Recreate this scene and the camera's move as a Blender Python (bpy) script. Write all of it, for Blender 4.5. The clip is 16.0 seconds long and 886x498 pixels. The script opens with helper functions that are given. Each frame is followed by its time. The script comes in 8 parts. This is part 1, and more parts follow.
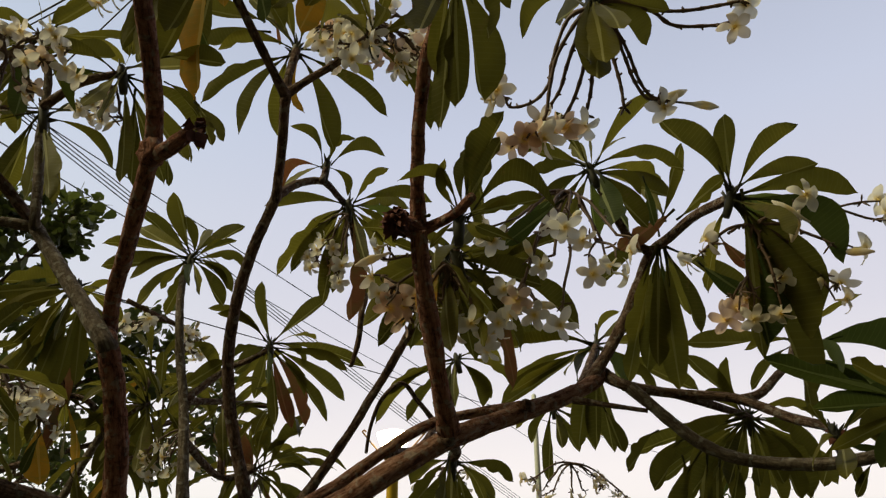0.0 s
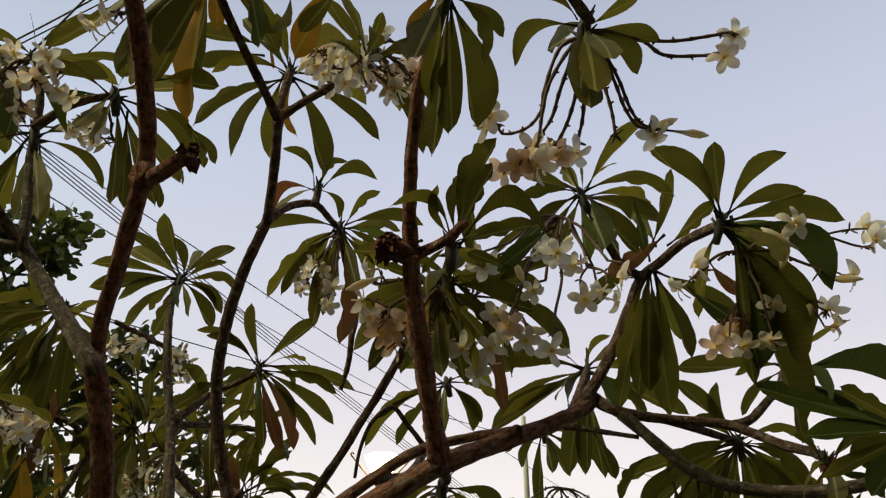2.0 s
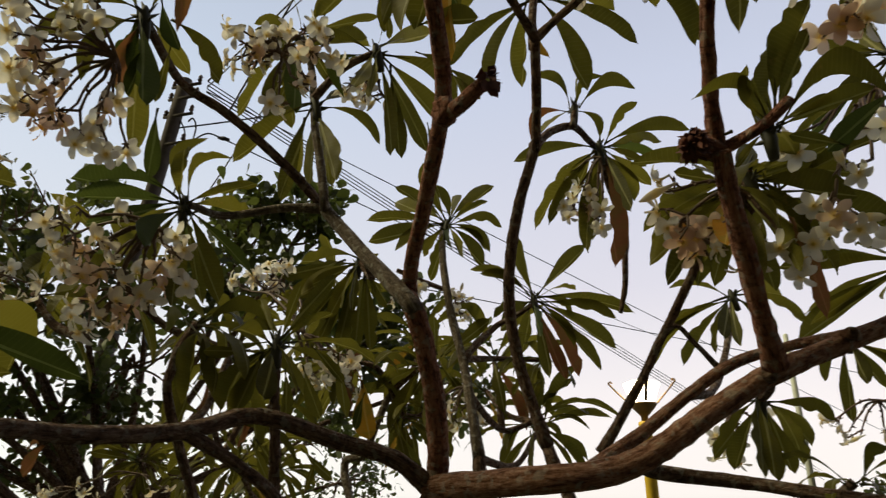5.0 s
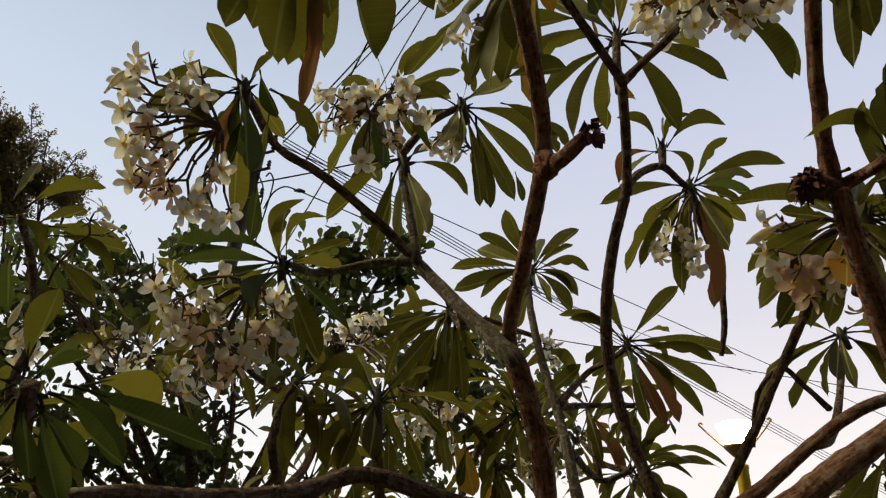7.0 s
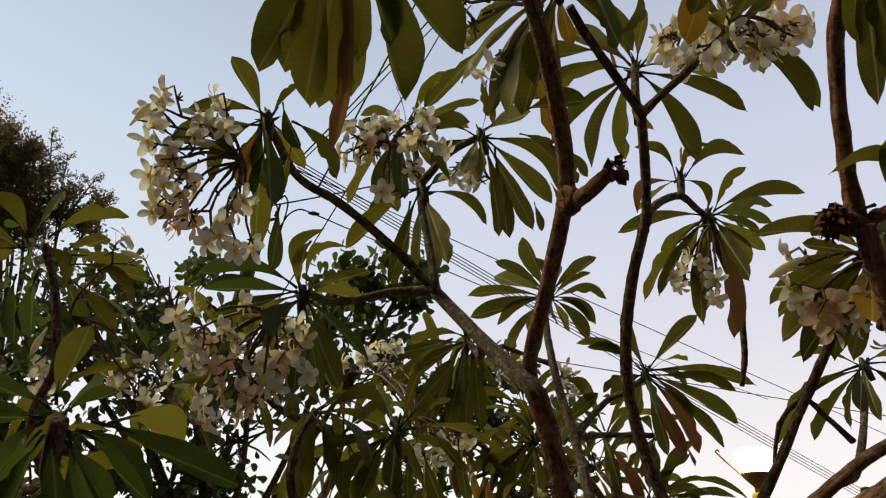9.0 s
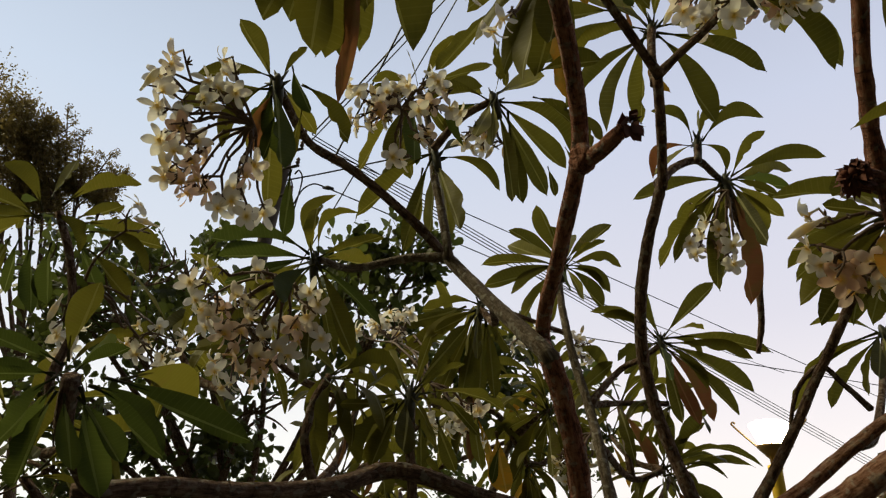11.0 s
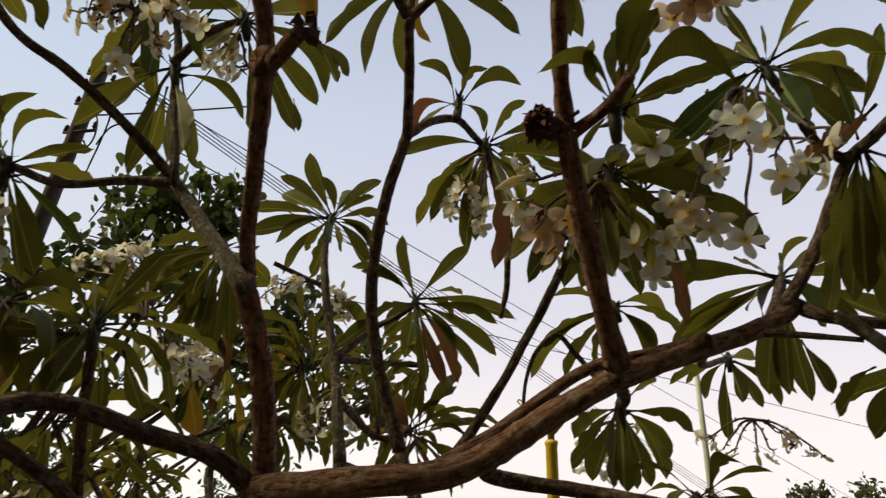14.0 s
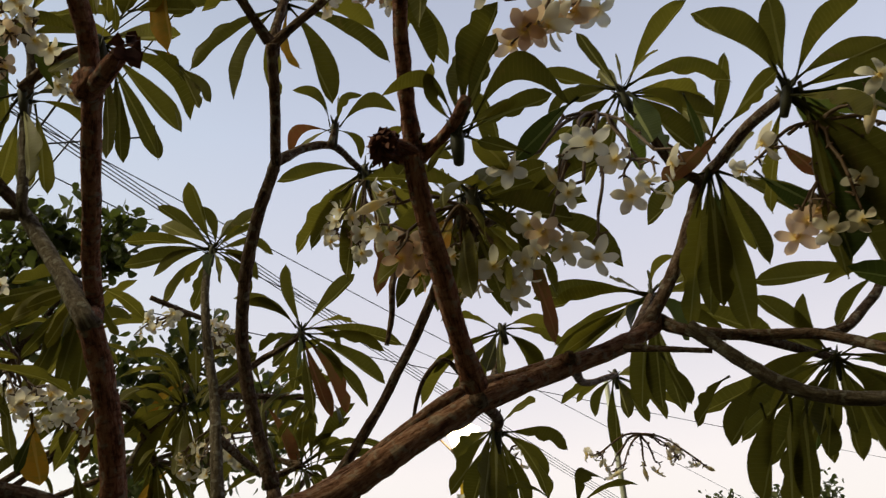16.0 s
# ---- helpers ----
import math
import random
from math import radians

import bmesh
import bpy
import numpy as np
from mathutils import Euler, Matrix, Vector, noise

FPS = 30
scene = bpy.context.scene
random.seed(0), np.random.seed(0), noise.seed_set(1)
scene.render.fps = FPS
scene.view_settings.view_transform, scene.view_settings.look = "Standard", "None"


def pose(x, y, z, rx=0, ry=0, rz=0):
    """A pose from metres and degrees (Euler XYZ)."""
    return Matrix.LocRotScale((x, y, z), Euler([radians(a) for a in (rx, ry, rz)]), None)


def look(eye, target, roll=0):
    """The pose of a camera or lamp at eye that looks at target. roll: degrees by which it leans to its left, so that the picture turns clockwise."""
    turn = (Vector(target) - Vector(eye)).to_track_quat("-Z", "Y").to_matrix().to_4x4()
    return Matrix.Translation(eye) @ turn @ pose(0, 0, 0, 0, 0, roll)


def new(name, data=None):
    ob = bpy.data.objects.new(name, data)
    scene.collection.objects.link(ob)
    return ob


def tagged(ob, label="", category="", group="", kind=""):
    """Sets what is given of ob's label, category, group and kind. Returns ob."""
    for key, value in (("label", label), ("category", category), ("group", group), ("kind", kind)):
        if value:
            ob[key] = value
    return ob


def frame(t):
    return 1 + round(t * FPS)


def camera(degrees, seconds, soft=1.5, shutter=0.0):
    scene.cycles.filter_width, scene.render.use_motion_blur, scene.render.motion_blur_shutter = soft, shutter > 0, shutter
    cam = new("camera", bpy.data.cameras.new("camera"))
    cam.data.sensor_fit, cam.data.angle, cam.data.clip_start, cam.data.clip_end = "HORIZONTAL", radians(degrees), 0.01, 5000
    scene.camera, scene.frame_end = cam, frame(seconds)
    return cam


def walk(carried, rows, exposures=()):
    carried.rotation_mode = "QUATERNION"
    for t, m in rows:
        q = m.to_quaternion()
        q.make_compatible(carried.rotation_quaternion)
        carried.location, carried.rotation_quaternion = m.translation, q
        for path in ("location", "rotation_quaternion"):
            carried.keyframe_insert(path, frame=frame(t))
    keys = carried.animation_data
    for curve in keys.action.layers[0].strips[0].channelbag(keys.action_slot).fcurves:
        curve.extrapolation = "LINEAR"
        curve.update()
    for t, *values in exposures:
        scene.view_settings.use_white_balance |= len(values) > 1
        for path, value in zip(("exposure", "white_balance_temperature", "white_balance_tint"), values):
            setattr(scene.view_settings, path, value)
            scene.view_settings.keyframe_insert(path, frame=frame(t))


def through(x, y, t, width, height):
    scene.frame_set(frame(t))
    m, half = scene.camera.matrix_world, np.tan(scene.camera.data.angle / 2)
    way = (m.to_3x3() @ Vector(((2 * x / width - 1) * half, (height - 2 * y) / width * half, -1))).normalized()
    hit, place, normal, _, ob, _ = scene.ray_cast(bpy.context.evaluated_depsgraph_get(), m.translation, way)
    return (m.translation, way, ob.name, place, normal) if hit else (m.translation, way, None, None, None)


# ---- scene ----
cam = camera(65.08, 16.0, soft=1.2, shutter=0.4)
PATH = [
    (0.0, 0.0000, 0.0000, 1.6000, 114.600, -0.000, 0.000),
    (0.5, 0.0007, -0.0025, 1.6027, 115.435, 0.051, -0.674),
    (1.0, -0.0005, -0.0017, 1.6061, 116.068, -0.084, -0.863),
    (1.5, -0.0020, -0.0029, 1.6084, 116.414, -0.034, -1.011),
    (2.0, -0.0032, -0.0035, 1.6078, 116.261, -0.002, -0.907),
    (2.5, -0.0110, -0.0004, 1.6069, 115.402, -0.010, 0.242),
    (3.0, -0.0222, 0.0058, 1.6068, 114.562, -0.234, 2.355),
    (3.5, -0.0369, 0.0165, 1.6000, 113.759, -0.522, 4.965),
    (4.0, -0.0664, 0.0228, 1.5926, 112.774, -0.537, 9.617),
    (4.5, -0.1069, 0.0266, 1.5893, 111.652, -0.301, 14.295),
    (5.0, -0.1357, 0.0232, 1.5892, 111.175, -0.028, 18.768),
    (7.5, -0.1844, -0.0044, 1.6166, 115.097, -0.246, 24.999),
    (8.0, -0.1860, -0.0073, 1.6188, 115.237, -0.300, 24.522),
    (8.5, -0.1877, -0.0076, 1.6203, 115.171, -0.475, 25.186),
    (9.0, -0.1912, -0.0164, 1.6266, 116.268, -0.716, 25.763),
    (9.5, -0.1964, -0.0127, 1.6223, 115.704, -1.004, 26.262),
    (10.0, -0.1995, -0.0050, 1.6172, 114.795, -1.197, 27.101),
    (12.5, -0.1856, 0.0497, 1.5970, 113.381, -0.127, 24.849),
    (13.0, -0.1693, 0.1011, 1.5848, 112.398, 1.433, 17.548),
    (13.5, -0.0901, 0.1434, 1.5730, 111.972, -0.152, 15.677),
    (14.0, -0.0207, 0.1685, 1.5733, 112.559, -1.005, 12.380),
    (14.5, 0.0274, 0.1828, 1.5713, 113.656, -0.758, 11.413),
    (15.0, 0.0516, 0.1975, 1.5674, 113.453, -0.610, 11.499),
    (15.5, 0.0576, 0.2079, 1.5734, 113.720, 1.605, 8.920),
    (16.0, 0.0699, 0.1964, 1.5695, 114.825, 3.188, 6.813),
]
walk(cam, [(t, pose(*m)) for t, *m in PATH], [(0.0, -0.05), (2.5, -0.06), (4.5, 0.0), (7.5, 0.03), (10.0, 0.03), (12.5, 0.1), (14.0, 0.02), (16.0, -0.03)])

# ---- light ----
SUN_HIGH, SUN_ROUND = 47.0, -115.0
world = bpy.data.worlds.new("evening_sky")
scene.world = world
world.use_nodes = True
wt = world.node_tree
sky = wt.nodes.new("ShaderNodeTexSky")
sky.sky_type, sky.sun_disc = "NISHITA", False
sky.sun_elevation, sky.sun_rotation = radians(SUN_HIGH), radians(SUN_ROUND)
sky.air_density, sky.dust_density, sky.ozone_density, sky.altitude = 1.0, 2.5, 2.0, 0
co = wt.nodes.new("ShaderNodeTexCoord")
sep = wt.nodes.new("ShaderNodeSeparateXYZ")
wt.links.new(co.outputs["Generated"], sep.inputs[0])
haze = wt.nodes.new("ShaderNodeValToRGB")
haze.color_ramp.elements[0].position, haze.color_ramp.elements[0].color = 0.0, (1.0, 0.94, 0.88, 1)
haze.color_ramp.elements[1].position, haze.color_ramp.elements[1].color = 1.0, (0.26, 0.3, 0.4, 1)
for at, colour in ((0.12, (1.0, 0.922, 0.895)), (0.3, (0.758, 0.735, 0.805)), (0.55, (0.6, 0.642, 0.778))):
    haze.color_ramp.elements.new(at).color = (*colour, 1)
wt.links.new(sep.outputs["Z"], haze.inputs[0])
both = wt.nodes.new("ShaderNodeMix")
both.data_type, both.blend_type = "RGBA", "ADD"
both.inputs["Factor"].default_value = 0.01
wt.links.new(haze.outputs[0], both.inputs["A"])
wt.links.new(sky.outputs[0], both.inputs["B"])
# behind the eye the evening sky is dim, but for its high open side
toward = wt.nodes.new("ShaderNodeVectorMath")
toward.operation = "DOT_PRODUCT"
toward.inputs[1].default_value = Vector((-0.62, -0.42, 0.66)).normalized()
wt.links.new(co.outputs["Generated"], toward.inputs[0])
glow = wt.nodes.new("ShaderNodeMapRange")
glow.interpolation_type = "SMOOTHSTEP"
for slot, value in (("From Min", -0.2), ("From Max", 1.0), ("To Min", 0.006), ("To Max", 0.12)):
    glow.inputs[slot].default_value = value
wt.links.new(toward.outputs["Value"], glow.inputs["Value"])
rear = wt.nodes.new("ShaderNodeVectorMath")
rear.operation = "SCALE"
rear.inputs[0].default_value = (1.0, 0.81, 0.38)
wt.links.new(glow.outputs["Result"], rear.inputs["Scale"])
side = wt.nodes.new("ShaderNodeMapRange")
side.interpolation_type = "SMOOTHSTEP"
side.inputs["From Min"].default_value, side.inputs["From Max"].default_value = -0.3, 0.25
wt.links.new(sep.outputs["Y"], side.inputs["Value"])
round_sky = wt.nodes.new("ShaderNodeMix")
round_sky.data_type = "RGBA"
round_sky.inputs["B"].default_value = (1, 1, 1, 1)
wt.links.new(side.outputs["Result"], round_sky.inputs["Factor"])
wt.links.new(rear.outputs["Vector"], round_sky.inputs["A"])
dusk = wt.nodes.new("ShaderNodeMix")
dusk.data_type, dusk.blend_type = "RGBA", "MULTIPLY"
dusk.inputs["Factor"].default_value = 1.0
wt.links.new(both.outputs["Result"], dusk.inputs["A"])
wt.links.new(round_sky.outputs["Result"], dusk.inputs["B"])
away = wt.nodes.new("ShaderNodeMapRange")
away.interpolation_type = "SMOOTHSTEP"
for slot, value in (("From Min", -0.05), ("From Max", -0.75), ("To Min", 0.0), ("To Max", 1.0)):
    away.inputs[slot].default_value = value
wt.links.new(sep.outputs["X"], away.inputs["Value"])
bluer = wt.nodes.new("ShaderNodeMix")
bluer.data_type, bluer.blend_type = "RGBA", "MULTIPLY"
bluer.inputs["B"].default_value = (0.985, 1.05, 1.02, 1)
wt.links.new(away.outputs["Result"], bluer.inputs["Factor"])
wt.links.new(dusk.outputs["Result"], bluer.inputs["A"])
back = wt.nodes["Background"]
back.inputs["Strength"].default_value = 0.97
wt.links.new(bluer.outputs["Result"], back.inputs["Color"])
sun = new("sun", bpy.data.lights.new("sun", "SUN"))
sun.data.energy, sun.data.angle, sun.data.color = 2.85, radians(20), (1.0, 0.9, 0.56)
sun_way = Vector((math.sin(radians(SUN_ROUND)) * math.cos(radians(SUN_HIGH)), math.cos(radians(SUN_ROUND)) * math.cos(radians(SUN_HIGH)), math.sin(radians(SUN_HIGH))))
sun.matrix_world = look(sun_way * 30, (0, 0, 0))
scene.view_settings.exposure = 0.0


# ---- materials ----
class Nodes:
    """A short way to write a node tree."""

    def __init__(self, name):
        self.mat = bpy.data.materials.new(name)
        self.mat.use_nodes = True
        self.tree = self.mat.node_tree
        self.bsdf = self.tree.nodes["Principled BSDF"]
        self.out = self.tree.nodes["Material Output"]

    def add(self, kind, **values):
        node = self.tree.nodes.new(kind)
        for key, value in values.items():
            if key in node.inputs:
                node.inputs[key].default_value = value
        return node

    def link(self, a, b):
        self.tree.links.new(a, b)

    def math(self, op, a, b=0.0):
        node = self.tree.nodes.new("ShaderNodeMath")
        node.operation = op
        for slot, value in zip(node.inputs, (a, b)):
            if isinstance(value, (int, float)):
                slot.default_value = value
            else:
                self.link(value, slot)
        return node.outputs[0]

    def noise(self, scale, detail=4.0, rough=0.6, grain=None):
        tex = self.add("ShaderNodeTexNoise", Scale=scale, Detail=detail, Roughness=rough)
        if grain:
            along = self.tree.nodes.new("ShaderNodeAttribute")
            along.attribute_name = "grain"
            grow = self.tree.nodes.new("ShaderNodeVectorMath")
            grow.operation = "MULTIPLY"
            grow.inputs[1].default_value = (1, 1, grain)
            self.link(along.outputs["Vector"], grow.inputs[0])
            self.link(grow.outputs[0], tex.inputs["Vector"])
        else:
            co = self.tree.nodes.new("ShaderNodeTexCoord")
            self.link(co.outputs["Object"], tex.inputs["Vector"])
        return tex.outputs["Fac"]

    def ramp(self, fac, *stops):
        node = self.tree.nodes.new("ShaderNodeValToRGB")
        node.color_ramp.elements.remove(node.color_ramp.elements[1])
        for i, (at, colour) in enumerate(stops):
            e = node.color_ramp.elements[0] if i == 0 else node.color_ramp.elements.new(at)
            e.position, e.color = at, (*colour, 1)
        self.link(fac, node.inputs[0])
        return node.outputs[0]

    def mix(self, fac, a, b, blend="MIX"):
        node = self.tree.nodes.new("ShaderNodeMix")
        node.data_type, node.blend_type = "RGBA", blend
        for slot, value in ((node.inputs["Factor"], fac), (node.inputs["A"], a), (node.inputs["B"], b)):
            if isinstance(value, tuple):
                slot.default_value = (*value, 1)
            elif isinstance(value, (int, float)):
                slot.default_value = value
            else:
                self.link(value, slot)
        return node.outputs["Result"]

    def bump(self, height, strength, distance=0.002):
        node = self.add("ShaderNodeBump", Strength=strength, Distance=distance)
        self.link(height, node.inputs["Height"])
        self.link(node.outputs[0], self.bsdf.inputs["Normal"])


def plain(name, colour, rough=0.6, metal=0.0, grain=8.0, depth=0.25):
    n = Nodes(name)
    spots = n.noise(grain, 5)
    n.link(n.ramp(spots, (0.25, tuple(c * (1 - depth) for c in colour)), (0.75, tuple(min(1, c * (1 + depth)) for c in colour))), n.bsdf.inputs["Base Color"])
    n.bsdf.inputs["Roughness"].default_value, n.bsdf.inputs["Metallic"].default_value = rough, metal
    return n.mat


def bark_material(name, dark, mid, pale, lichen, rings):
    n = Nodes(name)
    big, fine, spots = n.noise(14, 4), n.noise(130, 8, 0.75, 0.22), n.noise(70, 2, 0.4, 1.0)
    base = n.ramp(fine, (0.38, dark), (0.5, mid), (0.63, pale))
    base = n.mix(n.math("MULTIPLY", big, 0.4), base, tuple(0.5 * (a + b) for a, b in zip(dark, mid)))
    base = n.mix(n.ramp(spots, (0.57, (0, 0, 0)), (0.64, (lichen, lichen, lichen))), base, (0.42, 0.4, 0.33))
    scars = n.ramp(n.noise(60, 3, 0.55, 2.2), (0.36, (rings, rings, rings)), (0.46, (0, 0, 0)))
    base = n.mix(scars, base, dark)
    n.link(base, n.bsdf.inputs["Base Color"])
    n.bsdf.inputs["Roughness"].default_value = 0.9
    n.bsdf.inputs["Specular IOR Level"].default_value = 0.3
    n.bsdf.inputs["IOR"].default_value = 1.28
    n.bump(n.math("SUBTRACT", n.math("ADD", fine, n.math("MULTIPLY", big, 2.0)), n.math("MULTIPLY", scars, 0.5)), 1.0, 0.012)
    return n.mat


def leaf_material(name, top, low, rib, through, patch=None, vein=0.13, worn=0.46):
    """Blade with a pale midrib and side veins, in the leaf's own unit length along x."""
    n = Nodes(name)
    co = n.tree.nodes.new("ShaderNodeTexCoord")
    sep = n.tree.nodes.new("ShaderNodeSeparateXYZ")
    n.link(co.outputs["Object"], sep.inputs[0])
    x, y = sep.outputs[0], n.math("ABSOLUTE", sep.outputs[1])
    info = n.tree.nodes.new("ShaderNodeObjectInfo")
    tone = n.math("ADD", n.math("MULTIPLY", n.noise(5, 3), 0.6), n.math("MULTIPLY", info.outputs["Random"], 0.6))
    base = n.ramp(tone, (0.28, low), (0.9, top))
    if patch:
        base = n.mix(n.ramp(n.noise(3.2, 5, 0.7), (worn, (0, 0, 0)), (worn + 0.14, (1, 1, 1))), base, patch)
    ribs = n.math("SINE", n.math("MULTIPLY", n.math("SUBTRACT", x, n.math("MULTIPLY", y, 0.35)), 150.0))
    base = n.mix(n.math("MULTIPLY", n.math("GREATER_THAN", ribs, 0.86), vein), base, rib)
    base = n.mix(n.math("LESS_THAN", y, n.math("SUBTRACT", 0.0145, n.math("MULTIPLY", x, 0.011))), base, rib)
    base = n.mix(n.math("LESS_THAN", x, 0.14), base, (0.04, 0.038, 0.018))
    n.link(base, n.bsdf.inputs["Base Color"])
    n.bsdf.inputs["Roughness"].default_value = 0.48
    n.bsdf.inputs["Specular IOR Level"].default_value = 0.22
    n.bsdf.inputs["IOR"].default_value = 1.28
    n.bump(n.math("ADD", n.math("MULTIPLY", ribs, 0.05), n.noise(6, 2)), 0.14, 0.004)
    soft = n.tree.nodes.new("ShaderNodeBsdfTranslucent")
    n.link(n.mix(0.7, base, through, "MIX"), soft.inputs["Color"])
    both = n.tree.nodes.new("ShaderNodeMixShader")
    both.inputs[0].default_value = 0.3
    n.link(n.bsdf.outputs[0], both.inputs[1])
    n.link(soft.outputs[0], both.inputs[2])
    n.link(both.outputs[0], n.out.inputs["Surface"])
    return n.mat


def petal_material(name, pale, mid, low):
    """Petals, yellow at the throat, in the flower's own unit width."""
    n = Nodes(name)
    co = n.tree.nodes.new("ShaderNodeTexCoord")
    length = n.tree.nodes.new("ShaderNodeVectorMath")
    length.operation = "LENGTH"
    n.link(co.outputs["Object"], length.inputs[0])
    info = n.tree.nodes.new("ShaderNodeObjectInfo")
    white = n.ramp(info.outputs["Random"], (0.0, low), (0.3, pale), (0.7, mid), (1.0, low))
    fac = n.ramp(n.math("ADD", length.outputs["Value"], n.math("MULTIPLY", n.noise(6, 2), 0.08)), (0.05, (1, 1, 1)), (0.22, (0, 0, 0)))
    base = n.mix(fac, white, (0.92, 0.7, 0.16))
    n.link(base, n.bsdf.inputs["Base Color"])
    n.bsdf.inputs["Roughness"].default_value = 0.55
    soft = n.tree.nodes.new("ShaderNodeBsdfTranslucent")
    n.link(base, soft.inputs["Color"])
    both = n.tree.nodes.new("ShaderNodeMixShader")
    both.inputs[0].default_value = 0.5
    n.link(n.bsdf.outputs[0], both.inputs[1])
    n.link(soft.outputs[0], both.inputs[2])
    n.link(both.outputs[0], n.out.inputs["Surface"])
    return n.mat


bark = bark_material("bark", (0.03, 0.017, 0.011), (0.165, 0.1, 0.068), (0.34, 0.245, 0.18), 0.35, 0.4)
bark_red = bark_material("bark_red", (0.06, 0.02, 0.011), (0.31, 0.155, 0.097), (0.55, 0.35, 0.25), 0.4, 0.3)
bark_stem = bark_material("bark_stem", (0.055, 0.02, 0.012), (0.33, 0.14, 0.086), (0.5, 0.28, 0.195), 0.4, 0.5)
bark_grey = bark_material("bark_grey", (0.075, 0.055, 0.04), (0.18, 0.14, 0.1), (0.34, 0.28, 0.215), 0.55, 0.4)
leaf_green = leaf_material("leaf_green", (0.13, 0.116, 0.018), (0.0105, 0.011, 0.0025), (0.25, 0.235, 0.09), (0.32, 0.285, 0.035), (0.15, 0.085, 0.035), worn=0.64)
# darker copy of the leaf green: shade and sky sheen are put into its colour
leaf_deep = leaf_material("leaf_deep", (0.06, 0.076, 0.02), (0.015, 0.022, 0.006), (0.18, 0.2, 0.08), (0.15, 0.19, 0.03), worn=0.64)
leaf_yellow = leaf_material("leaf_yellow", (0.5, 0.27, 0.03), (0.36, 0.16, 0.02), (0.5, 0.36, 0.1), (0.7, 0.36, 0.03), (0.2, 0.19, 0.04))
leaf_brown = leaf_material("leaf_brown", (0.29, 0.14, 0.07), (0.14, 0.05, 0.022), (0.3, 0.17, 0.08), (0.42, 0.16, 0.05), (0.16, 0.14, 0.045))
petal = petal_material("petal", (0.86, 0.83, 0.72), (0.84, 0.79, 0.66), (0.78, 0.68, 0.52))
# peach copy of the white petals: sun shining through them is painted in
petal_peach = petal_material("petal_peach", (0.82, 0.64, 0.46), (0.8, 0.57, 0.4), (0.72, 0.47, 0.31))
stalk_dark = plain("leaf_stalk", (0.035, 0.034, 0.016), 0.6, grain=60, depth=0.4)
stalk_green = plain("stalk", (0.1, 0.055, 0.03), 0.6, grain=40, depth=0.4)
scale_dry = plain("dry_scales", (0.1, 0.03, 0.016), 0.9, grain=60, depth=0.5)


# ---- builders ----
def mesh_of(name, bm, *materials):
    me = bpy.data.meshes.new(name)
    bm.to_mesh(me)
    bm.free()
    for m in materials:
        me.materials.append(m)
    for p in me.polygons:
        p.use_smooth = True
    return me


def part(name, bm, material, parent, label=""):
    """A bmesh as one mesh object under a thing or a part."""
    ob = new(name, mesh_of(name, bm, material))
    ob.parent = parent
    return tagged(ob, label)


def thing(name, label, category, at=(0, 0, 0), group="", kind=""):
    ob = new(name)
    ob.location = at
    ob.empty_display_size = 0.1
    return tagged(ob, label, category, group, kind)


def world_child(ob, parent):
    """Hangs ob under parent and leaves it where it is."""
    ob.parent = parent
    ob.matrix_parent_inverse = world_place(parent).inverted()


def world_place(ob):
    m = ob.matrix_basis.copy()
    while ob.parent:
        m = ob.parent.matrix_basis @ ob.matrix_parent_inverse @ m
        ob = ob.parent
    return m


def glide(nodes, steps):
    """Points of a smooth line through the nodes (x, y, z, radius)."""
    p = [np.array(n, float) for n in nodes]
    p = [2 * p[0] - p[1], *p, 2 * p[-1] - p[-2]]
    line = []
    for i in range(1, len(p) - 2):
        for k in range(steps):
            t = k / steps
            a, b, c, d = p[i - 1:i + 3]
            line.append(0.5 * (2 * b + (c - a) * t + (2 * a - 5 * b + 4 * c - d) * t * t + (3 * b - a - 3 * c + d) * t ** 3))
    line.append(p[-2])
    return line


def tube(bm, line, sides=8, wobble=0.0, cap=True, seed=0):
    """Adds a tube along the points (x, y, z, radius) to bm."""
    rings, side, run = [], Vector((1, 0, 0)), seed * 0.37
    grain = bm.verts.layers.float_vector.get("grain")
    for i, q in enumerate(line):
        here = Vector(q[:3])
        ahead = (Vector(line[min(i + 1, len(line) - 1)][:3]) - Vector(line[max(i - 1, 0)][:3])).normalized()
        side = (side - ahead * side.dot(ahead))
        side = side.normalized() if side.length > 1e-4 else ahead.orthogonal().normalized()
        up = ahead.cross(side)
        run += (here - Vector(line[max(i - 1, 0)][:3])).length
        ring = []
        for k in range(sides):
            a = 2 * math.pi * k / sides
            out = side * math.cos(a) + up * math.sin(a)
            r = q[3]
            if wobble:
                r *= 1 + wobble * (0.09 * noise.noise(here * 45 + out * 1.3 + Vector((seed, 0, 0))) + 0.13 * noise.noise(here * 14 + out * 0.6))
            vert = bm.verts.new(here + out * r)
            if grain:
                vert[grain] = (math.cos(a) * q[3], math.sin(a) * q[3], run)
            ring.append(vert)
        rings.append(ring)
    for a, b in zip(rings, rings[1:]):
        for k in range(sides):
            bm.faces.new((a[k], a[(k + 1) % sides], b[(k + 1) % sides], b[k]))
    if cap:
        bm.faces.new(rings[-1])
        bm.faces.new(rings[0][::-1])


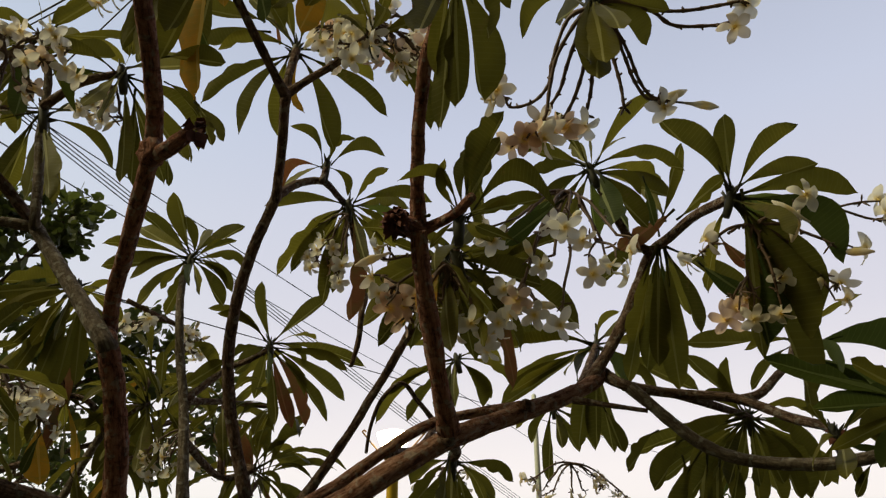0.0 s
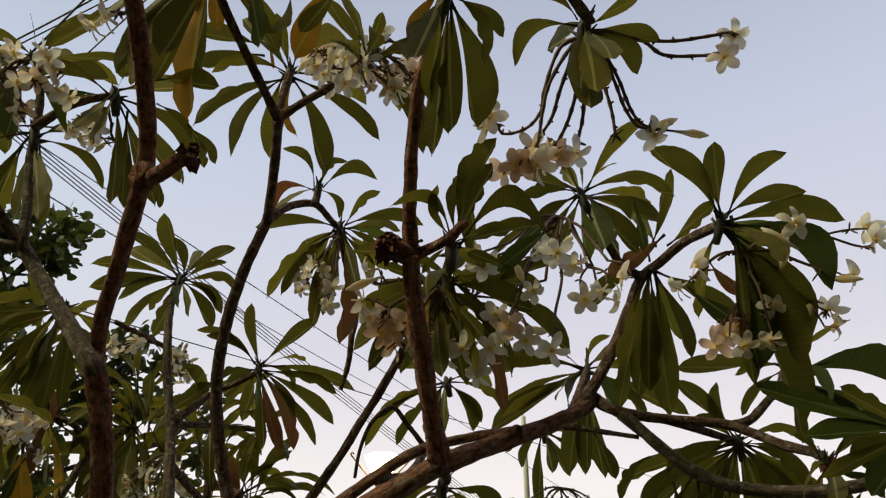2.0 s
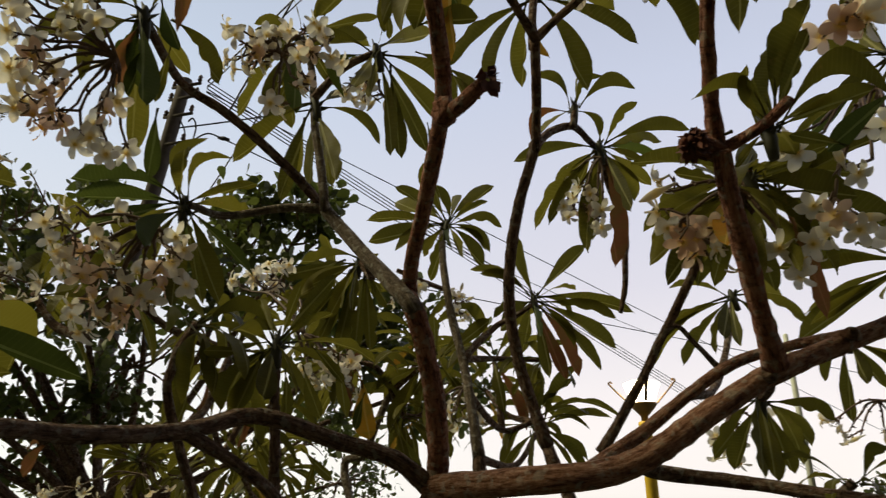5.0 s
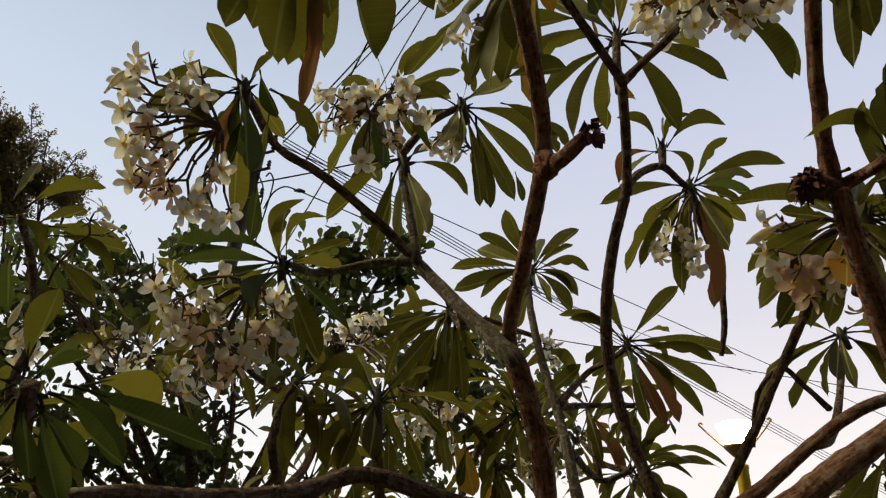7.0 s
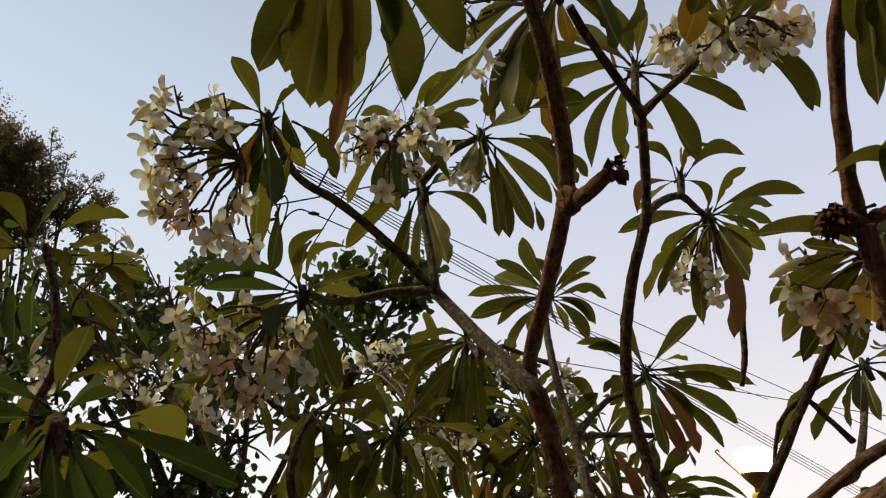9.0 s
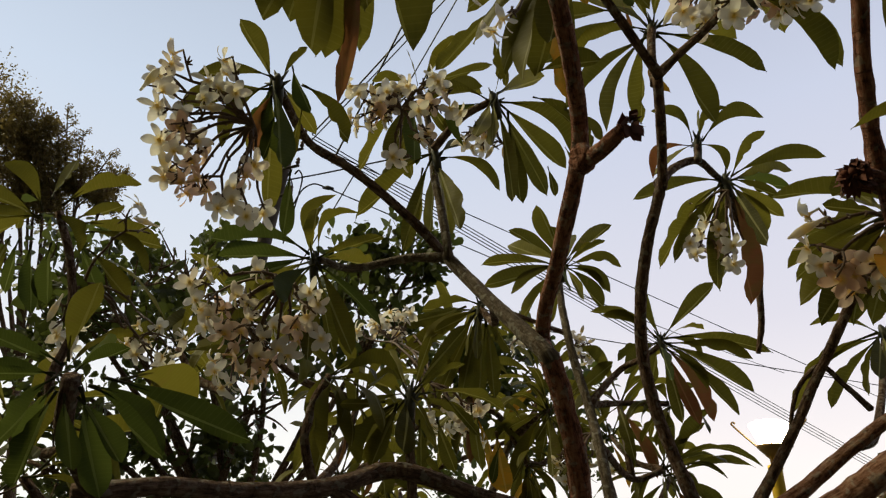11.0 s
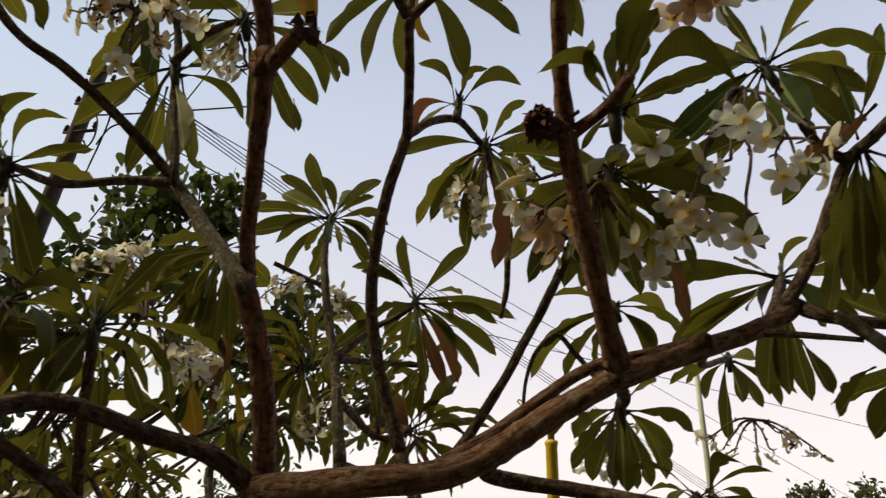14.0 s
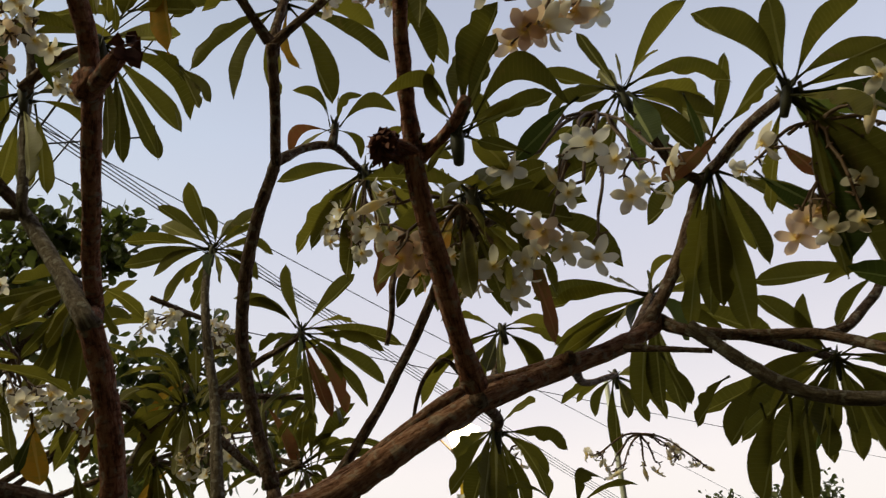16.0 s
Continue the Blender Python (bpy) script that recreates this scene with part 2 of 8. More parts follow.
def limb(name, tree, nodes, material, rough=1.0):
    """A tapered, knobby branch through the nodes, with swollen leaf scars along it."""
    line = glide(nodes, 7)
    seed = len(bpy.data.objects)
    rng = random.Random(seed)
    run, next_scar = 0.0, 0.03
    for i in range(1, len(line) - 1):
        run += float(np.linalg.norm(line[i][:3] - line[i - 1][:3]))
        if run > next_scar:
            line[i][3] *= 1 + 0.07 * rough * rng.random()
            next_scar = run + rng.uniform(0.025, 0.06)
    for i in range(min(5, len(line))):
        line[i][3] *= 1 + 0.22 * (1 - i / 5)
    bm = bmesh.new()
    bm.verts.layers.float_vector.new("grain")
    tube(bm, line, 12, wobble=rough, seed=seed)
    ob = new(name, mesh_of(name, bm, material))
    world_child(ob, tree)
    return ob


LEAVES = []


def leaf_mesh(number, arch, fold, twist, wide, lean=0.0):
    """A lance-shaped leaf of unit length along x: stalk, blade folded at the midrib, arched, with a drawn-out tip."""
    rng = random.Random(number)
    bm = bmesh.new()
    cols, rows = 13, []
    for i in range(cols + 1):
        u = i / cols
        u = u if i not in (0, cols) else u
        s = max(0.0, (u - 0.13) / 0.87)
        w = wide * (s ** 1.1) * max(0.0, 1 - s ** 2.6) ** 0.75 * 1.3 + 0.007 * (1 - u)
        z = arch * 4 * u * (1 - u) * (0.75 + 0.5 * u)
        shift, z = z * math.sin(lean) + 0.02 * math.sin(u * 4 + number), z * math.cos(lean)
        row = []
        for k in (-1, -0.55, 0, 0.55, 1):
            y = k * w
            if number in (2, 4, 7) and k == (1 if number > 2 else -1) and i in (6, 9, 10):
                y *= rng.uniform(0.45, 0.9)
            wave = 0.012 * math.sin(u * 19 + number + (3 if k > 0 else 0)) * abs(k) * s
            lift = fold * abs(y) + wave - 0.02 * abs(k) ** 3 * (w / wide)
            turn = twist * u
            row.append(bm.verts.new((u, y * math.cos(turn) - lift * math.sin(turn) + shift, z + lift * math.cos(turn) + y * math.sin(turn))))
        rows.append(row)
    for a, b in zip(rows, rows[1:]):
        for k in range(4):
            bm.faces.new((a[k], b[k], b[k + 1], a[k + 1]))
    stalk = []
    for u in (0, 0.06, 0.13, 0.2, 0.3):
        z = arch * 4 * u * (1 - u) * (0.75 + 0.5 * u)
        stalk.append(np.array((u, z * math.sin(lean) + 0.02 * math.sin(u * 4 + number), z * math.cos(lean) - 0.002, 0.012 * (1 - u / 0.33) + 0.001)))
    tube(bm, stalk, 5)
    return bm


for i in range(9):
    LEAVES.append((leaf_mesh, i, (0.04, 0.08, 0.12, 0.16, 0.1, 0.06, 0.14, 0.2, 0.11)[i], (0.2, 0.4, 0.3, 0.15, 0.5, 0.25, 0.35, 0.25, 0.3)[i], (0.3, -0.4, 0.1, -0.2, 0.5, -0.1, 0.2, -0.5, 0.0)[i], (0.132, 0.116, 0.122, 0.135, 0.114, 0.13, 0.122, 0.118, 0.127)[i]))
LEAF_DATA = {}


def leaf_data(i, lean, material, arch=None):
    key = (i, lean, material.name, arch)
    if key not in LEAF_DATA:
        number, own_arch, *rest = LEAVES[i][1:]
        LEAF_DATA[key] = mesh_of("leaf", leaf_mesh(number, own_arch if arch is None else arch, *rest, lean), material)
    return LEAF_DATA[key]


def rosette(twig, centre, tips, material, wide=1.0):
    """Leaves round the end of a twig; tips are the offsets of their ends from the centre."""
    rng = random.Random(round(abs(centre[0]) * 1000) + len(tips) * 7)
    centre = Vector(centre)
    for tip in tips:
        tip = Vector(tip)
        way = tip.normalized()
        start = way * 0.012 + Vector((rng.uniform(-1, 1), rng.uniform(-1, 1), rng.uniform(-1, 1))) * 0.008
        along = tip - start
        length = along.length
        x = along.normalized()
        flat = Vector((x.x, x.y, 0))
        ref = Vector((0, 0.5, 0.75)) + flat * 0.3 + Vector((rng.uniform(-1, 1), rng.uniform(-1, 1), rng.uniform(-1, 1))) * 0.42
        y = ref.cross(x).normalized()
        z = x.cross(y)
        m = Matrix((x, y, z)).transposed().to_4x4()
        arched = rng.choice((3, 6, 7)) if flat.length > 0.8 else rng.choice((2, 4, 8)) if flat.length > 0.5 else rng.choice((0, 1, 5))
        lean = max(-1.0, min(1.0, round(2 * math.atan2(y.z, z.z)) / 2))
        ob = new("leaf", leaf_data(arched, lean, material))
        if material not in (leaf_green, leaf_deep):
            tagged(ob, "yellowing leaf" if material is leaf_yellow else "dry brown leaf")
        ob.matrix_basis = Matrix.Translation(centre + start) @ m @ Matrix.Diagonal((length, length * wide * rng.uniform(0.9, 1.12) * min(1.25, max(0.85, 0.26 / length) ** 0.5), length, 1))
        world_child(ob, twig)


BUDDED = set()


def foliage(twig, centre, leaves, material, face=(0.1, 0.72, 0.6)):
    """Leaves round the end of a twig. Each: the offset of its tip, the bow of its middle, its turn about its length in degrees, its width. Their upper sides turn away from the eye side, along face."""
    centre = Vector(centre)
    rng = random.Random(round(abs(centre[0]) * 1000) + len(leaves))
    if len(leaves) > 4 and twig.name not in BUDDED:
        BUDDED.add(twig.name)
        bm = bmesh.new()
        lean = Vector((rng.uniform(-0.3, 0.3), rng.uniform(-0.3, 0.1), 1)).normalized()
        tube(bm, [np.array((*(centre + lean * h), r)) for h, r in ((-0.05, 0.008), (-0.02, 0.0105), (0, 0.0105), (0.012, 0.008), (0.02, 0.004))], 8, wobble=2)
        for _ in range(8):
            way = (lean * rng.uniform(0.2, 1.2) + Vector((rng.uniform(-1, 1), rng.uniform(-1, 1), rng.uniform(-0.3, 0.6)))).normalized()
            foot = centre + lean * rng.uniform(-0.025, 0.01)
            tube(bm, [np.array((*foot, 0.0042)), np.array((*(foot + way * 0.015), 0.0034)), np.array((*(foot + way * rng.uniform(0.024, 0.038)), 0.0012))], 5)
        bud = new("bud", mesh_of("bud", bm, stalk_dark))
        world_child(bud, twig)
    for *offsets, turn, wide in leaves:
        tip, bow = Vector(offsets[:3]), Vector(offsets[3:])
        start = tip.normalized() * 0.01 + Vector((rng.uniform(-1, 1), rng.uniform(-1, 1), rng.uniform(-1, 1))) * 0.006
        along = tip - start
        length = along.length
        x = along.normalized()
        z = Vector(face)
        z = (z - x * z.dot(x)).normalized()
        z.rotate(Matrix.Rotation(radians(turn), 3, x))
        y = z.cross(x)
        arch = min(0.34, round(bow.length / length / 0.03) * 0.03)
        lean = round(math.atan2(bow.dot(y), bow.dot(z)) / 0.35) * 0.35
        shape = rng.randrange(9)
        ob = new("leaf", leaf_data(shape, lean, material, arch))
        if material not in (leaf_green, leaf_deep):
            tagged(ob, "yellowing leaf" if material is leaf_yellow else "dry brown leaf")
        broad = wide * rng.uniform(0.94, 1.08) * min(1.5, max(0.8, 0.2 / length)) ** 0.6
        ob.matrix_basis = Matrix.Translation(centre + start) @ Matrix((x, y, z)).transposed().to_4x4() @ Matrix.Diagonal((length, length * broad, length, 1))
        world_child(ob, twig)


def tuft(twig, centre, count, length, seed, brown=0):
    """A rosette of leaves spread evenly round the end of a twig, the old ones hanging."""
    rng = random.Random(seed)
    groups = {}
    for i in range(count):
        a = i * 2.4 + rng.uniform(-0.3, 0.3)
        rise = radians(55 - 115 * (i + rng.random()) / count)
        far = length * rng.uniform(0.72, 1.1)
        old = leaf_green
        if i >= count - brown:
            old = leaf_brown if rng.random() < 0.6 else leaf_yellow
        groups.setdefault(old.name, (old, []))[1].append((far * math.cos(rise) * math.cos(a), far * math.cos(rise) * math.sin(a), far * math.sin(rise)))
    for old, tips in groups.values():
        rosette(twig, centre, tips, old)


def flower_mesh(kind, seed=0):
    """A five-petalled pinwheel flower of unit width facing +z; kind 0 open, 1 half open, 2 bud."""
    bm = bmesh.new()
    rng = random.Random(seed + 10 * kind)
    if kind == 2:
        tube(bm, [np.array(q) for q in ((0, 0, -0.55, 0.03), (0, 0, -0.3, 0.05), (0.01, 0, -0.05, 0.11), (0.0, 0.01, 0.2, 0.1), (0, 0, 0.42, 0.02))], 8)
        return bm
    for k in range(5):
        turn = Matrix.Rotation(2 * math.pi * k / 5 + rng.uniform(-0.12, 0.12), 3, "Z")
        rise = (0.22, 0.7)[kind] + rng.uniform(-0.35, 0.4)
        curl, wide, long = rng.uniform(0.02, 0.2), rng.uniform(0.125, 0.155), rng.uniform(0.42, 0.5)
        rows = []
        for i in range(8):
            u = i / 7
            w = wide * (0.35 + 0.65 * math.sin(math.pi * min(1.0, 0.08 + 0.62 * u))) * max(0.03, 1 - u ** 5) ** 0.6
            row = []
            for j in (-1, -0.4, 0.3, 1):
                r = 0.03 + long * u
                z = rise * (0.32 * u - 0.14 * u * u) + 0.07 * j * (1 - 0.4 * u) - curl * u ** 3 * (1 + 0.3 * j) - 0.04 * abs(j) ** 2 * u
                row.append(bm.verts.new(turn @ Vector((r * (1 - 0.25 * rise * u), j * w + 0.06 * u, z))))
            rows.append(row)
        for a, b in zip(rows, rows[1:]):
            for j in range(3):
                bm.faces.new((a[j], b[j], b[j + 1], a[j + 1]))
    tube(bm, [np.array(q) for q in ((0, 0, -0.32, 0.03), (0, 0, -0.15, 0.028), (0, 0, 0.02, 0.06))], 6)
    return bm


FLOWERS = [[mesh_of("flower", flower_mesh(k, i), petal) for i in range(4)] for k in range(3)]
# open flowers with the warm backlight in their petal colour
BACKLIT = [mesh_of("flower", flower_mesh(0, i), petal_peach) for i in range(4)]


def blossoms(tree, hub, flowers, size):
    """A flower head: a branched stalk from the hub, and a flower or bud on each end."""
    rng = random.Random(round(abs(hub[0]) * 1000) + len(flowers))
    hub = Vector(hub)
    bm = bmesh.new()
    spots = [Vector(f[:3]) for f in flowers]
    seeds = [max(spots, key=lambda q: (q - hub).length)]
    while len(seeds) < min(8, 1 + len(spots) // 2):
        seeds.append(max(spots, key=lambda q: min((q - s).length for s in seeds)))
    knots = []
    for s in seeds:
        near = [q for q in spots if min(seeds, key=lambda p: (p - q).length) is s]
        mean = sum(near, Vector()) / len(near)
        knot = hub.lerp(mean, rng.uniform(0.62, 0.8)) + Vector((rng.uniform(-1, 1), rng.uniform(-1, 1), rng.uniform(-0.5, 1))) * 0.012
        knots.append(knot)
        long = (knot - hub).length
        line = [(*hub, 0.004)]
        for k in (0.25, 0.5, 0.75):
            bow = hub.lerp(knot, k) + Vector((rng.uniform(-1, 1) * 0.04, rng.uniform(-1, 1) * 0.04, 0.13 * math.sin(math.pi * k))) * long
            line.append((*bow, 0.0038 - 0.001 * k))
            for _ in range(2):
                bud = bow + Vector((rng.uniform(-1, 1), rng.uniform(-1, 1), rng.uniform(-1, 1))) * 0.007
                tube(bm, [np.array((*bow, 0.0034)), np.array((*bud, 0.0022))], 5)
        tube(bm, glide([*line, (*knot, 0.003)], 5), 6, wobble=2.5)
    made = []
    for *at, kind in flowers:
        at = Vector(at)
        knot = min(knots, key=lambda q: (q - at).length)
        face = (at - knot).normalized() * 0.9 + Vector((rng.uniform(-1, 1), rng.uniform(-1, 1) - 0.3, rng.uniform(-1, 0.6)))
        if kind > 2:
            face = Vector(((0, -0.8, -0.5), (rng.choice((-1, 1)), -0.25, -0.3), (0.1, 0.7, 0.2))[kind - 3]) + 0.35 * Vector((rng.uniform(-1, 1), rng.uniform(-1, 1), rng.uniform(-1, 1)))
            kind = 3 if kind == 5 else 0
        face.normalize()
        d = size * rng.uniform(0.88, 1.12)
        foot = at - face * d * 0.3
        gap = (foot - knot).length
        bow = knot.lerp(foot, 0.55) + Vector((rng.uniform(-1, 1), rng.uniform(-1, 1), rng.uniform(-1.2, 1.2))) * 0.16 * gap
        tube(bm, glide([(*knot, 0.0028), (*bow, 0.0023), (*foot, 0.0018)], 4), 5, wobble=2)
        for _ in range(4):
            bud = bow + Vector((rng.uniform(-1, 1), rng.uniform(-1, 1), rng.uniform(-1, 0.6))) * 0.017
            tube(bm, [np.array((*bow, 0.0013)), np.array((*bow.lerp(bud, 0.6), 0.0022)), np.array((*bud, 0.001))], 5)
        made.append((at, face, d, kind if kind or rng.random() > 0.15 else 1))
    stalk = new("flower_stalk", mesh_of("flower_stalk", bm, stalk_green))
    world_child(stalk, tree)
    for at, face, d, kind in made:
        ob = new("flower" if kind != 2 else "flower_bud", rng.choice(BACKLIT if kind == 3 else FLOWERS[kind]))
        ob.matrix_basis = Matrix.Translation(at) @ face.to_track_quat("Z", "Y").to_matrix().to_4x4() @ Matrix.Rotation(rng.uniform(0, 6.28), 4, "Z") @ Matrix.Scale(d, 4)
        world_child(ob, stalk)


def spray(tree, hub, strands, flowers, size):
    """A drooping flower head: long knobby strands from the hub, with flowers on short stalks at their ends."""
    rng = random.Random(len(flowers))
    bm = bmesh.new()
    ends = []
    for strand in strands:
        line = glide([(*hub, 0.0046), *((*q, 0.0034 - 0.0012 * k / len(strand)) for k, q in enumerate(strand))], 6)
        for k, q in enumerate(line):
            if k % 3 == 1:
                q[3] *= 1.25
                spot = Vector(q[:3])
                thorn = spot + Vector((rng.uniform(-1, 1), rng.uniform(-1, 1), rng.uniform(-1, 1))).normalized() * 0.0075
                tube(bm, [np.array((*spot, 0.0026)), np.array((*thorn, 0.0014))], 5)
        tube(bm, line, 6, wobble=1.5)
        end = Vector(strand[-1])
        ends.append(end)
        for _ in range(5):
            way = Vector((rng.uniform(-1, 1), rng.uniform(-1, 1), rng.uniform(-1, 0.4))).normalized()
            tube(bm, [np.array((*end, 0.0016)), np.array((*(end + way * 0.008), 0.0024)), np.array((*(end + way * 0.015), 0.0009))], 5)
    made = []
    for *at, kind in flowers:
        at = Vector(at)
        end = min(ends, key=lambda q: (q - at).length)
        face = Vector(((0, -0.8, -0.5), (rng.choice((-1, 1)), -0.25, -0.3), (0.1, 0.7, 0.2))[max(0, kind - 3)]) + 0.35 * Vector((rng.uniform(-1, 1), rng.uniform(-1, 1), rng.uniform(-1, 1)))
        if kind == 2:
            face = at - end
        face.normalize()
        d = size * rng.uniform(0.92, 1.1)
        foot = at - face * d * 0.3
        tube(bm, glide([(*end, 0.0022), (*end.lerp(foot, 0.5), 0.002), (*foot, 0.0018)], 3), 5)
        made.append((at, face, d, 2 if kind == 2 else 3 if kind == 5 else 0))
    stalk = new("flower_stalk", mesh_of("flower_stalk", bm, stalk_green))
    world_child(stalk, tree)
    for at, face, d, kind in made:
        ob = new("flower" if kind != 2 else "flower_bud", rng.choice(BACKLIT if kind == 3 else FLOWERS[kind]))
        ob.matrix_basis = Matrix.Translation(at) @ face.to_track_quat("Z", "Y").to_matrix().to_4x4() @ Matrix.Rotation(rng.uniform(0, 6.28), 4, "Z") @ Matrix.Scale(d, 4)
        world_child(ob, stalk)


# ---- ground ----
n = Nodes("earth")
n.link(n.mix(n.ramp(n.noise(0.8, 5), (0.4, (0, 0, 0)), (0.6, (1, 1, 1))), n.ramp(n.noise(30, 6), (0.3, (0.03, 0.022, 0.014)), (0.7, (0.075, 0.058, 0.04))), n.ramp(n.noise(60, 5), (0.3, (0.012, 0.02, 0.006)), (0.7, (0.035, 0.05, 0.014)))), n.bsdf.inputs["Base Color"])
n.bsdf.inputs["Roughness"].default_value = 0.95
n.bump(n.noise(40, 6), 0.6, 0.01)
earth = n.mat
bm = bmesh.new()
size = [-900, -300, -90, -30, -12, -6, -3, -1.5, 0, 1.5, 3, 6, 12, 30, 90, 300, 900]
grid = [[bm.verts.new((x, y, -0.02 + 0.02 * noise.noise(Vector((x, y, 0)) * 0.7))) for y in size] for x in size]
for i in range(len(size) - 1):
    for j in range(len(size) - 1):
        bm.faces.new((grid[i][j], grid[i + 1][j], grid[i + 1][j + 1], grid[i][j + 1]))
tagged(new("ground", mesh_of("ground", bm, earth)), "dark bare earth with patches of short grass", "ground", kind="structure")

# ---- frangipani trees ----
left_tree = thing("frangipani_tree", "low frangipani tree with long dark leaves beside a leafy tree", "tree", (-1.15, 1.5, 0), "frangipani trees")
near_tree = thing("frangipani_tree", "flowering frangipani tree with bare knobby limbs and white blossoms", "tree", (-0.557, 1.349, 0), "frangipani trees")
far_tree = thing("frangipani_tree", "slender frangipani tree with drooping leaf tufts behind the first", "tree", (-0.6, 1.9, 0), "frangipani trees")

# the near tree: trunk, limbs and stems
trunk = limb("trunk", near_tree, [(-0.557, 1.349, -0.05, 0.085), (-0.537, 1.339, 0.35, 0.068), (-0.567, 1.319, 0.9, 0.058), (-0.597, 1.299, 1.3, 0.048), (-0.592, 1.292, 1.54, 0.038), (-0.588, 1.29, 1.61, 0.028), (-0.587, 1.289, 1.64, 0.012)], bark_stem, rough=1.3)
main_limb = limb("limb", near_tree, [(-0.587, 1.289, 1.636, 0.0238), (-0.361, 1.181, 1.646, 0.0229), (-0.254, 1.218, 1.659, 0.0219), (-0.183, 1.241, 1.69, 0.0210), (-0.1, 1.271, 1.747, 0.0201), (0.014, 1.341, 1.82, 0.0192), (0.144, 1.441, 1.883, 0.0182), (0.304, 1.546, 1.958, 0.0173), (0.385, 1.638, 2.021, 0.0164)], bark_red, rough=1.3)
bend_limb = limb("limb", near_tree, [(0.327, 1.587, 1.977, 0.0148), (0.396, 1.623, 2.068, 0.0142), (0.455, 1.643, 2.168, 0.0136), (0.496, 1.635, 2.256, 0.0130), (0.524, 1.606, 2.321, 0.0125), (0.547, 1.526, 2.326, 0.0119), (0.567, 1.397, 2.321, 0.0113), (0.583, 1.239, 2.282, 0.0107)], bark, rough=1.0)
right_limb = limb("limb", near_tree, [(0.385, 1.638, 2.021, 0.0131), (0.422, 1.586, 1.98, 0.0124), (0.548, 1.613, 1.967, 0.0118), (0.672, 1.598, 1.953, 0.0111), (0.752, 1.516, 1.893, 0.0104), (0.77, 1.422, 1.858, 0.0097), (0.768, 1.388, 1.835, 0.0090)], bark, rough=1.0)
grey_limb = limb("limb", near_tree, [(0.383, 1.41, 1.935, 0.0115), (0.444, 1.393, 1.869, 0.0116), (0.511, 1.386, 1.813, 0.0118), (0.593, 1.384, 1.786, 0.0119), (0.719, 1.378, 1.778, 0.0120), (0.841, 1.361, 1.794, 0.0122), (0.911, 1.344, 1.807, 0.0123)], bark_grey, rough=1.0)
dead_twig = limb("twig", near_tree, [(0.271, 1.44, 1.915, 0.0066), (0.337, 1.404, 1.896, 0.0055), (0.407, 1.388, 1.882, 0.0045)], bark, rough=1.5)
back_limb = limb("limb", near_tree, [(-0.254, 1.218, 1.659, 0.0148), (-0.309, 1.294, 1.661, 0.0139), (-0.22, 1.408, 1.732, 0.0131), (-0.12, 1.455, 1.813, 0.0123), (-0.029, 1.484, 1.873, 0.0115), (0.086, 1.552, 1.914, 0.0107), (0.169, 1.424, 1.901, 0.0098)], bark_red, rough=1.0)
low_limb = limb("limb", near_tree, [(-0.183, 1.241, 1.69, 0.0139), (-0.204, 1.372, 1.669, 0.0131), (-0.062, 1.439, 1.651, 0.0123), (0.044, 1.426, 1.632, 0.0115), (0.16, 1.374, 1.612, 0.0107), (0.25, 1.322, 1.593, 0.0098)], bark, rough=1.0)
stem_left = limb("stem", near_tree, [(-0.587, 1.289, 1.636, 0.0205), (-0.577, 1.292, 1.654, 0.0202), (-0.564, 1.255, 1.731, 0.0198), (-0.562, 1.218, 1.807, 0.0195), (-0.567, 1.182, 1.882, 0.0192), (-0.576, 1.155, 1.942, 0.0189)], bark_stem, rough=1.3)
stem_left_top = limb("stem", near_tree, [(-0.576, 1.155, 1.942, 0.0139), (-0.6, 1.196, 1.996, 0.0136), (-0.561, 1.108, 2.03, 0.0133), (-0.503, 1.004, 2.067, 0.0130), (-0.451, 0.907, 2.105, 0.0126), (-0.412, 0.836, 2.142, 0.0123), (-0.396, 0.784, 2.179, 0.0120), (-0.385, 0.718, 2.217, 0.0116), (-0.379, 0.647, 2.263, 0.0113), (-0.374, 0.593, 2.279, 0.0110), (-0.369, 0.532, 2.309, 0.0107)], bark_stem, rough=1.0)
stub = limb("stub", near_tree, [(-0.410, 0.825, 2.118, 0.0135), (-0.388, 0.813, 2.119, 0.0118), (-0.359, 0.791, 2.120, 0.0102), (-0.336, 0.777, 2.126, 0.0085)], bark_stem, rough=1.6)
left_branch = limb("branch", near_tree, [(-0.576, 1.155, 1.942, 0.0172), (-0.589, 1.152, 1.961, 0.0161), (-0.719, 1.25, 2.094, 0.0150), (-0.871, 1.33, 2.26, 0.0139)], bark_grey, rough=1.0)
left_tip = limb("branch", near_tree, [(-0.871, 1.33, 2.26, 0.0123), (-0.88, 1.346, 2.269, 0.0116), (-0.941, 1.245, 2.351, 0.0110), (-1.026, 1.134, 2.434, 0.0103), (-1.086, 1.048, 2.473, 0.0097), (-1.013, 0.86, 2.462, 0.0090)], bark, rough=1.0)
left_side = limb("branch", near_tree, [(-0.871, 1.33, 2.26, 0.0107), (-0.965, 1.3, 2.263, 0.0098), (-1.069, 1.233, 2.23, 0.0090), (-1.081, 1.126, 2.212, 0.0082)], bark_grey, rough=1.0)
left_up = limb("branch", near_tree, [(-0.871, 1.33, 2.26, 0.0111), (-0.848, 1.285, 2.261, 0.0106), (-0.868, 1.292, 2.355, 0.0101), (-0.892, 1.297, 2.454, 0.0096), (-0.907, 1.306, 2.544, 0.0092), (-0.923, 1.305, 2.65, 0.0087), (-0.927, 1.262, 2.712, 0.0082)], bark_grey, rough=1.0)
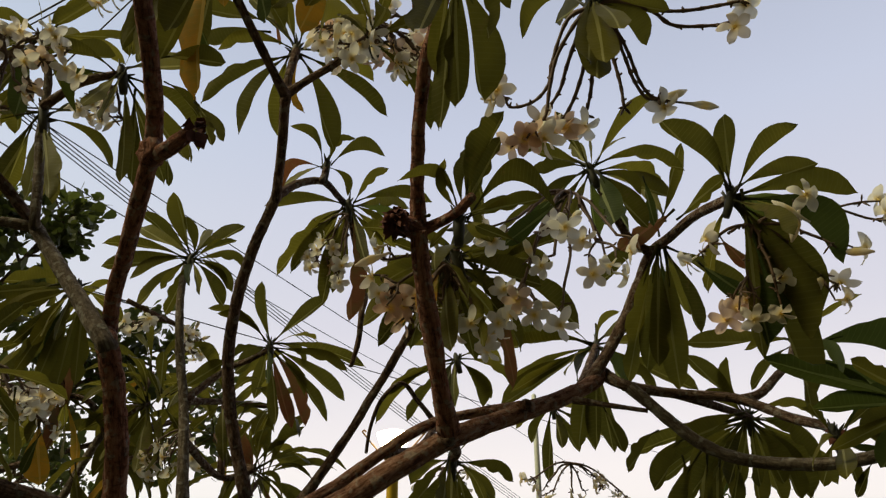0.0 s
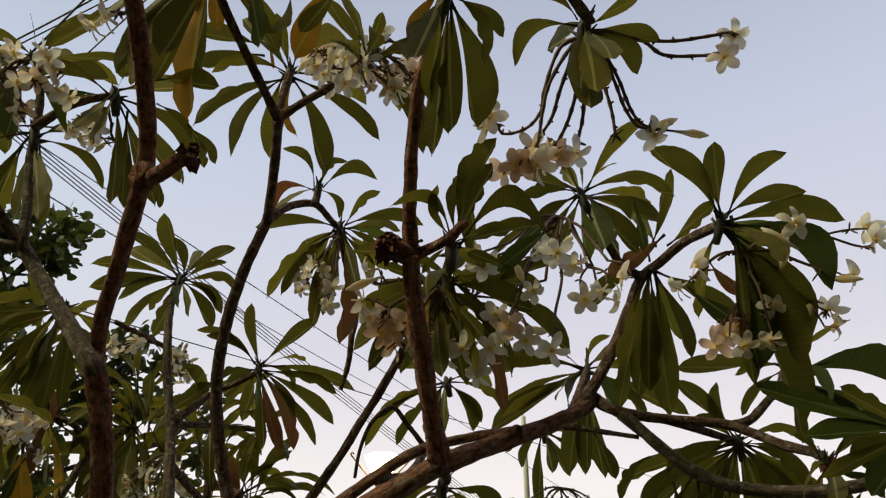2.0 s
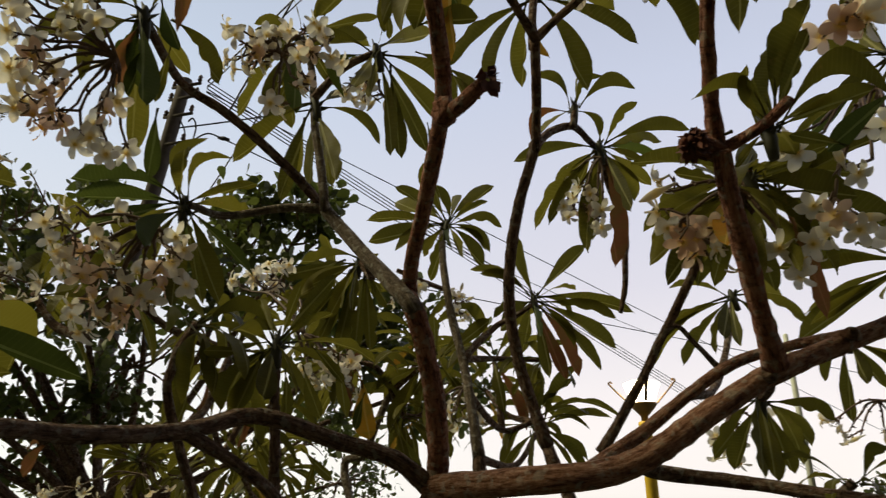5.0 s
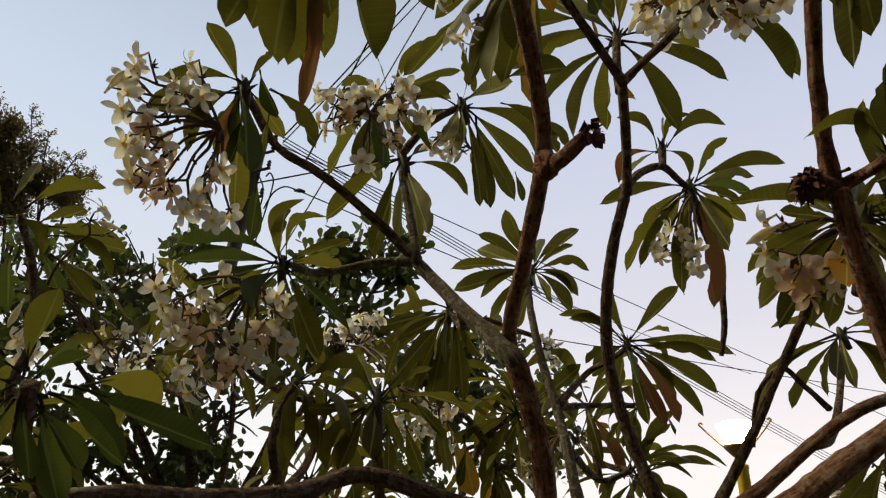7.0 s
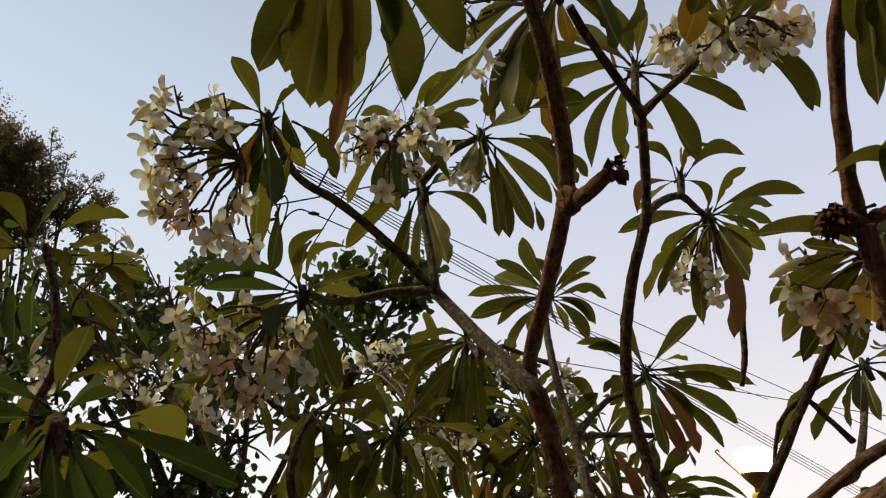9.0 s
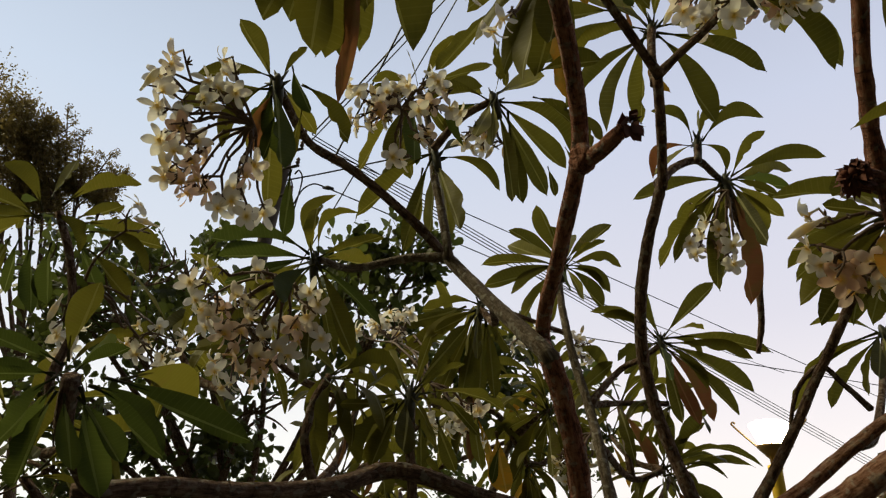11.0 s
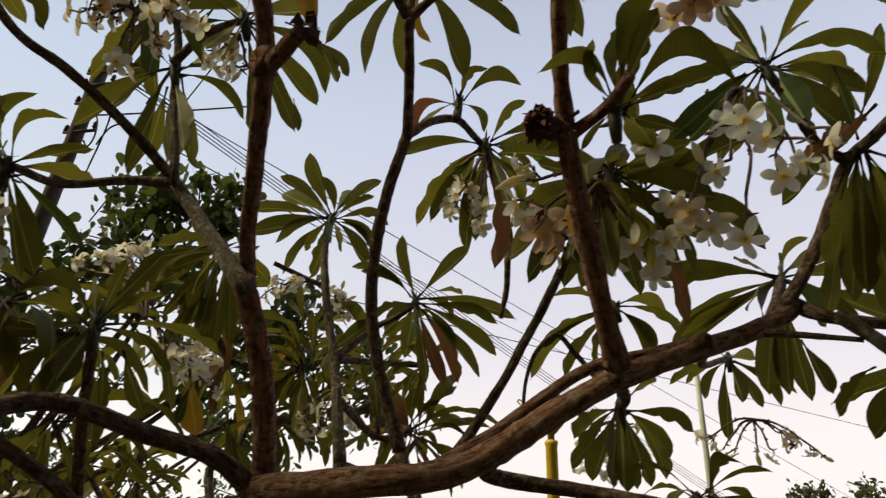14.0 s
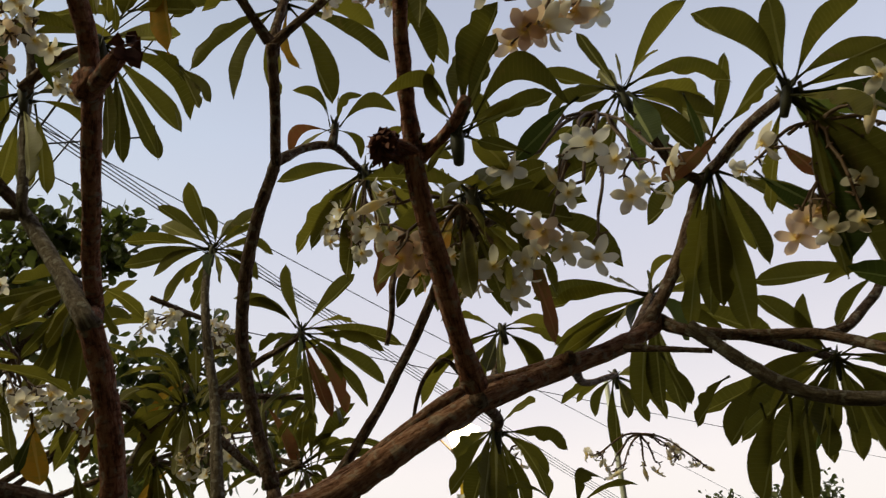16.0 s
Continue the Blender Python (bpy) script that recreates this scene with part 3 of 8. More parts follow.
left_up_side = limb("twig", near_tree, [(-0.865, 1.234, 2.501, 0.0090), (-0.784, 1.219, 2.555, 0.0086), (-0.705, 1.228, 2.588, 0.0082)], bark, rough=1.0)
stem_mid = limb("stem", near_tree, [(-0.426, 1.587, 1.735, 0.0139), (-0.461, 1.572, 1.854, 0.0137), (-0.481, 1.555, 1.95, 0.0135), (-0.485, 1.526, 2.047, 0.0132), (-0.468, 1.484, 2.154, 0.0130), (-0.438, 1.447, 2.25, 0.0128), (-0.407, 1.422, 2.324, 0.0125), (-0.383, 1.404, 2.381, 0.0123)], bark, rough=1.0)
stem_mid_root = limb("stem", near_tree, [(-0.497, 1.467, 1.359, 0.0164), (-0.38, 1.554, 1.575, 0.0152), (-0.426, 1.587, 1.735, 0.0139)], bark, rough=1.0)
stem_mid_top = limb("stem", near_tree, [(-0.383, 1.404, 2.381, 0.0115), (-0.378, 1.383, 2.369, 0.0112), (-0.356, 1.301, 2.459, 0.0109), (-0.341, 1.227, 2.529, 0.0107)], bark, rough=1.0)
fork_left = limb("twig", near_tree, [(-0.331, 1.191, 2.502, 0.0094), (-0.352, 1.138, 2.529, 0.0092), (-0.37, 1.083, 2.555, 0.0090), (-0.396, 1.016, 2.593, 0.0088), (-0.409, 0.955, 2.616, 0.0086)], bark, rough=1.0)
fork_right = limb("twig", near_tree, [(-0.347, 1.249, 2.545, 0.0090), (-0.295, 1.226, 2.568, 0.0087), (-0.238, 1.204, 2.591, 0.0085), (-0.161, 1.16, 2.622, 0.0082)], bark, rough=1.0)
side_twig = limb("twig", near_tree, [(-0.397, 1.456, 2.409, 0.0107), (-0.365, 1.534, 2.485, 0.0100), (-0.321, 1.618, 2.539, 0.0094), (-0.292, 1.716, 2.545, 0.0088), (-0.277, 1.803, 2.564, 0.0082)], bark, rough=1.0)
stem_centre = limb("stem", near_tree, [(0.011, 1.211, 1.81, 0.0172), (-0.004, 1.156, 1.87, 0.0164), (-0.018, 1.098, 1.941, 0.0156), (-0.031, 1.043, 2.018, 0.0148), (-0.04, 0.998, 2.088, 0.0139)], bark_stem, rough=1.2)
stem_centre_top = limb("stem", near_tree, [(-0.041, 1.034, 2.11, 0.0115), (-0.042, 0.975, 2.189, 0.0113), (-0.038, 0.93, 2.246, 0.0112), (-0.029, 0.879, 2.318, 0.0110), (-0.008, 0.832, 2.379, 0.0108), (0.014, 0.783, 2.445, 0.0107)], bark_stem, rough=1.3)
bud_stub = limb("stub", near_tree, [(-0.035, 1.032, 2.101, 0.0123), (-0.076, 0.985, 2.101, 0.0172)], bark_stem, rough=2.2)
centre_twig = limb("twig", near_tree, [(-0.037, 1.053, 2.115, 0.0090), (0.001, 0.998, 2.108, 0.0085), (0.027, 0.95, 2.103, 0.0079), (0.043, 0.907, 2.101, 0.0074)], bark_stem, rough=1.0)
slant_stem = limb("stem", near_tree, [(-0.308, 1.56, 1.716, 0.0107), (-0.255, 1.574, 1.799, 0.0104), (-0.206, 1.585, 1.879, 0.0101), (-0.163, 1.581, 1.954, 0.0098), (-0.117, 1.553, 2.022, 0.0096), (-0.062, 1.488, 2.106, 0.0093), (-0.002, 1.414, 2.21, 0.0090)], bark, rough=1.0)
left_limb = limb("limb", near_tree, [(-0.587, 1.289, 1.636, 0.0164), (-0.64, 1.239, 1.687, 0.0159), (-0.728, 1.185, 1.717, 0.0154), (-0.804, 1.113, 1.747, 0.0149), (-0.851, 1.062, 1.751, 0.0143), (-0.884, 0.962, 1.718, 0.0138), (-0.939, 0.815, 1.698, 0.0133), (-0.976, 0.712, 1.698, 0.0128), (-1.029, 0.611, 1.68, 0.0123)], bark, rough=1.0)
left_low = limb("limb", near_tree, [(-0.88, 0.965, 1.713, 0.0098), (-0.837, 1.056, 1.665, 0.0104), (-0.818, 1.139, 1.618, 0.0109), (-0.809, 1.234, 1.529, 0.0115)], bark, rough=1.0)
pod = limb("seed_pod", near_tree, [(-0.023, 2.268, 2.02, 0.0082), (-0.076, 2.19, 2.071, 0.0075), (-0.128, 2.135, 2.119, 0.0069), (-0.188, 2.144, 2.072, 0.0062), (-0.222, 2.171, 1.997, 0.0056), (-0.237, 2.203, 1.918, 0.0049)], bark, rough=1.0)
pod_long = limb("seed_pod", near_tree, [(-0.277, 1.803, 2.564, 0.0123), (-0.239, 1.964, 2.387, 0.0109), (-0.242, 1.956, 2.285, 0.0094), (-0.251, 1.99, 2.216, 0.0080), (-0.273, 2.021, 2.141, 0.0066)], bark, rough=1.2)
# the far tree: thin stems behind
far_stem = limb("stem", far_tree, [(-0.671, 1.9, 1.737, 0.0148), (-0.704, 1.929, 1.912, 0.0141), (-0.739, 1.979, 2.03, 0.0134), (-0.783, 2.002, 2.186, 0.0127), (-0.813, 2.021, 2.335, 0.0120), (-0.829, 2.055, 2.444, 0.0113), (-0.839, 2.098, 2.53, 0.0107)], bark_grey, rough=1.0)
far_trunk = limb("trunk", far_tree, [(-0.621, 2.0, -0.05, 0.07), (-0.641, 1.96, 0.7, 0.05), (-0.668, 1.91, 1.5, 0.026), (-0.671, 1.9, 1.715, 0.02), (-0.672, 1.902, 1.745, 0.014)], bark, rough=1.2)
far_arm = limb("branch", far_tree, [(-0.739, 1.979, 2.03, 0.0107), (-0.672, 2.111, 2.155, 0.0098), (-0.596, 2.079, 2.176, 0.0090), (-0.524, 2.067, 2.215, 0.0082)], bark, rough=1.0)
far_level = limb("branch", far_tree, [(-0.739, 1.979, 2.03, 0.0098), (-0.703, 2.252, 2.085, 0.0090), (-0.569, 2.309, 2.083, 0.0082)], bark, rough=1.0)
far_dead = limb("twig", far_tree, [(-0.833, 2.102, 2.293, 0.0074), (-0.899, 2.038, 2.314, 0.0074), (-0.955, 1.974, 2.333, 0.0074)], bark, rough=1.0)
left_trunk = limb("trunk", left_tree, [(-1.1, 1.55, -0.05, 0.07), (-1.07, 1.53, 0.6, 0.05), (-1.02, 1.5, 1.2, 0.042)], bark, rough=1.2)
# leaf rosettes of the near tree
foliage(side_twig, (-0.268, 1.739, 2.532), [(0.116, -0.036, 0.097, -0.009, -0.004, 0.009, 26, 1.28), (0.237, 0.021, 0.018, -0.001, -0.013, 0.029, -28, 1.28), (0.164, 0.165, 0.072, -0.001, -0.008, 0.021, -23, 1.28), (0.118, 0.049, -0.049, 0.001, -0.001, 0.002, -15, 1.28), (-0.245, 0.018, 0.013, 0.000, -0.010, 0.020, 20, 1.28), (-0.209, 0.086, -0.178, -0.017, -0.008, 0.017, -25, 1.28), (-0.167, 0.074, -0.174, -0.009, -0.003, 0.007, -30, 1.28), (-0.094, 0.067, -0.107, -0.000, -0.000, -0.000, -26, 1.28), (0.073, -0.072, -0.229, 0.003, 0.001, 0.001, -9, 1.28), (0.065, 0.227, -0.072, 0.019, -0.001, 0.013, 8, 1.28), (-0.065, 0.061, -0.277, -0.018, 0.006, 0.005, -31, 1.28), (-0.052, 0.229, -0.105, -0.002, 0.003, 0.007, -11, 1.28)], leaf_green)
foliage(side_twig, (-0.268, 1.739, 2.532), [(-0.154, 0.218, 0.005, -0.000, -0.000, 0.017, -31, 1.28), (0.121, 0.208, -0.039, 0.002, 0.002, 0.015, -31, 1.28), (-0.053, 0.160, -0.206, -0.006, 0.006, 0.006, 13, 1.28)], leaf_green)
foliage(side_twig, (-0.268, 1.739, 2.532), [(0.011, 0.118, -0.307, 0.017, 0.003, 0.002, -13, 1.28)], leaf_brown)
foliage(side_twig, (-0.268, 1.739, 2.532), [(0.156, 0.182, 0.036, -0.004, -0.000, 0.017, -20, 1.28), (0.013, 0.232, -0.027, 0.001, 0.002, 0.015, -10, 1.28)], leaf_deep)
ros_a2_twig = limb("twig", near_tree, [(-0.317, 1.581, 2.518, 0.0066), (-0.312, 1.597, 2.579, 0.0057)], bark, rough=1.0)
foliage(ros_a2_twig, (-0.312, 1.598, 2.578), [(-0.094, -0.052, 0.093, 0.017, -0.006, 0.014, -30, 1.28), (0.083, -0.041, 0.055, -0.011, -0.005, 0.013, 13, 1.28), (0.158, -0.003, 0.021, -0.004, -0.012, 0.026, -21, 1.28), (0.057, 0.045, -0.068, 0.012, -0.002, 0.008, -13, 1.28), (-0.122, 0.040, -0.041, -0.003, -0.002, 0.007, 70, 1.28), (0.016, -0.023, 0.080, -0.002, -0.000, 0.000, -70, 1.28)], leaf_green)
foliage(ros_a2_twig, (-0.312, 1.598, 2.578), [(-0.124, 0.037, -0.052, -0.014, -0.011, 0.026, -18, 1.28)], leaf_brown)
ros_u_twig = limb("twig", near_tree, [(-0.35, 1.264, 2.538, 0.0104), (-0.354, 1.286, 2.634, 0.0097), (-0.35, 1.311, 2.725, 0.0090)], bark, rough=1.0)
foliage(ros_u_twig, (-0.350, 1.311, 2.726), [(-0.184, -0.011, -0.011, -0.001, -0.012, 0.028, -31, 1.28), (-0.223, 0.049, -0.128, -0.017, -0.011, 0.026, 5, 1.28), (-0.147, 0.099, -0.174, -0.025, -0.007, 0.017, 15, 1.28), (-0.079, 0.197, -0.113, -0.018, 0.000, 0.013, -17, 1.28), (0.100, 0.051, -0.255, 0.015, 0.001, 0.006, -22, 1.28), (0.211, 0.092, -0.135, 0.012, -0.007, 0.013, -25, 1.28), (0.167, 0.156, 0.023, 0.007, -0.012, 0.025, 14, 1.28), (0.049, -0.061, 0.113, 0.000, 0.001, 0.000, 26, 1.28), (-0.028, -0.078, 0.114, 0.004, 0.001, 0.002, 28, 1.28), (-0.165, 0.081, 0.254, 0.002, -0.008, 0.004, -17, 1.28), (0.134, 0.117, 0.190, -0.004, -0.009, 0.008, -11, 1.28), (-0.075, -0.031, 0.071, 0.007, -0.003, 0.006, 70, 1.28)], leaf_green)
foliage(ros_u_twig, (-0.350, 1.311, 2.726), [(0.018, 0.084, -0.124, -0.018, 0.005, 0.000, 12, 1.28)], leaf_yellow)
foliage(ros_u_twig, (-0.395, 1.294, 2.760), [(-0.210, 0.017, -0.038, -0.003, -0.007, 0.013, 17, 1.47)], leaf_green)
foliage(ros_u_twig, (-0.413, 1.286, 2.777), [(-0.153, -0.029, 0.023, 0.001, -0.003, 0.006, 17, 1.47)], leaf_green)
foliage(ros_u_twig, (-0.398, 1.269, 2.811), [(0.004, 0.056, -0.063, 0.000, 0.000, 0.000, -10, 0.61)], leaf_brown)
foliage(fork_right, (-0.152, 1.134, 2.607), [(0.123, 0.148, -0.133, 0.019, -0.001, 0.017, -13, 1.28), (0.150, 0.219, -0.078, 0.019, -0.005, 0.024, 13, 1.28), (-0.062, -0.187, -0.167, -0.019, -0.026, 0.036, -22, 1.28), (0.037, -0.028, 0.114, -0.001, -0.001, 0.000, 32, 1.28), (0.127, 0.004, 0.059, -0.002, -0.001, 0.004, -7, 1.28), (-0.074, -0.082, 0.097, 0.004, -0.000, 0.003, 6, 1.28), (-0.113, 0.117, 0.139, 0.009, -0.010, 0.016, 27, 1.28), (0.063, 0.245, 0.062, 0.006, -0.005, 0.015, 23, 1.28), (0.033, 0.001, -0.020, 0.000, -0.001, 0.001, -70, 1.28), (0.044, -0.177, -0.091, 0.006, -0.007, 0.016, 14, 1.28), (-0.030, -0.194, -0.125, 0.000, -0.006, 0.010, -9, 1.28), (-0.023, -0.232, -0.050, 0.001, -0.005, 0.025, -22, 1.28)], leaf_green)
foliage(stem_centre_top, (0.014, 0.766, 2.426), [(0.046, 0.102, -0.181, 0.009, -0.002, 0.001, -7, 1.47), (0.010, 0.086, -0.205, -0.000, 0.000, 0.000, -19, 1.47), (0.055, 0.039, -0.116, 0.013, -0.002, 0.005, 21, 1.47), (-0.025, 0.078, -0.152, -0.006, -0.001, 0.001, -31, 1.28), (-0.019, 0.104, -0.233, 0.002, 0.000, -0.000, 24, 0.98), (0.084, 0.023, -0.076, 0.006, -0.002, 0.006, 13, 1.28), (0.109, -0.001, -0.011, 0.001, -0.003, 0.008, -8, 1.28), (-0.044, -0.111, -0.239, -0.007, -0.001, 0.002, -22, 1.28), (-0.093, 0.003, -0.007, -0.001, -0.003, 0.008, 10, 1.28), (-0.086, -0.005, 0.054, 0.004, -0.003, 0.005, 24, 1.28)], leaf_green)
foliage(stem_centre_top, (0.014, 0.766, 2.426), [(-0.055, 0.035, -0.077, -0.006, -0.002, 0.004, 7, 1.28)], leaf_yellow)
foliage(stem_centre_top, (-0.147, 0.759, 2.446), [(-0.071, 0.058, -0.111, 0.000, 0.000, -0.000, -11, 1.47)], leaf_yellow)
foliage(stem_centre_top, (-0.136, 0.767, 2.430), [(-0.065, 0.014, -0.080, -0.003, -0.002, 0.002, 11, 1.47)], leaf_green)
ros_v_twig = limb("twig", near_tree, [(-0.369, 0.532, 2.309, 0.0104), (-0.421, 0.769, 2.591, 0.0097), (-0.436, 0.979, 2.714, 0.0090)], bark, rough=1.0)
foliage(ros_v_twig, (-0.436, 0.979, 2.714), [(-0.212, -0.028, -0.116, -0.004, -0.009, 0.010, 15, 1.28), (-0.208, 0.010, -0.175, -0.010, -0.013, 0.011, 28, 1.28), (-0.161, 0.036, -0.242, -0.016, -0.011, 0.009, 31, 1.28), (-0.119, 0.022, -0.281, -0.022, -0.005, 0.009, 23, 1.28), (-0.109, 0.081, -0.234, -0.006, -0.004, 0.001, -13, 1.47), (-0.203, 0.093, 0.062, -0.000, -0.010, 0.014, 14, 1.28), (0.099, 0.087, -0.101, 0.004, 0.000, 0.004, 27, 1.28), (0.113, 0.128, -0.113, 0.018, -0.001, 0.017, 14, 1.28), (0.070, 0.068, -0.043, 0.005, -0.001, 0.006, 14, 1.28), (-0.040, -0.045, -0.275, -0.010, -0.000, 0.002, -28, 1.28), (-0.076, 0.152, -0.160, 0.003, 0.006, 0.004, 30, 1.28)], leaf_green)
foliage(ros_v_twig, (-0.436, 0.979, 2.714), [(-0.045, 0.144, -0.277, -0.021, -0.011, -0.002, 14, 1.84), (0.004, 0.065, -0.112, 0.001, 0.000, 0.000, -8, 1.47)], leaf_yellow)
foliage(ros_v_twig, (-0.583, 1.007, 2.663), [(-0.180, 0.046, -0.103, -0.002, -0.001, 0.003, -7, 1.32)], leaf_green, (-0.39, 0.68, 0.55))
foliage(ros_v_twig, (-0.616, 1.042, 2.594), [(0.001, 0.036, -0.086, -0.006, 0.000, -0.000, -12, 1.32)], leaf_green, (-0.40, 0.67, 0.55))
foliage(ros_v_twig, (-0.556, 1.081, 2.512), [(0.134, -0.004, -0.024, 0.000, -0.001, 0.002, 11, 1.47)], leaf_green)
foliage(ros_v_twig, (-0.502, 1.020, 2.634), [(0.049, 0.078, -0.123, -0.007, 0.002, -0.002, -29, 0.98)], leaf_deep)
foliage(ros_v_twig, (-0.511, 1.008, 2.659), [(-0.057, 0.059, -0.092, 0.001, 0.001, -0.000, -6, 1.47)], leaf_green)
foliage(ros_v_twig, (-0.443, 0.984, 2.703), [(-0.027, 0.073, -0.092, -0.012, -0.002, 0.002, -16, 1.28)], leaf_yellow)
foliage(ros_v_twig, (-0.384, 0.973, 2.723), [(0.047, 0.054, -0.175, -0.002, 0.000, -0.000, 9, 1.84)], leaf_deep)
foliage(ros_v_twig, (-0.278, 0.996, 2.674), [(-0.053, 0.028, -0.094, 0.007, 0.001, -0.003, 18, 1.47)], leaf_green)
foliage(ros_v_twig, (-0.478, 0.980, 2.713), [(-0.052, 0.077, -0.103, 0.006, 0.001, -0.002, 18, 1.47)], leaf_green)
foliage(left_up_side, (-0.706, 1.227, 2.588), [(0.139, 0.134, -0.123, 0.030, -0.002, 0.031, -17, 1.47), (0.115, 0.149, -0.137, 0.009, 0.000, 0.008, -22, 1.28), (0.065, 0.166, -0.186, 0.005, 0.001, 0.003, 13, 1.28), (0.019, 0.058, -0.243, 0.004, 0.004, 0.001, 24, 1.28), (0.043, -0.116, -0.204, -0.002, 0.001, -0.001, -11, 1.28), (0.014, -0.137, -0.189, 0.001, 0.000, -0.000, -22, 1.28), (-0.145, -0.090, -0.027, 0.003, -0.011, 0.024, 31, 1.28), (0.070, -0.001, 0.018, -0.001, -0.000, 0.003, -70, 1.28), (0.030, -0.039, 0.045, 0.002, 0.001, -0.000, -70, 1.28), (0.067, 0.186, 0.173, -0.001, -0.008, 0.009, 10, 1.28), (-0.199, 0.124, 0.050, 0.001, -0.005, 0.016, -16, 1.28)], leaf_green)
foliage(left_up_side, (-0.706, 1.227, 2.588), [(-0.074, -0.009, -0.113, -0.021, -0.021, 0.016, -15, 1.47)], leaf_deep)
foliage(left_up_side, (-0.676, 1.166, 2.723), [(-0.005, 0.036, -0.107, 0.000, 0.000, 0.000, -11, 1.32)], leaf_green, (-0.39, 0.67, 0.55))
foliage(left_up_side, (-0.664, 1.187, 2.678), [(-0.009, 0.037, -0.066, 0.000, 0.000, 0.000, 26, 1.15)], leaf_green, (-0.38, 0.68, 0.55))
foliage(left_up_side, (-0.614, 1.233, 2.576), [(0.072, 0.046, -0.068, 0.004, -0.001, 0.003, 14, 1.47)], leaf_green)
foliage(left_up_side, (-0.546, 1.249, 2.542), [(0.070, 0.018, -0.110, 0.005, -0.002, 0.003, 7, 1.28)], leaf_green)
foliage(left_up_side, (-0.540, 1.254, 2.531), [(0.041, 0.016, -0.104, 0.003, -0.001, 0.001, -8, 1.28)], leaf_green)
foliage(left_up_side, (-0.676, 1.239, 2.565), [(-0.009, 0.091, -0.205, 0.003, 0.000, -0.000, 20, 1.47)], leaf_green)
foliage(left_up_side, (-0.602, 1.298, 2.435), [(-0.002, 0.032, -0.074, 0.000, 0.000, 0.000, 13, 1.47)], leaf_green)
foliage(left_up_side, (-0.571, 1.285, 2.463), [(0.029, -0.000, -0.068, 0.000, 0.000, 0.000, 19, 1.47)], leaf_green)
foliage(left_up_side, (-0.708, 1.244, 2.554), [(-0.044, 0.024, -0.037, 0.000, 0.000, 0.000, -4, 1.32)], leaf_green, (-0.39, 0.68, 0.55))
foliage(left_up_side, (-0.639, 1.171, 2.712), [(0.072, -0.009, 0.074, 0.000, 0.000, 0.000, -21, 1.47)], leaf_green)
foliage(left_up_side, (-0.558, 1.158, 2.740), [(-0.076, 0.037, -0.052, 0.000, 0.000, 0.000, -6, 1.47)], leaf_green)
foliage(left_up, (-0.864, 1.240, 2.493), [(-0.190, -0.029, -0.137, -0.010, -0.013, 0.016, -21, 1.28), (-0.106, 0.048, -0.217, -0.004, -0.003, 0.001, 5, 1.28), (0.125, 0.098, -0.080, 0.016, -0.004, 0.020, 28, 1.28), (0.083, -0.031, -0.231, 0.010, 0.001, 0.003, -24, 1.28), (-0.117, 0.192, -0.118, -0.003, 0.001, 0.005, 31, 1.28), (-0.238, 0.108, 0.001, -0.001, -0.003, 0.019, 8, 1.28), (-0.052, -0.044, 0.039, 0.002, -0.000, 0.002, 70, 1.28), (0.018, 0.197, 0.108, 0.004, -0.009, 0.016, 31, 1.28), (-0.021, 0.101, -0.159, 0.003, 0.001, 0.000, 70, 1.28)], leaf_green)
foliage(left_up, (-0.928, 1.259, 2.716), [(0.121, -0.011, 0.116, -0.004, -0.004, 0.004, 18, 1.15), (0.189, 0.046, 0.038, -0.000, -0.001, 0.003, 20, 0.88), (-0.116, -0.040, 0.031, 0.004, -0.004, 0.011, -21, 1.15), (-0.175, 0.011, -0.197, -0.016, -0.014, 0.013, -15, 1.15), (-0.038, -0.061, -0.244, -0.009, -0.006, 0.003, 20, 1.15), (0.043, 0.102, -0.096, -0.000, 0.000, 0.000, 17, 1.15), (-0.193, 0.115, 0.072, 0.007, -0.000, 0.020, -18, 1.15), (0.081, 0.220, 0.098, 0.003, -0.013, 0.026, 31, 1.15), (-0.004, -0.057, 0.083, 0.003, 0.001, 0.001, -70, 1.15), (-0.018, 0.163, 0.139, 0.001, -0.007, 0.008, 25, 1.15)], leaf_green, (-0.39, 0.68, 0.55))
foliage(left_up, (-0.928, 1.259, 2.716), [(0.021, -0.039, -0.255, -0.007, -0.004, 0.000, -10, 1.32)], leaf_deep, (-0.39, 0.68, 0.55))
foliage(left_up, (-0.988, 1.272, 2.688), [(-0.010, 0.098, -0.165, -0.008, 0.000, 0.001, -6, 1.47)], leaf_green, (-0.48, 0.62, 0.55))
foliage(left_up, (-0.949, 1.264, 2.706), [(-0.092, -0.045, 0.026, 0.000, 0.000, 0.000, -17, 1.32)], leaf_green, (-0.47, 0.62, 0.55))
foliage(left_up, (-0.935, 1.275, 2.682), [(0.186, -0.012, -0.022, 0.001, -0.006, 0.015, -19, 1.32)], leaf_green, (-0.46, 0.63, 0.55))
foliage(left_up, (-0.975, 1.294, 2.641), [(-0.068, 0.033, -0.110, 0.000, 0.000, 0.000, 16, 1.32)], leaf_green, (-0.47, 0.62, 0.55))
foliage(left_up, (-0.916, 1.335, 2.551), [(0.008, 0.080, -0.190, 0.004, 0.000, 0.000, -16, 1.32)], leaf_green, (-0.44, 0.64, 0.55))
foliage(left_up, (-0.949, 1.340, 2.539), [(-0.088, 0.090, -0.137, 0.005, 0.002, -0.002, -16, 1.32)], leaf_green, (-0.45, 0.64, 0.55))
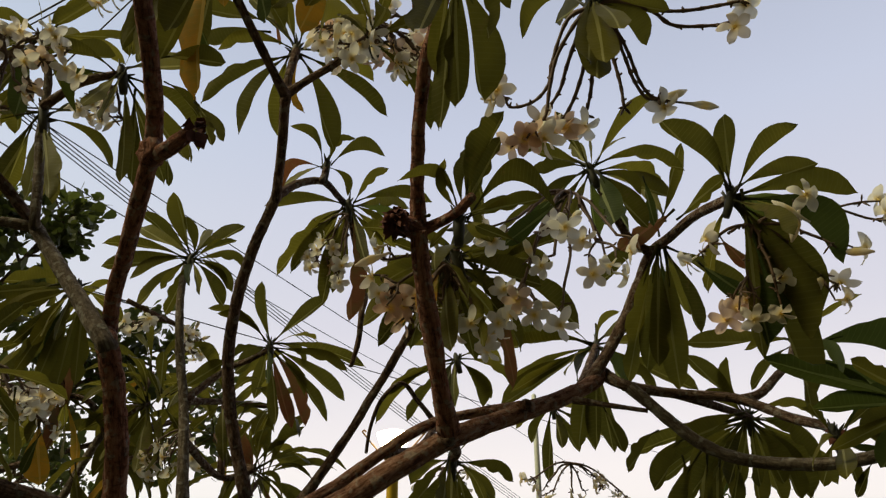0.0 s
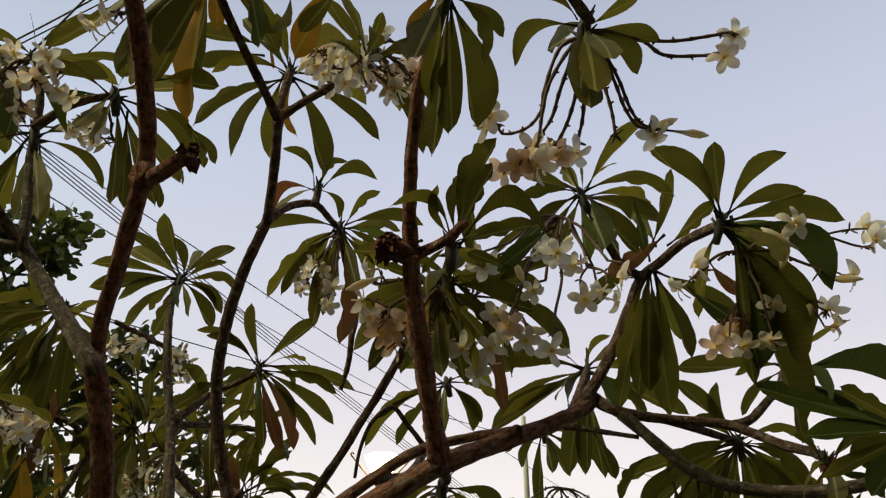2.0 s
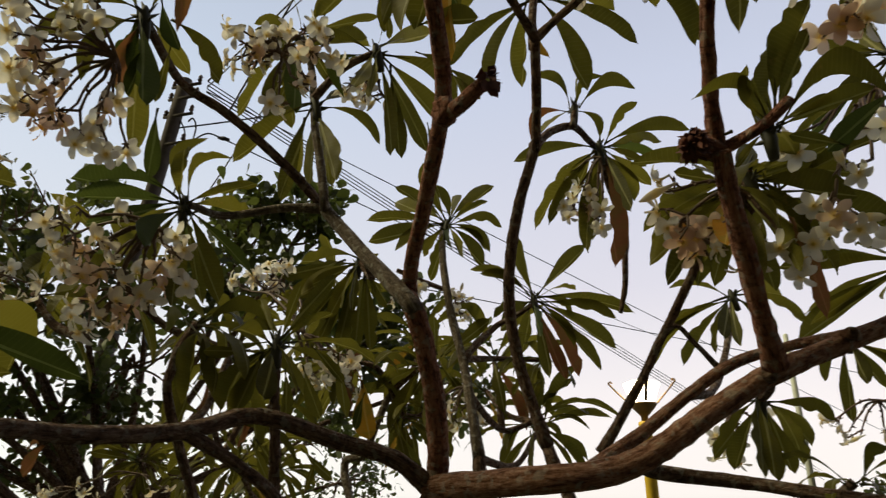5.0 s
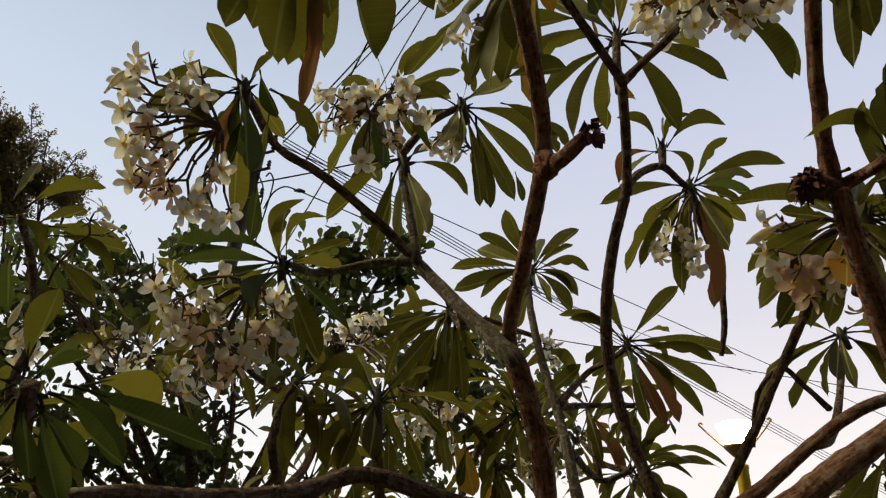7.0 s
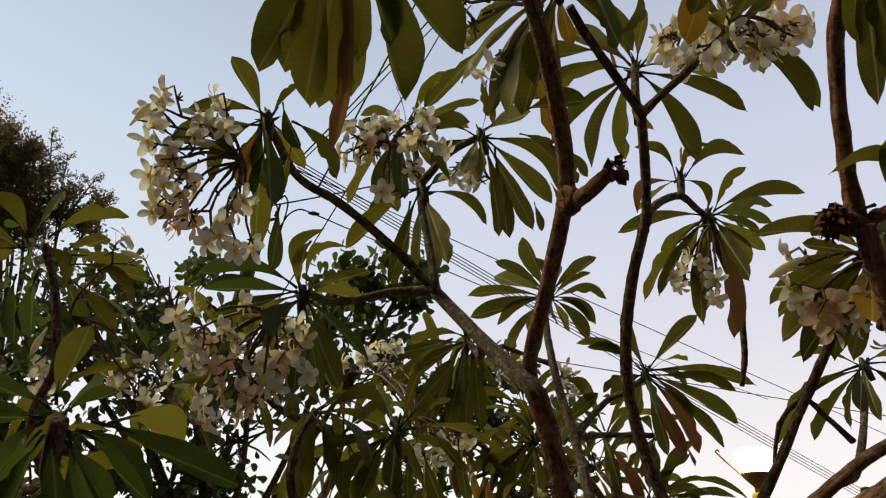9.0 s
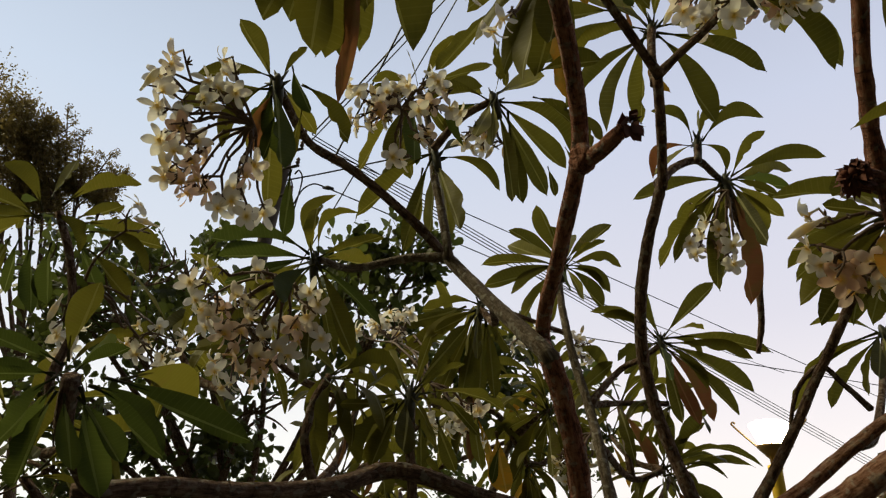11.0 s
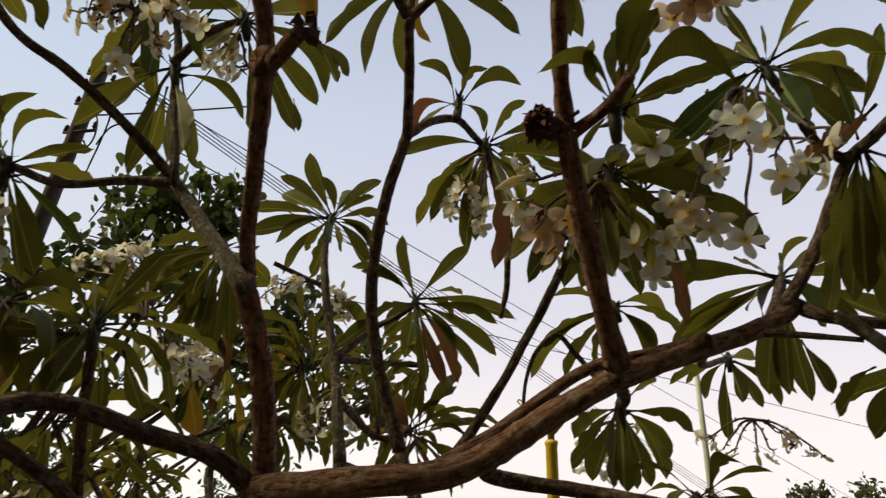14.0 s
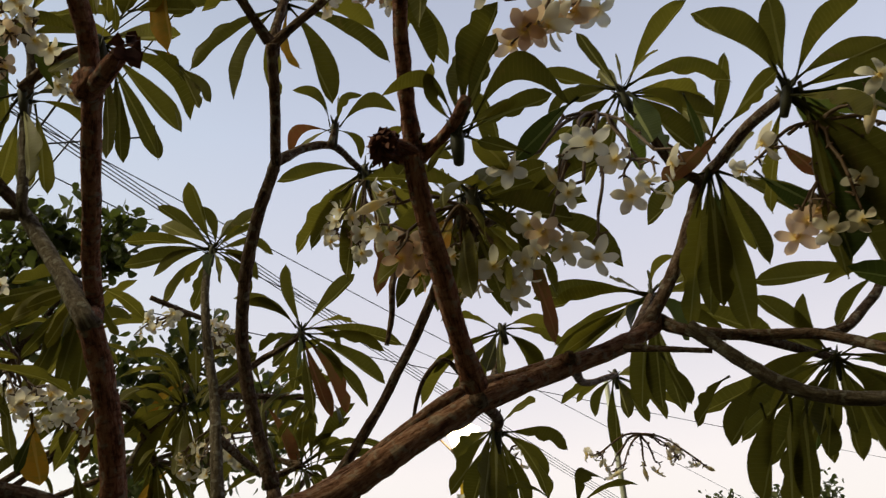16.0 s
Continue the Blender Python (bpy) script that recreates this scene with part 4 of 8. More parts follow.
foliage(left_up, (-0.909, 1.261, 2.712), [(0.105, -0.039, 0.097, -0.009, -0.004, 0.008, 12, 1.32)], leaf_green, (-0.46, 0.63, 0.55))
foliage(left_tip, (-1.013, 0.852, 2.476), [(-0.038, -0.091, 0.105, 0.004, 0.001, 0.003, 11, 1.32), (-0.135, -0.086, 0.011, 0.004, -0.004, 0.012, 18, 1.15), (-0.122, -0.009, -0.121, -0.010, -0.011, 0.011, 6, 1.15), (0.075, -0.011, 0.055, -0.003, -0.002, 0.003, -24, 1.15), (-0.109, 0.135, -0.207, -0.003, 0.003, 0.003, -13, 1.15), (-0.189, -0.068, -0.040, -0.000, -0.003, 0.005, 15, 1.32), (-0.210, 0.155, -0.017, -0.006, -0.006, 0.016, -18, 1.15), (-0.062, 0.207, 0.020, 0.000, -0.001, 0.010, 23, 1.15)], leaf_green, (-0.54, 0.57, 0.55))
foliage(left_tip, (-1.016, 0.839, 2.498), [(-0.025, 0.082, -0.150, -0.012, -0.005, -0.001, 8, 1.32)], leaf_deep, (-0.54, 0.56, 0.55))
foliage(left_tip, (-0.991, 0.845, 2.508), [(0.041, 0.041, -0.101, -0.001, -0.002, -0.001, -19, 1.32)], leaf_deep, (-0.53, 0.57, 0.55))
foliage(left_tip, (-0.972, 0.872, 2.476), [(0.081, 0.069, -0.119, 0.008, -0.001, 0.005, 6, 1.47)], leaf_green, (-0.51, 0.59, 0.55))
foliage(left_tip, (-0.980, 0.890, 2.437), [(-0.044, 0.034, -0.105, 0.004, 0.002, -0.001, -12, 0.88)], leaf_green, (-0.51, 0.59, 0.55))
foliage(left_tip, (-1.013, 0.852, 2.476), [(0.082, -0.048, -0.245, 0.006, 0.003, 0.002, 13, 1.15), (-0.089, 0.027, -0.079, -0.004, -0.004, 0.004, -5, 1.15)], leaf_deep, (-0.54, 0.57, 0.55))
foliage(left_tip, (-1.016, 0.928, 2.335), [(-0.052, 0.054, -0.130, 0.000, 0.000, 0.000, 13, 1.32)], leaf_deep, (-0.51, 0.59, 0.55))
foliage(left_tip, (-1.013, 0.852, 2.476), [(-0.082, 0.047, -0.117, -0.007, -0.005, 0.003, -6, 1.15)], leaf_brown, (-0.54, 0.57, 0.55))
foliage(left_tip, (-1.016, 0.872, 2.437), [(-0.046, 0.017, -0.105, -0.005, -0.004, 0.002, 24, 1.15)], leaf_deep, (-0.53, 0.57, 0.55))
foliage(left_side, (-1.092, 1.121, 2.212), [(0.082, -0.054, 0.118, -0.032, -0.020, 0.013, -5, 1.15), (0.098, 0.013, 0.101, -0.015, -0.019, 0.017, 21, 1.15), (0.144, -0.185, 0.013, -0.009, -0.007, 0.010, 19, 1.32), (0.162, 0.022, 0.036, -0.001, -0.003, 0.006, 14, 1.32), (0.008, 0.087, -0.200, 0.005, 0.001, 0.001, 24, 1.15), (-0.221, 0.140, -0.116, -0.011, -0.004, 0.016, -16, 1.15), (0.013, 0.219, 0.066, 0.000, -0.004, 0.015, -7, 1.15), (0.094, 0.034, -0.216, 0.009, 0.007, 0.005, -12, 1.15), (-0.267, 0.109, -0.048, -0.007, -0.009, 0.020, -26, 1.15), (0.011, -0.005, -0.229, -0.004, 0.003, -0.000, -14, 1.15)], leaf_green, (-0.48, 0.61, 0.55))
foliage(left_side, (-1.092, 1.121, 2.212), [(-0.213, -0.107, 0.050, 0.010, -0.009, 0.023, 11, 1.32), (-0.208, -0.082, 0.011, 0.004, -0.009, 0.019, -20, 1.32), (-0.190, -0.070, -0.048, -0.000, -0.003, 0.005, -9, 1.32), (0.097, 0.130, -0.130, 0.008, 0.000, 0.007, 30, 1.15), (0.050, -0.139, -0.155, -0.012, -0.009, 0.004, 22, 1.32)], leaf_deep, (-0.48, 0.61, 0.55))
ros_x7_twig = limb("twig", near_tree, [(-1.018, 0.635, 1.686, 0.0113), (-0.943, 0.525, 1.733, 0.0106), (-0.894, 0.482, 1.787, 0.0098)], bark, rough=1.0)
foliage(ros_x7_twig, (-0.898, 0.477, 1.792), [(0.057, -0.025, 0.087, -0.003, -0.002, 0.001, -14, 1.47)], leaf_green, (-0.64, 0.45, 0.55))
foliage(ros_x7_twig, (-0.902, 0.478, 1.787), [(-0.076, 0.018, -0.073, -0.004, -0.003, 0.003, -6, 1.32)], leaf_deep, (-0.64, 0.45, 0.55))
foliage(ros_x7_twig, (-0.904, 0.482, 1.779), [(0.010, 0.025, -0.087, -0.000, -0.001, -0.000, -11, 1.47)], leaf_deep, (-0.64, 0.45, 0.55))
foliage(ros_x7_twig, (-0.880, 0.489, 1.787), [(0.078, 0.052, -0.075, 0.009, -0.001, 0.008, 24, 1.15)], leaf_deep, (-0.63, 0.46, 0.55))
foliage(ros_x7_twig, (-0.869, 0.493, 1.789), [(0.141, 0.099, -0.063, 0.005, -0.002, 0.008, -21, 0.88)], leaf_deep, (-0.62, 0.47, 0.55))
foliage(ros_x7_twig, (-0.896, 0.480, 1.788), [(-0.073, -0.066, 0.042, 0.002, -0.000, 0.003, -5, 1.32), (-0.075, -0.056, -0.004, 0.000, -0.000, 0.002, -16, 1.32), (-0.125, 0.143, 0.080, 0.005, -0.003, 0.012, -13, 1.15), (0.047, 0.032, 0.035, 0.000, -0.002, 0.002, -4, 1.32)], leaf_deep, (-0.64, 0.45, 0.55))
foliage(ros_x7_twig, (-0.889, 0.492, 1.773), [(0.020, 0.054, -0.070, 0.002, 0.001, 0.001, -17, 1.32)], leaf_deep, (-0.63, 0.46, 0.55))
foliage(ros_x7_twig, (-0.856, 0.501, 1.787), [(-0.076, 0.204, 0.013, -0.004, -0.003, 0.021, -10, 1.32)], leaf_green, (-0.62, 0.48, 0.55))
foliage(ros_x7_twig, (-0.734, 0.586, 1.666), [(-0.043, -0.001, -0.038, -0.002, -0.002, 0.002, 12, 1.47)], leaf_brown, (-0.57, 0.53, 0.55))
foliage(ros_x7_twig, (-0.736, 0.586, 1.663), [(-0.012, -0.026, -0.014, 0.001, -0.002, 0.004, 13, 1.47)], leaf_brown, (-0.57, 0.53, 0.55))
foliage(ros_x7_twig, (-0.897, 0.481, 1.787), [(-0.074, -0.014, -0.067, -0.003, -0.004, 0.004, 21, 1.32)], leaf_deep, (-0.64, 0.45, 0.55))
foliage(ros_x7_twig, (-0.892, 0.486, 1.781), [(-0.023, 0.079, -0.112, 0.004, 0.002, 0.001, 11, 1.32)], leaf_deep, (-0.64, 0.45, 0.55))
foliage(ros_x7_twig, (-0.886, 0.487, 1.786), [(0.067, 0.072, -0.078, 0.008, 0.000, 0.007, 6, 1.32)], leaf_deep, (-0.63, 0.45, 0.55))
foliage(ros_x7_twig, (-0.902, 0.477, 1.788), [(-0.087, -0.033, 0.011, 0.001, -0.002, 0.005, 10, 1.32)], leaf_deep, (-0.64, 0.44, 0.55))
foliage(ros_x7_twig, (-0.909, 0.477, 1.781), [(-0.045, 0.009, -0.108, -0.006, -0.003, 0.002, 4, 1.32)], leaf_deep, (-0.65, 0.44, 0.55))
ros_x_twig = limb("twig", left_tree, [(-1.02, 1.5, 1.2, 0.0104), (-1.538, 0.962, 1.808, 0.0100), (-1.58, 0.926, 2.062, 0.0097), (-1.628, 0.913, 2.224, 0.0094), (-1.648, 0.868, 2.334, 0.0090)], bark, rough=1.0)
foliage(ros_x_twig, (-1.679, 0.859, 2.321), [(-0.070, -0.089, 0.115, 0.019, 0.002, 0.014, 10, 1.32), (-0.140, -0.095, 0.063, 0.002, -0.001, 0.004, -6, 1.32), (-0.117, -0.077, -0.000, 0.001, -0.002, 0.004, 20, 1.32), (-0.149, -0.049, -0.047, -0.001, -0.004, 0.007, -9, 1.32)], leaf_green, (-0.67, 0.39, 0.55))
foliage(ros_x_twig, (-1.652, 0.857, 2.350), [(0.184, 0.077, 0.045, -0.000, -0.008, 0.015, 12, 1.47)], leaf_green, (-0.67, 0.40, 0.55))
foliage(ros_x_twig, (-1.624, 0.890, 2.315), [(0.124, 0.034, 0.029, -0.001, -0.002, 0.005, -19, 1.32)], leaf_green, (-0.66, 0.42, 0.55))
foliage(ros_x_twig, (-1.626, 0.895, 2.303), [(0.161, 0.127, -0.030, 0.006, -0.005, 0.013, 11, 1.47)], leaf_green, (-0.66, 0.42, 0.55))
foliage(ros_x_twig, (-1.616, 0.904, 2.296), [(0.145, 0.102, -0.095, 0.015, -0.002, 0.020, -16, 1.32)], leaf_green, (-0.66, 0.42, 0.55))
foliage(ros_x_twig, (-1.672, 0.854, 2.338), [(0.071, 0.058, -0.099, 0.015, -0.000, 0.011, -6, 1.32)], leaf_green, (-0.67, 0.39, 0.55))
foliage(ros_x_twig, (-1.660, 0.906, 2.250), [(0.045, 0.057, -0.117, 0.002, 0.000, 0.001, 8, 1.32)], leaf_deep, (-0.66, 0.41, 0.55))
foliage(ros_x_twig, (-1.620, 0.912, 2.277), [(0.000, 0.085, -0.108, 0.003, 0.002, 0.001, 14, 1.47)], leaf_deep, (-0.66, 0.42, 0.55))
foliage(ros_x_twig, (-1.604, 0.925, 2.268), [(0.086, 0.082, -0.127, 0.006, 0.000, 0.004, -14, 1.32)], leaf_green, (-0.65, 0.43, 0.55))
foliage(ros_x_twig, (-1.734, 0.848, 2.286), [(-0.055, 0.030, -0.128, -0.003, -0.002, 0.001, -21, 1.32)], leaf_deep, (-0.68, 0.38, 0.55))
foliage(ros_x_twig, (-1.684, 0.880, 2.276), [(-0.022, 0.055, -0.138, -0.003, -0.002, -0.000, -11, 1.47)], leaf_deep, (-0.67, 0.40, 0.55))
foliage(ros_x_twig, (-1.745, 0.839, 2.292), [(-0.061, 0.001, -0.123, -0.003, -0.002, 0.001, 19, 1.32)], leaf_green, (-0.68, 0.37, 0.55))
foliage(ros_x_twig, (-1.712, 0.862, 2.281), [(-0.015, 0.053, -0.168, -0.004, -0.002, -0.000, 10, 1.32)], leaf_deep, (-0.68, 0.39, 0.55))
foliage(ros_x_twig, (-1.650, 0.853, 2.360), [(-0.109, 0.094, 0.187, 0.001, -0.004, 0.003, -13, 0.88)], leaf_green, (-0.67, 0.40, 0.55))
foliage(ros_x_twig, (-1.711, 0.829, 2.346), [(-0.057, 0.022, -0.037, 0.000, 0.000, 0.000, 18, 1.32)], leaf_green, (-0.68, 0.38, 0.55))
ros_low_twig = limb("twig", left_tree, [(-1.02, 1.5, 1.2, 0.0104), (-0.879, 1.216, 1.708, 0.0099), (-0.884, 1.208, 1.809, 0.0095), (-0.872, 1.185, 1.906, 0.0090)], bark, rough=1.0)
foliage(ros_low_twig, (-0.873, 1.184, 1.907), [(-0.102, -0.083, 0.045, 0.013, -0.005, 0.021, 7, 1.32), (0.039, -0.211, -0.033, 0.001, -0.004, 0.026, 8, 1.15), (0.051, -0.014, 0.114, -0.001, -0.001, 0.000, 23, 1.15), (0.137, -0.031, 0.116, -0.000, 0.002, 0.001, -14, 1.15), (0.101, 0.033, 0.064, -0.001, -0.004, 0.004, 21, 1.32), (0.085, 0.082, -0.047, 0.007, -0.002, 0.010, 18, 1.15), (-0.089, 0.015, -0.047, -0.002, -0.002, 0.003, -26, 1.15), (0.070, -0.142, -0.131, -0.000, -0.005, 0.005, 9, 1.32), (-0.116, 0.022, -0.120, -0.002, -0.002, 0.002, -6, 1.15), (-0.116, -0.027, -0.025, -0.000, -0.003, 0.004, -23, 1.15), (0.096, 0.250, 0.008, 0.003, -0.002, 0.025, 30, 1.15), (0.123, -0.121, -0.122, 0.004, -0.000, 0.004, 23, 1.15)], leaf_green, (-0.39, 0.68, 0.55))
foliage(ros_low_twig, (-0.873, 1.184, 1.907), [(-0.125, 0.112, 0.136, 0.005, -0.002, 0.006, -18, 1.15)], leaf_green, (-0.39, 0.68, 0.55))
foliage(ros_low_twig, (-0.896, 1.178, 1.904), [(-0.080, -0.000, -0.125, -0.011, -0.006, 0.007, 5, 1.47)], leaf_green, (-0.43, 0.65, 0.55))
foliage(ros_low_twig, (-0.891, 1.181, 1.899), [(-0.079, 0.025, -0.118, -0.004, -0.002, 0.002, 13, 1.47)], leaf_green, (-0.43, 0.65, 0.55))
foliage(ros_low_twig, (-0.857, 1.203, 1.875), [(-0.026, 0.050, -0.103, -0.001, -0.000, 0.000, 21, 1.32)], leaf_green, (-0.41, 0.67, 0.55))
foliage(ros_low_twig, (-0.841, 1.208, 1.875), [(0.021, 0.072, -0.103, -0.000, 0.000, -0.000, 17, 1.32)], leaf_green, (-0.40, 0.67, 0.55))
foliage(ros_low_twig, (-0.759, 1.223, 1.906), [(-0.015, 0.075, -0.131, -0.001, -0.001, -0.000, 9, 1.28)], leaf_green)
foliage(ros_low_twig, (-0.717, 1.271, 1.824), [(-0.019, -0.008, -0.078, 0.000, 0.000, 0.000, -25, 1.28)], leaf_deep)
foliage(ros_low_twig, (-0.678, 1.304, 1.777), [(0.022, 0.041, -0.104, 0.000, 0.000, 0.000, 9, 1.47)], leaf_green)
foliage(ros_low_twig, (-0.671, 1.308, 1.772), [(0.030, 0.057, -0.103, 0.000, 0.000, 0.000, 15, 1.47)], leaf_green)
foliage(ros_low_twig, (-0.941, 1.174, 1.875), [(-0.157, 0.185, -0.029, -0.001, 0.001, 0.012, 10, 1.15)], leaf_green, (-0.45, 0.64, 0.55))
foliage(ros_low_twig, (-0.821, 1.198, 1.916), [(0.065, 0.051, -0.083, 0.000, 0.000, 0.000, 22, 1.32)], leaf_green, (-0.39, 0.67, 0.55))
foliage(ros_low_twig, (-0.918, 1.174, 1.896), [(-0.076, -0.056, -0.007, 0.000, 0.000, 0.000, 9, 1.32)], leaf_green, (-0.44, 0.65, 0.55))
foliage(ros_low_twig, (-0.724, 1.258, 1.849), [(-0.007, 0.066, -0.115, 0.000, 0.000, 0.000, -12, 1.84)], leaf_yellow)
foliage(ros_low_twig, (-0.948, 1.229, 1.736), [(0.020, 0.053, -0.082, 0.000, 0.000, 0.000, 9, 1.32)], leaf_green, (-0.44, 0.65, 0.55))
foliage(ros_low_twig, (-0.937, 1.231, 1.741), [(0.038, 0.055, -0.082, 0.000, 0.000, 0.000, 20, 1.32)], leaf_green, (-0.43, 0.65, 0.55))
foliage(ros_low_twig, (-0.959, 1.227, 1.731), [(-0.032, 0.024, -0.083, 0.000, 0.000, 0.000, -9, 1.32)], leaf_green, (-0.44, 0.64, 0.55))
foliage(ros_low_twig, (-0.825, 1.281, 1.710), [(-0.015, -0.007, -0.073, 0.000, 0.000, 0.000, -16, 1.32)], leaf_green, (-0.37, 0.68, 0.55))
foliage(ros_low_twig, (-0.866, 1.263, 1.720), [(0.073, 0.033, -0.063, 0.000, 0.000, 0.000, 20, 1.32)], leaf_green, (-0.40, 0.67, 0.55))
ros_y_twig = limb("twig", near_tree, [(-0.719, 1.25, 2.094, 0.0104), (-0.865, 1.587, 2.176, 0.0097), (-0.926, 1.644, 2.244, 0.0090)], bark, rough=1.0)
foliage(ros_y_twig, (-0.927, 1.643, 2.245), [(-0.144, -0.074, -0.010, 0.002, -0.006, 0.014, 22, 1.28), (-0.173, -0.016, -0.084, -0.004, -0.006, 0.008, 31, 1.28), (-0.098, 0.022, -0.146, -0.005, -0.004, 0.003, -21, 1.28), (0.048, -0.126, -0.181, -0.005, -0.005, 0.002, -25, 1.28), (0.022, -0.142, -0.175, -0.006, -0.010, 0.008, 7, 1.28), (0.064, 0.062, -0.119, -0.009, 0.001, -0.004, -10, 1.28), (0.034, 0.032, -0.090, 0.006, 0.000, 0.003, 23, 1.28), (-0.261, 0.008, -0.112, -0.006, -0.002, 0.013, 5, 1.28), (-0.126, -0.030, -0.062, -0.001, -0.003, 0.004, 14, 1.28), (-0.254, 0.071, -0.010, -0.002, -0.005, 0.022, 8, 1.28), (0.054, 0.003, -0.003, 0.000, -0.001, 0.003, -70, 1.28), (0.005, 0.255, -0.007, 0.006, 0.000, 0.019, -15, 1.28)], leaf_green)
foliage(ros_y_twig, (-0.938, 1.645, 2.241), [(-0.209, 0.031, -0.065, 0.000, 0.000, 0.000, 19, 1.32)], leaf_green, (-0.39, 0.68, 0.55))
foliage(ros_y_twig, (-0.938, 1.647, 2.237), [(-0.190, 0.071, -0.142, 0.000, 0.000, 0.000, -21, 1.32)], leaf_green, (-0.39, 0.68, 0.55))
foliage(ros_y_twig, (-0.945, 1.650, 2.231), [(-0.140, 0.073, -0.188, 0.000, 0.000, 0.000, -7, 1.32)], leaf_green, (-0.39, 0.68, 0.55))
foliage(ros_y_twig, (-0.931, 1.650, 2.231), [(-0.109, 0.104, -0.210, 0.000, 0.000, 0.000, 6, 1.32)], leaf_green, (-0.38, 0.68, 0.55))
foliage(ros_y_twig, (-0.924, 1.650, 2.231), [(-0.055, 0.093, -0.227, 0.000, 0.000, 0.000, -10, 1.32)], leaf_green, (-0.38, 0.68, 0.55))
foliage(ros_y_twig, (-0.917, 1.650, 2.231), [(-0.006, 0.073, -0.217, 0.000, 0.000, 0.000, 6, 1.32)], leaf_green, (-0.38, 0.68, 0.55))
foliage(ros_y_twig, (-0.953, 1.644, 2.244), [(-0.237, 0.026, -0.005, 0.000, 0.000, 0.000, 5, 1.32)], leaf_green, (-0.39, 0.67, 0.55))
foliage(ros_y_twig, (-0.941, 1.648, 2.236), [(-0.158, 0.077, -0.101, 0.000, 0.000, 0.000, -15, 1.32)], leaf_deep, (-0.39, 0.68, 0.55))
foliage(ros_y_twig, (-0.935, 1.649, 2.233), [(-0.088, 0.096, -0.153, 0.000, 0.000, 0.000, 9, 1.32)], leaf_deep, (-0.38, 0.68, 0.55))
foliage(ros_y_twig, (-0.924, 1.649, 2.233), [(-0.247, 0.162, -0.210, -0.007, 0.005, 0.012, 19, 1.15)], leaf_green, (-0.38, 0.68, 0.55))
ros_z_twig = limb("twig", left_tree, [(-1.02, 1.5, 1.2, 0.0104), (-1.106, 1.21, 1.743, 0.0099), (-1.119, 1.188, 1.885, 0.0095), (-1.093, 1.212, 1.976, 0.0090)], bark, rough=1.0)
rosette(ros_z_twig, (-1.093, 1.212, 1.976), [(0.077, 0.206, 0.051), (0.175, -0.092, -0.047), (0.088, -0.121, -0.198), (0.133, -0.093, -0.177), (-0.156, 0.152, -0.134), (-0.18, 0.113, 0.021), (-0.071, 0.199, -0.025), (-0.167, 0.15, -0.052), (0.18, 0.005, -0.095), (0.098, -0.11, -0.157), (-0.068, 0.055, -0.222), (0.209, -0.104, -0.153)], leaf_green)
rosette(ros_z_twig, (-1.093, 1.212, 1.976), [(0.108, -0.095, -0.198)], leaf_brown)
foliage(slant_stem, (0.007, 1.314, 2.174), [(0.194, -0.006, -0.055, 0.003, -0.004, 0.010, -9, 1.47), (0.135, -0.009, 0.028, 0.000, -0.000, -0.000, -17, 1.28), (0.067, -0.080, -0.207, 0.011, 0.002, 0.003, 21, 1.28), (0.009, -0.085, -0.216, -0.001, -0.003, 0.001, 25, 1.28), (-0.026, 0.250, -0.088, -0.002, 0.005, 0.015, -31, 1.28), (-0.094, 0.027, -0.112, -0.010, -0.003, 0.008, -10, 1.47), (-0.146, 0.093, -0.152, -0.008, -0.004, 0.005, 30, 1.28), (-0.173, 0.040, -0.126, -0.007, -0.003, 0.008, 28, 1.28), (-0.109, -0.043, 0.022, 0.001, -0.001, 0.004, -8, 1.28), (0.156, 0.068, -0.171, 0.021, -0.007, 0.016, 22, 1.28), (-0.135, 0.190, 0.065, 0.001, -0.004, 0.014, -21, 1.28), (0.039, -0.151, -0.150, 0.006, -0.004, 0.006, 25, 1.28)], leaf_green)
foliage(slant_stem, (0.007, 1.314, 2.174), [(0.095, 0.045, -0.054, 0.003, -0.002, 0.004, -24, 1.28), (-0.059, 0.148, 0.156, 0.001, -0.005, 0.005, -15, 1.28), (0.061, 0.148, 0.156, -0.001, -0.005, 0.005, -10, 1.28), (0.240, 0.109, 0.038, -0.001, -0.005, 0.021, 29, 1.28), (0.193, 0.178, -0.058, 0.007, -0.003, 0.016, -12, 1.28), (0.142, 0.204, -0.103, 0.005, 0.003, 0.014, 15, 1.28), (-0.083, 0.224, -0.123, -0.003, 0.006, 0.013, -31, 1.28), (-0.129, 0.219, -0.085, -0.006, 0.003, 0.018, 9, 1.28), (-0.170, 0.204, -0.021, -0.003, -0.000, 0.019, -18, 1.28), (-0.051, 0.235, -0.120, 0.000, 0.005, 0.009, 31, 1.28), (0.107, 0.182, 0.084, -0.004, -0.003, 0.011, -18, 1.28), (0.064, 0.211, -0.153, 0.004, 0.005, 0.008, 5, 1.28)], leaf_green)
foliage(slant_stem, (0.007, 1.314, 2.174), [(-0.092, 0.187, 0.072, 0.003, -0.003, 0.011, 32, 1.28), (0.209, 0.138, 0.093, -0.006, -0.005, 0.020, -30, 1.28)], leaf_green)
foliage(slant_stem, (0.007, 1.314, 2.174), [(-0.046, -0.143, -0.169, -0.004, -0.004, 0.005, 15, 1.28)], leaf_yellow)
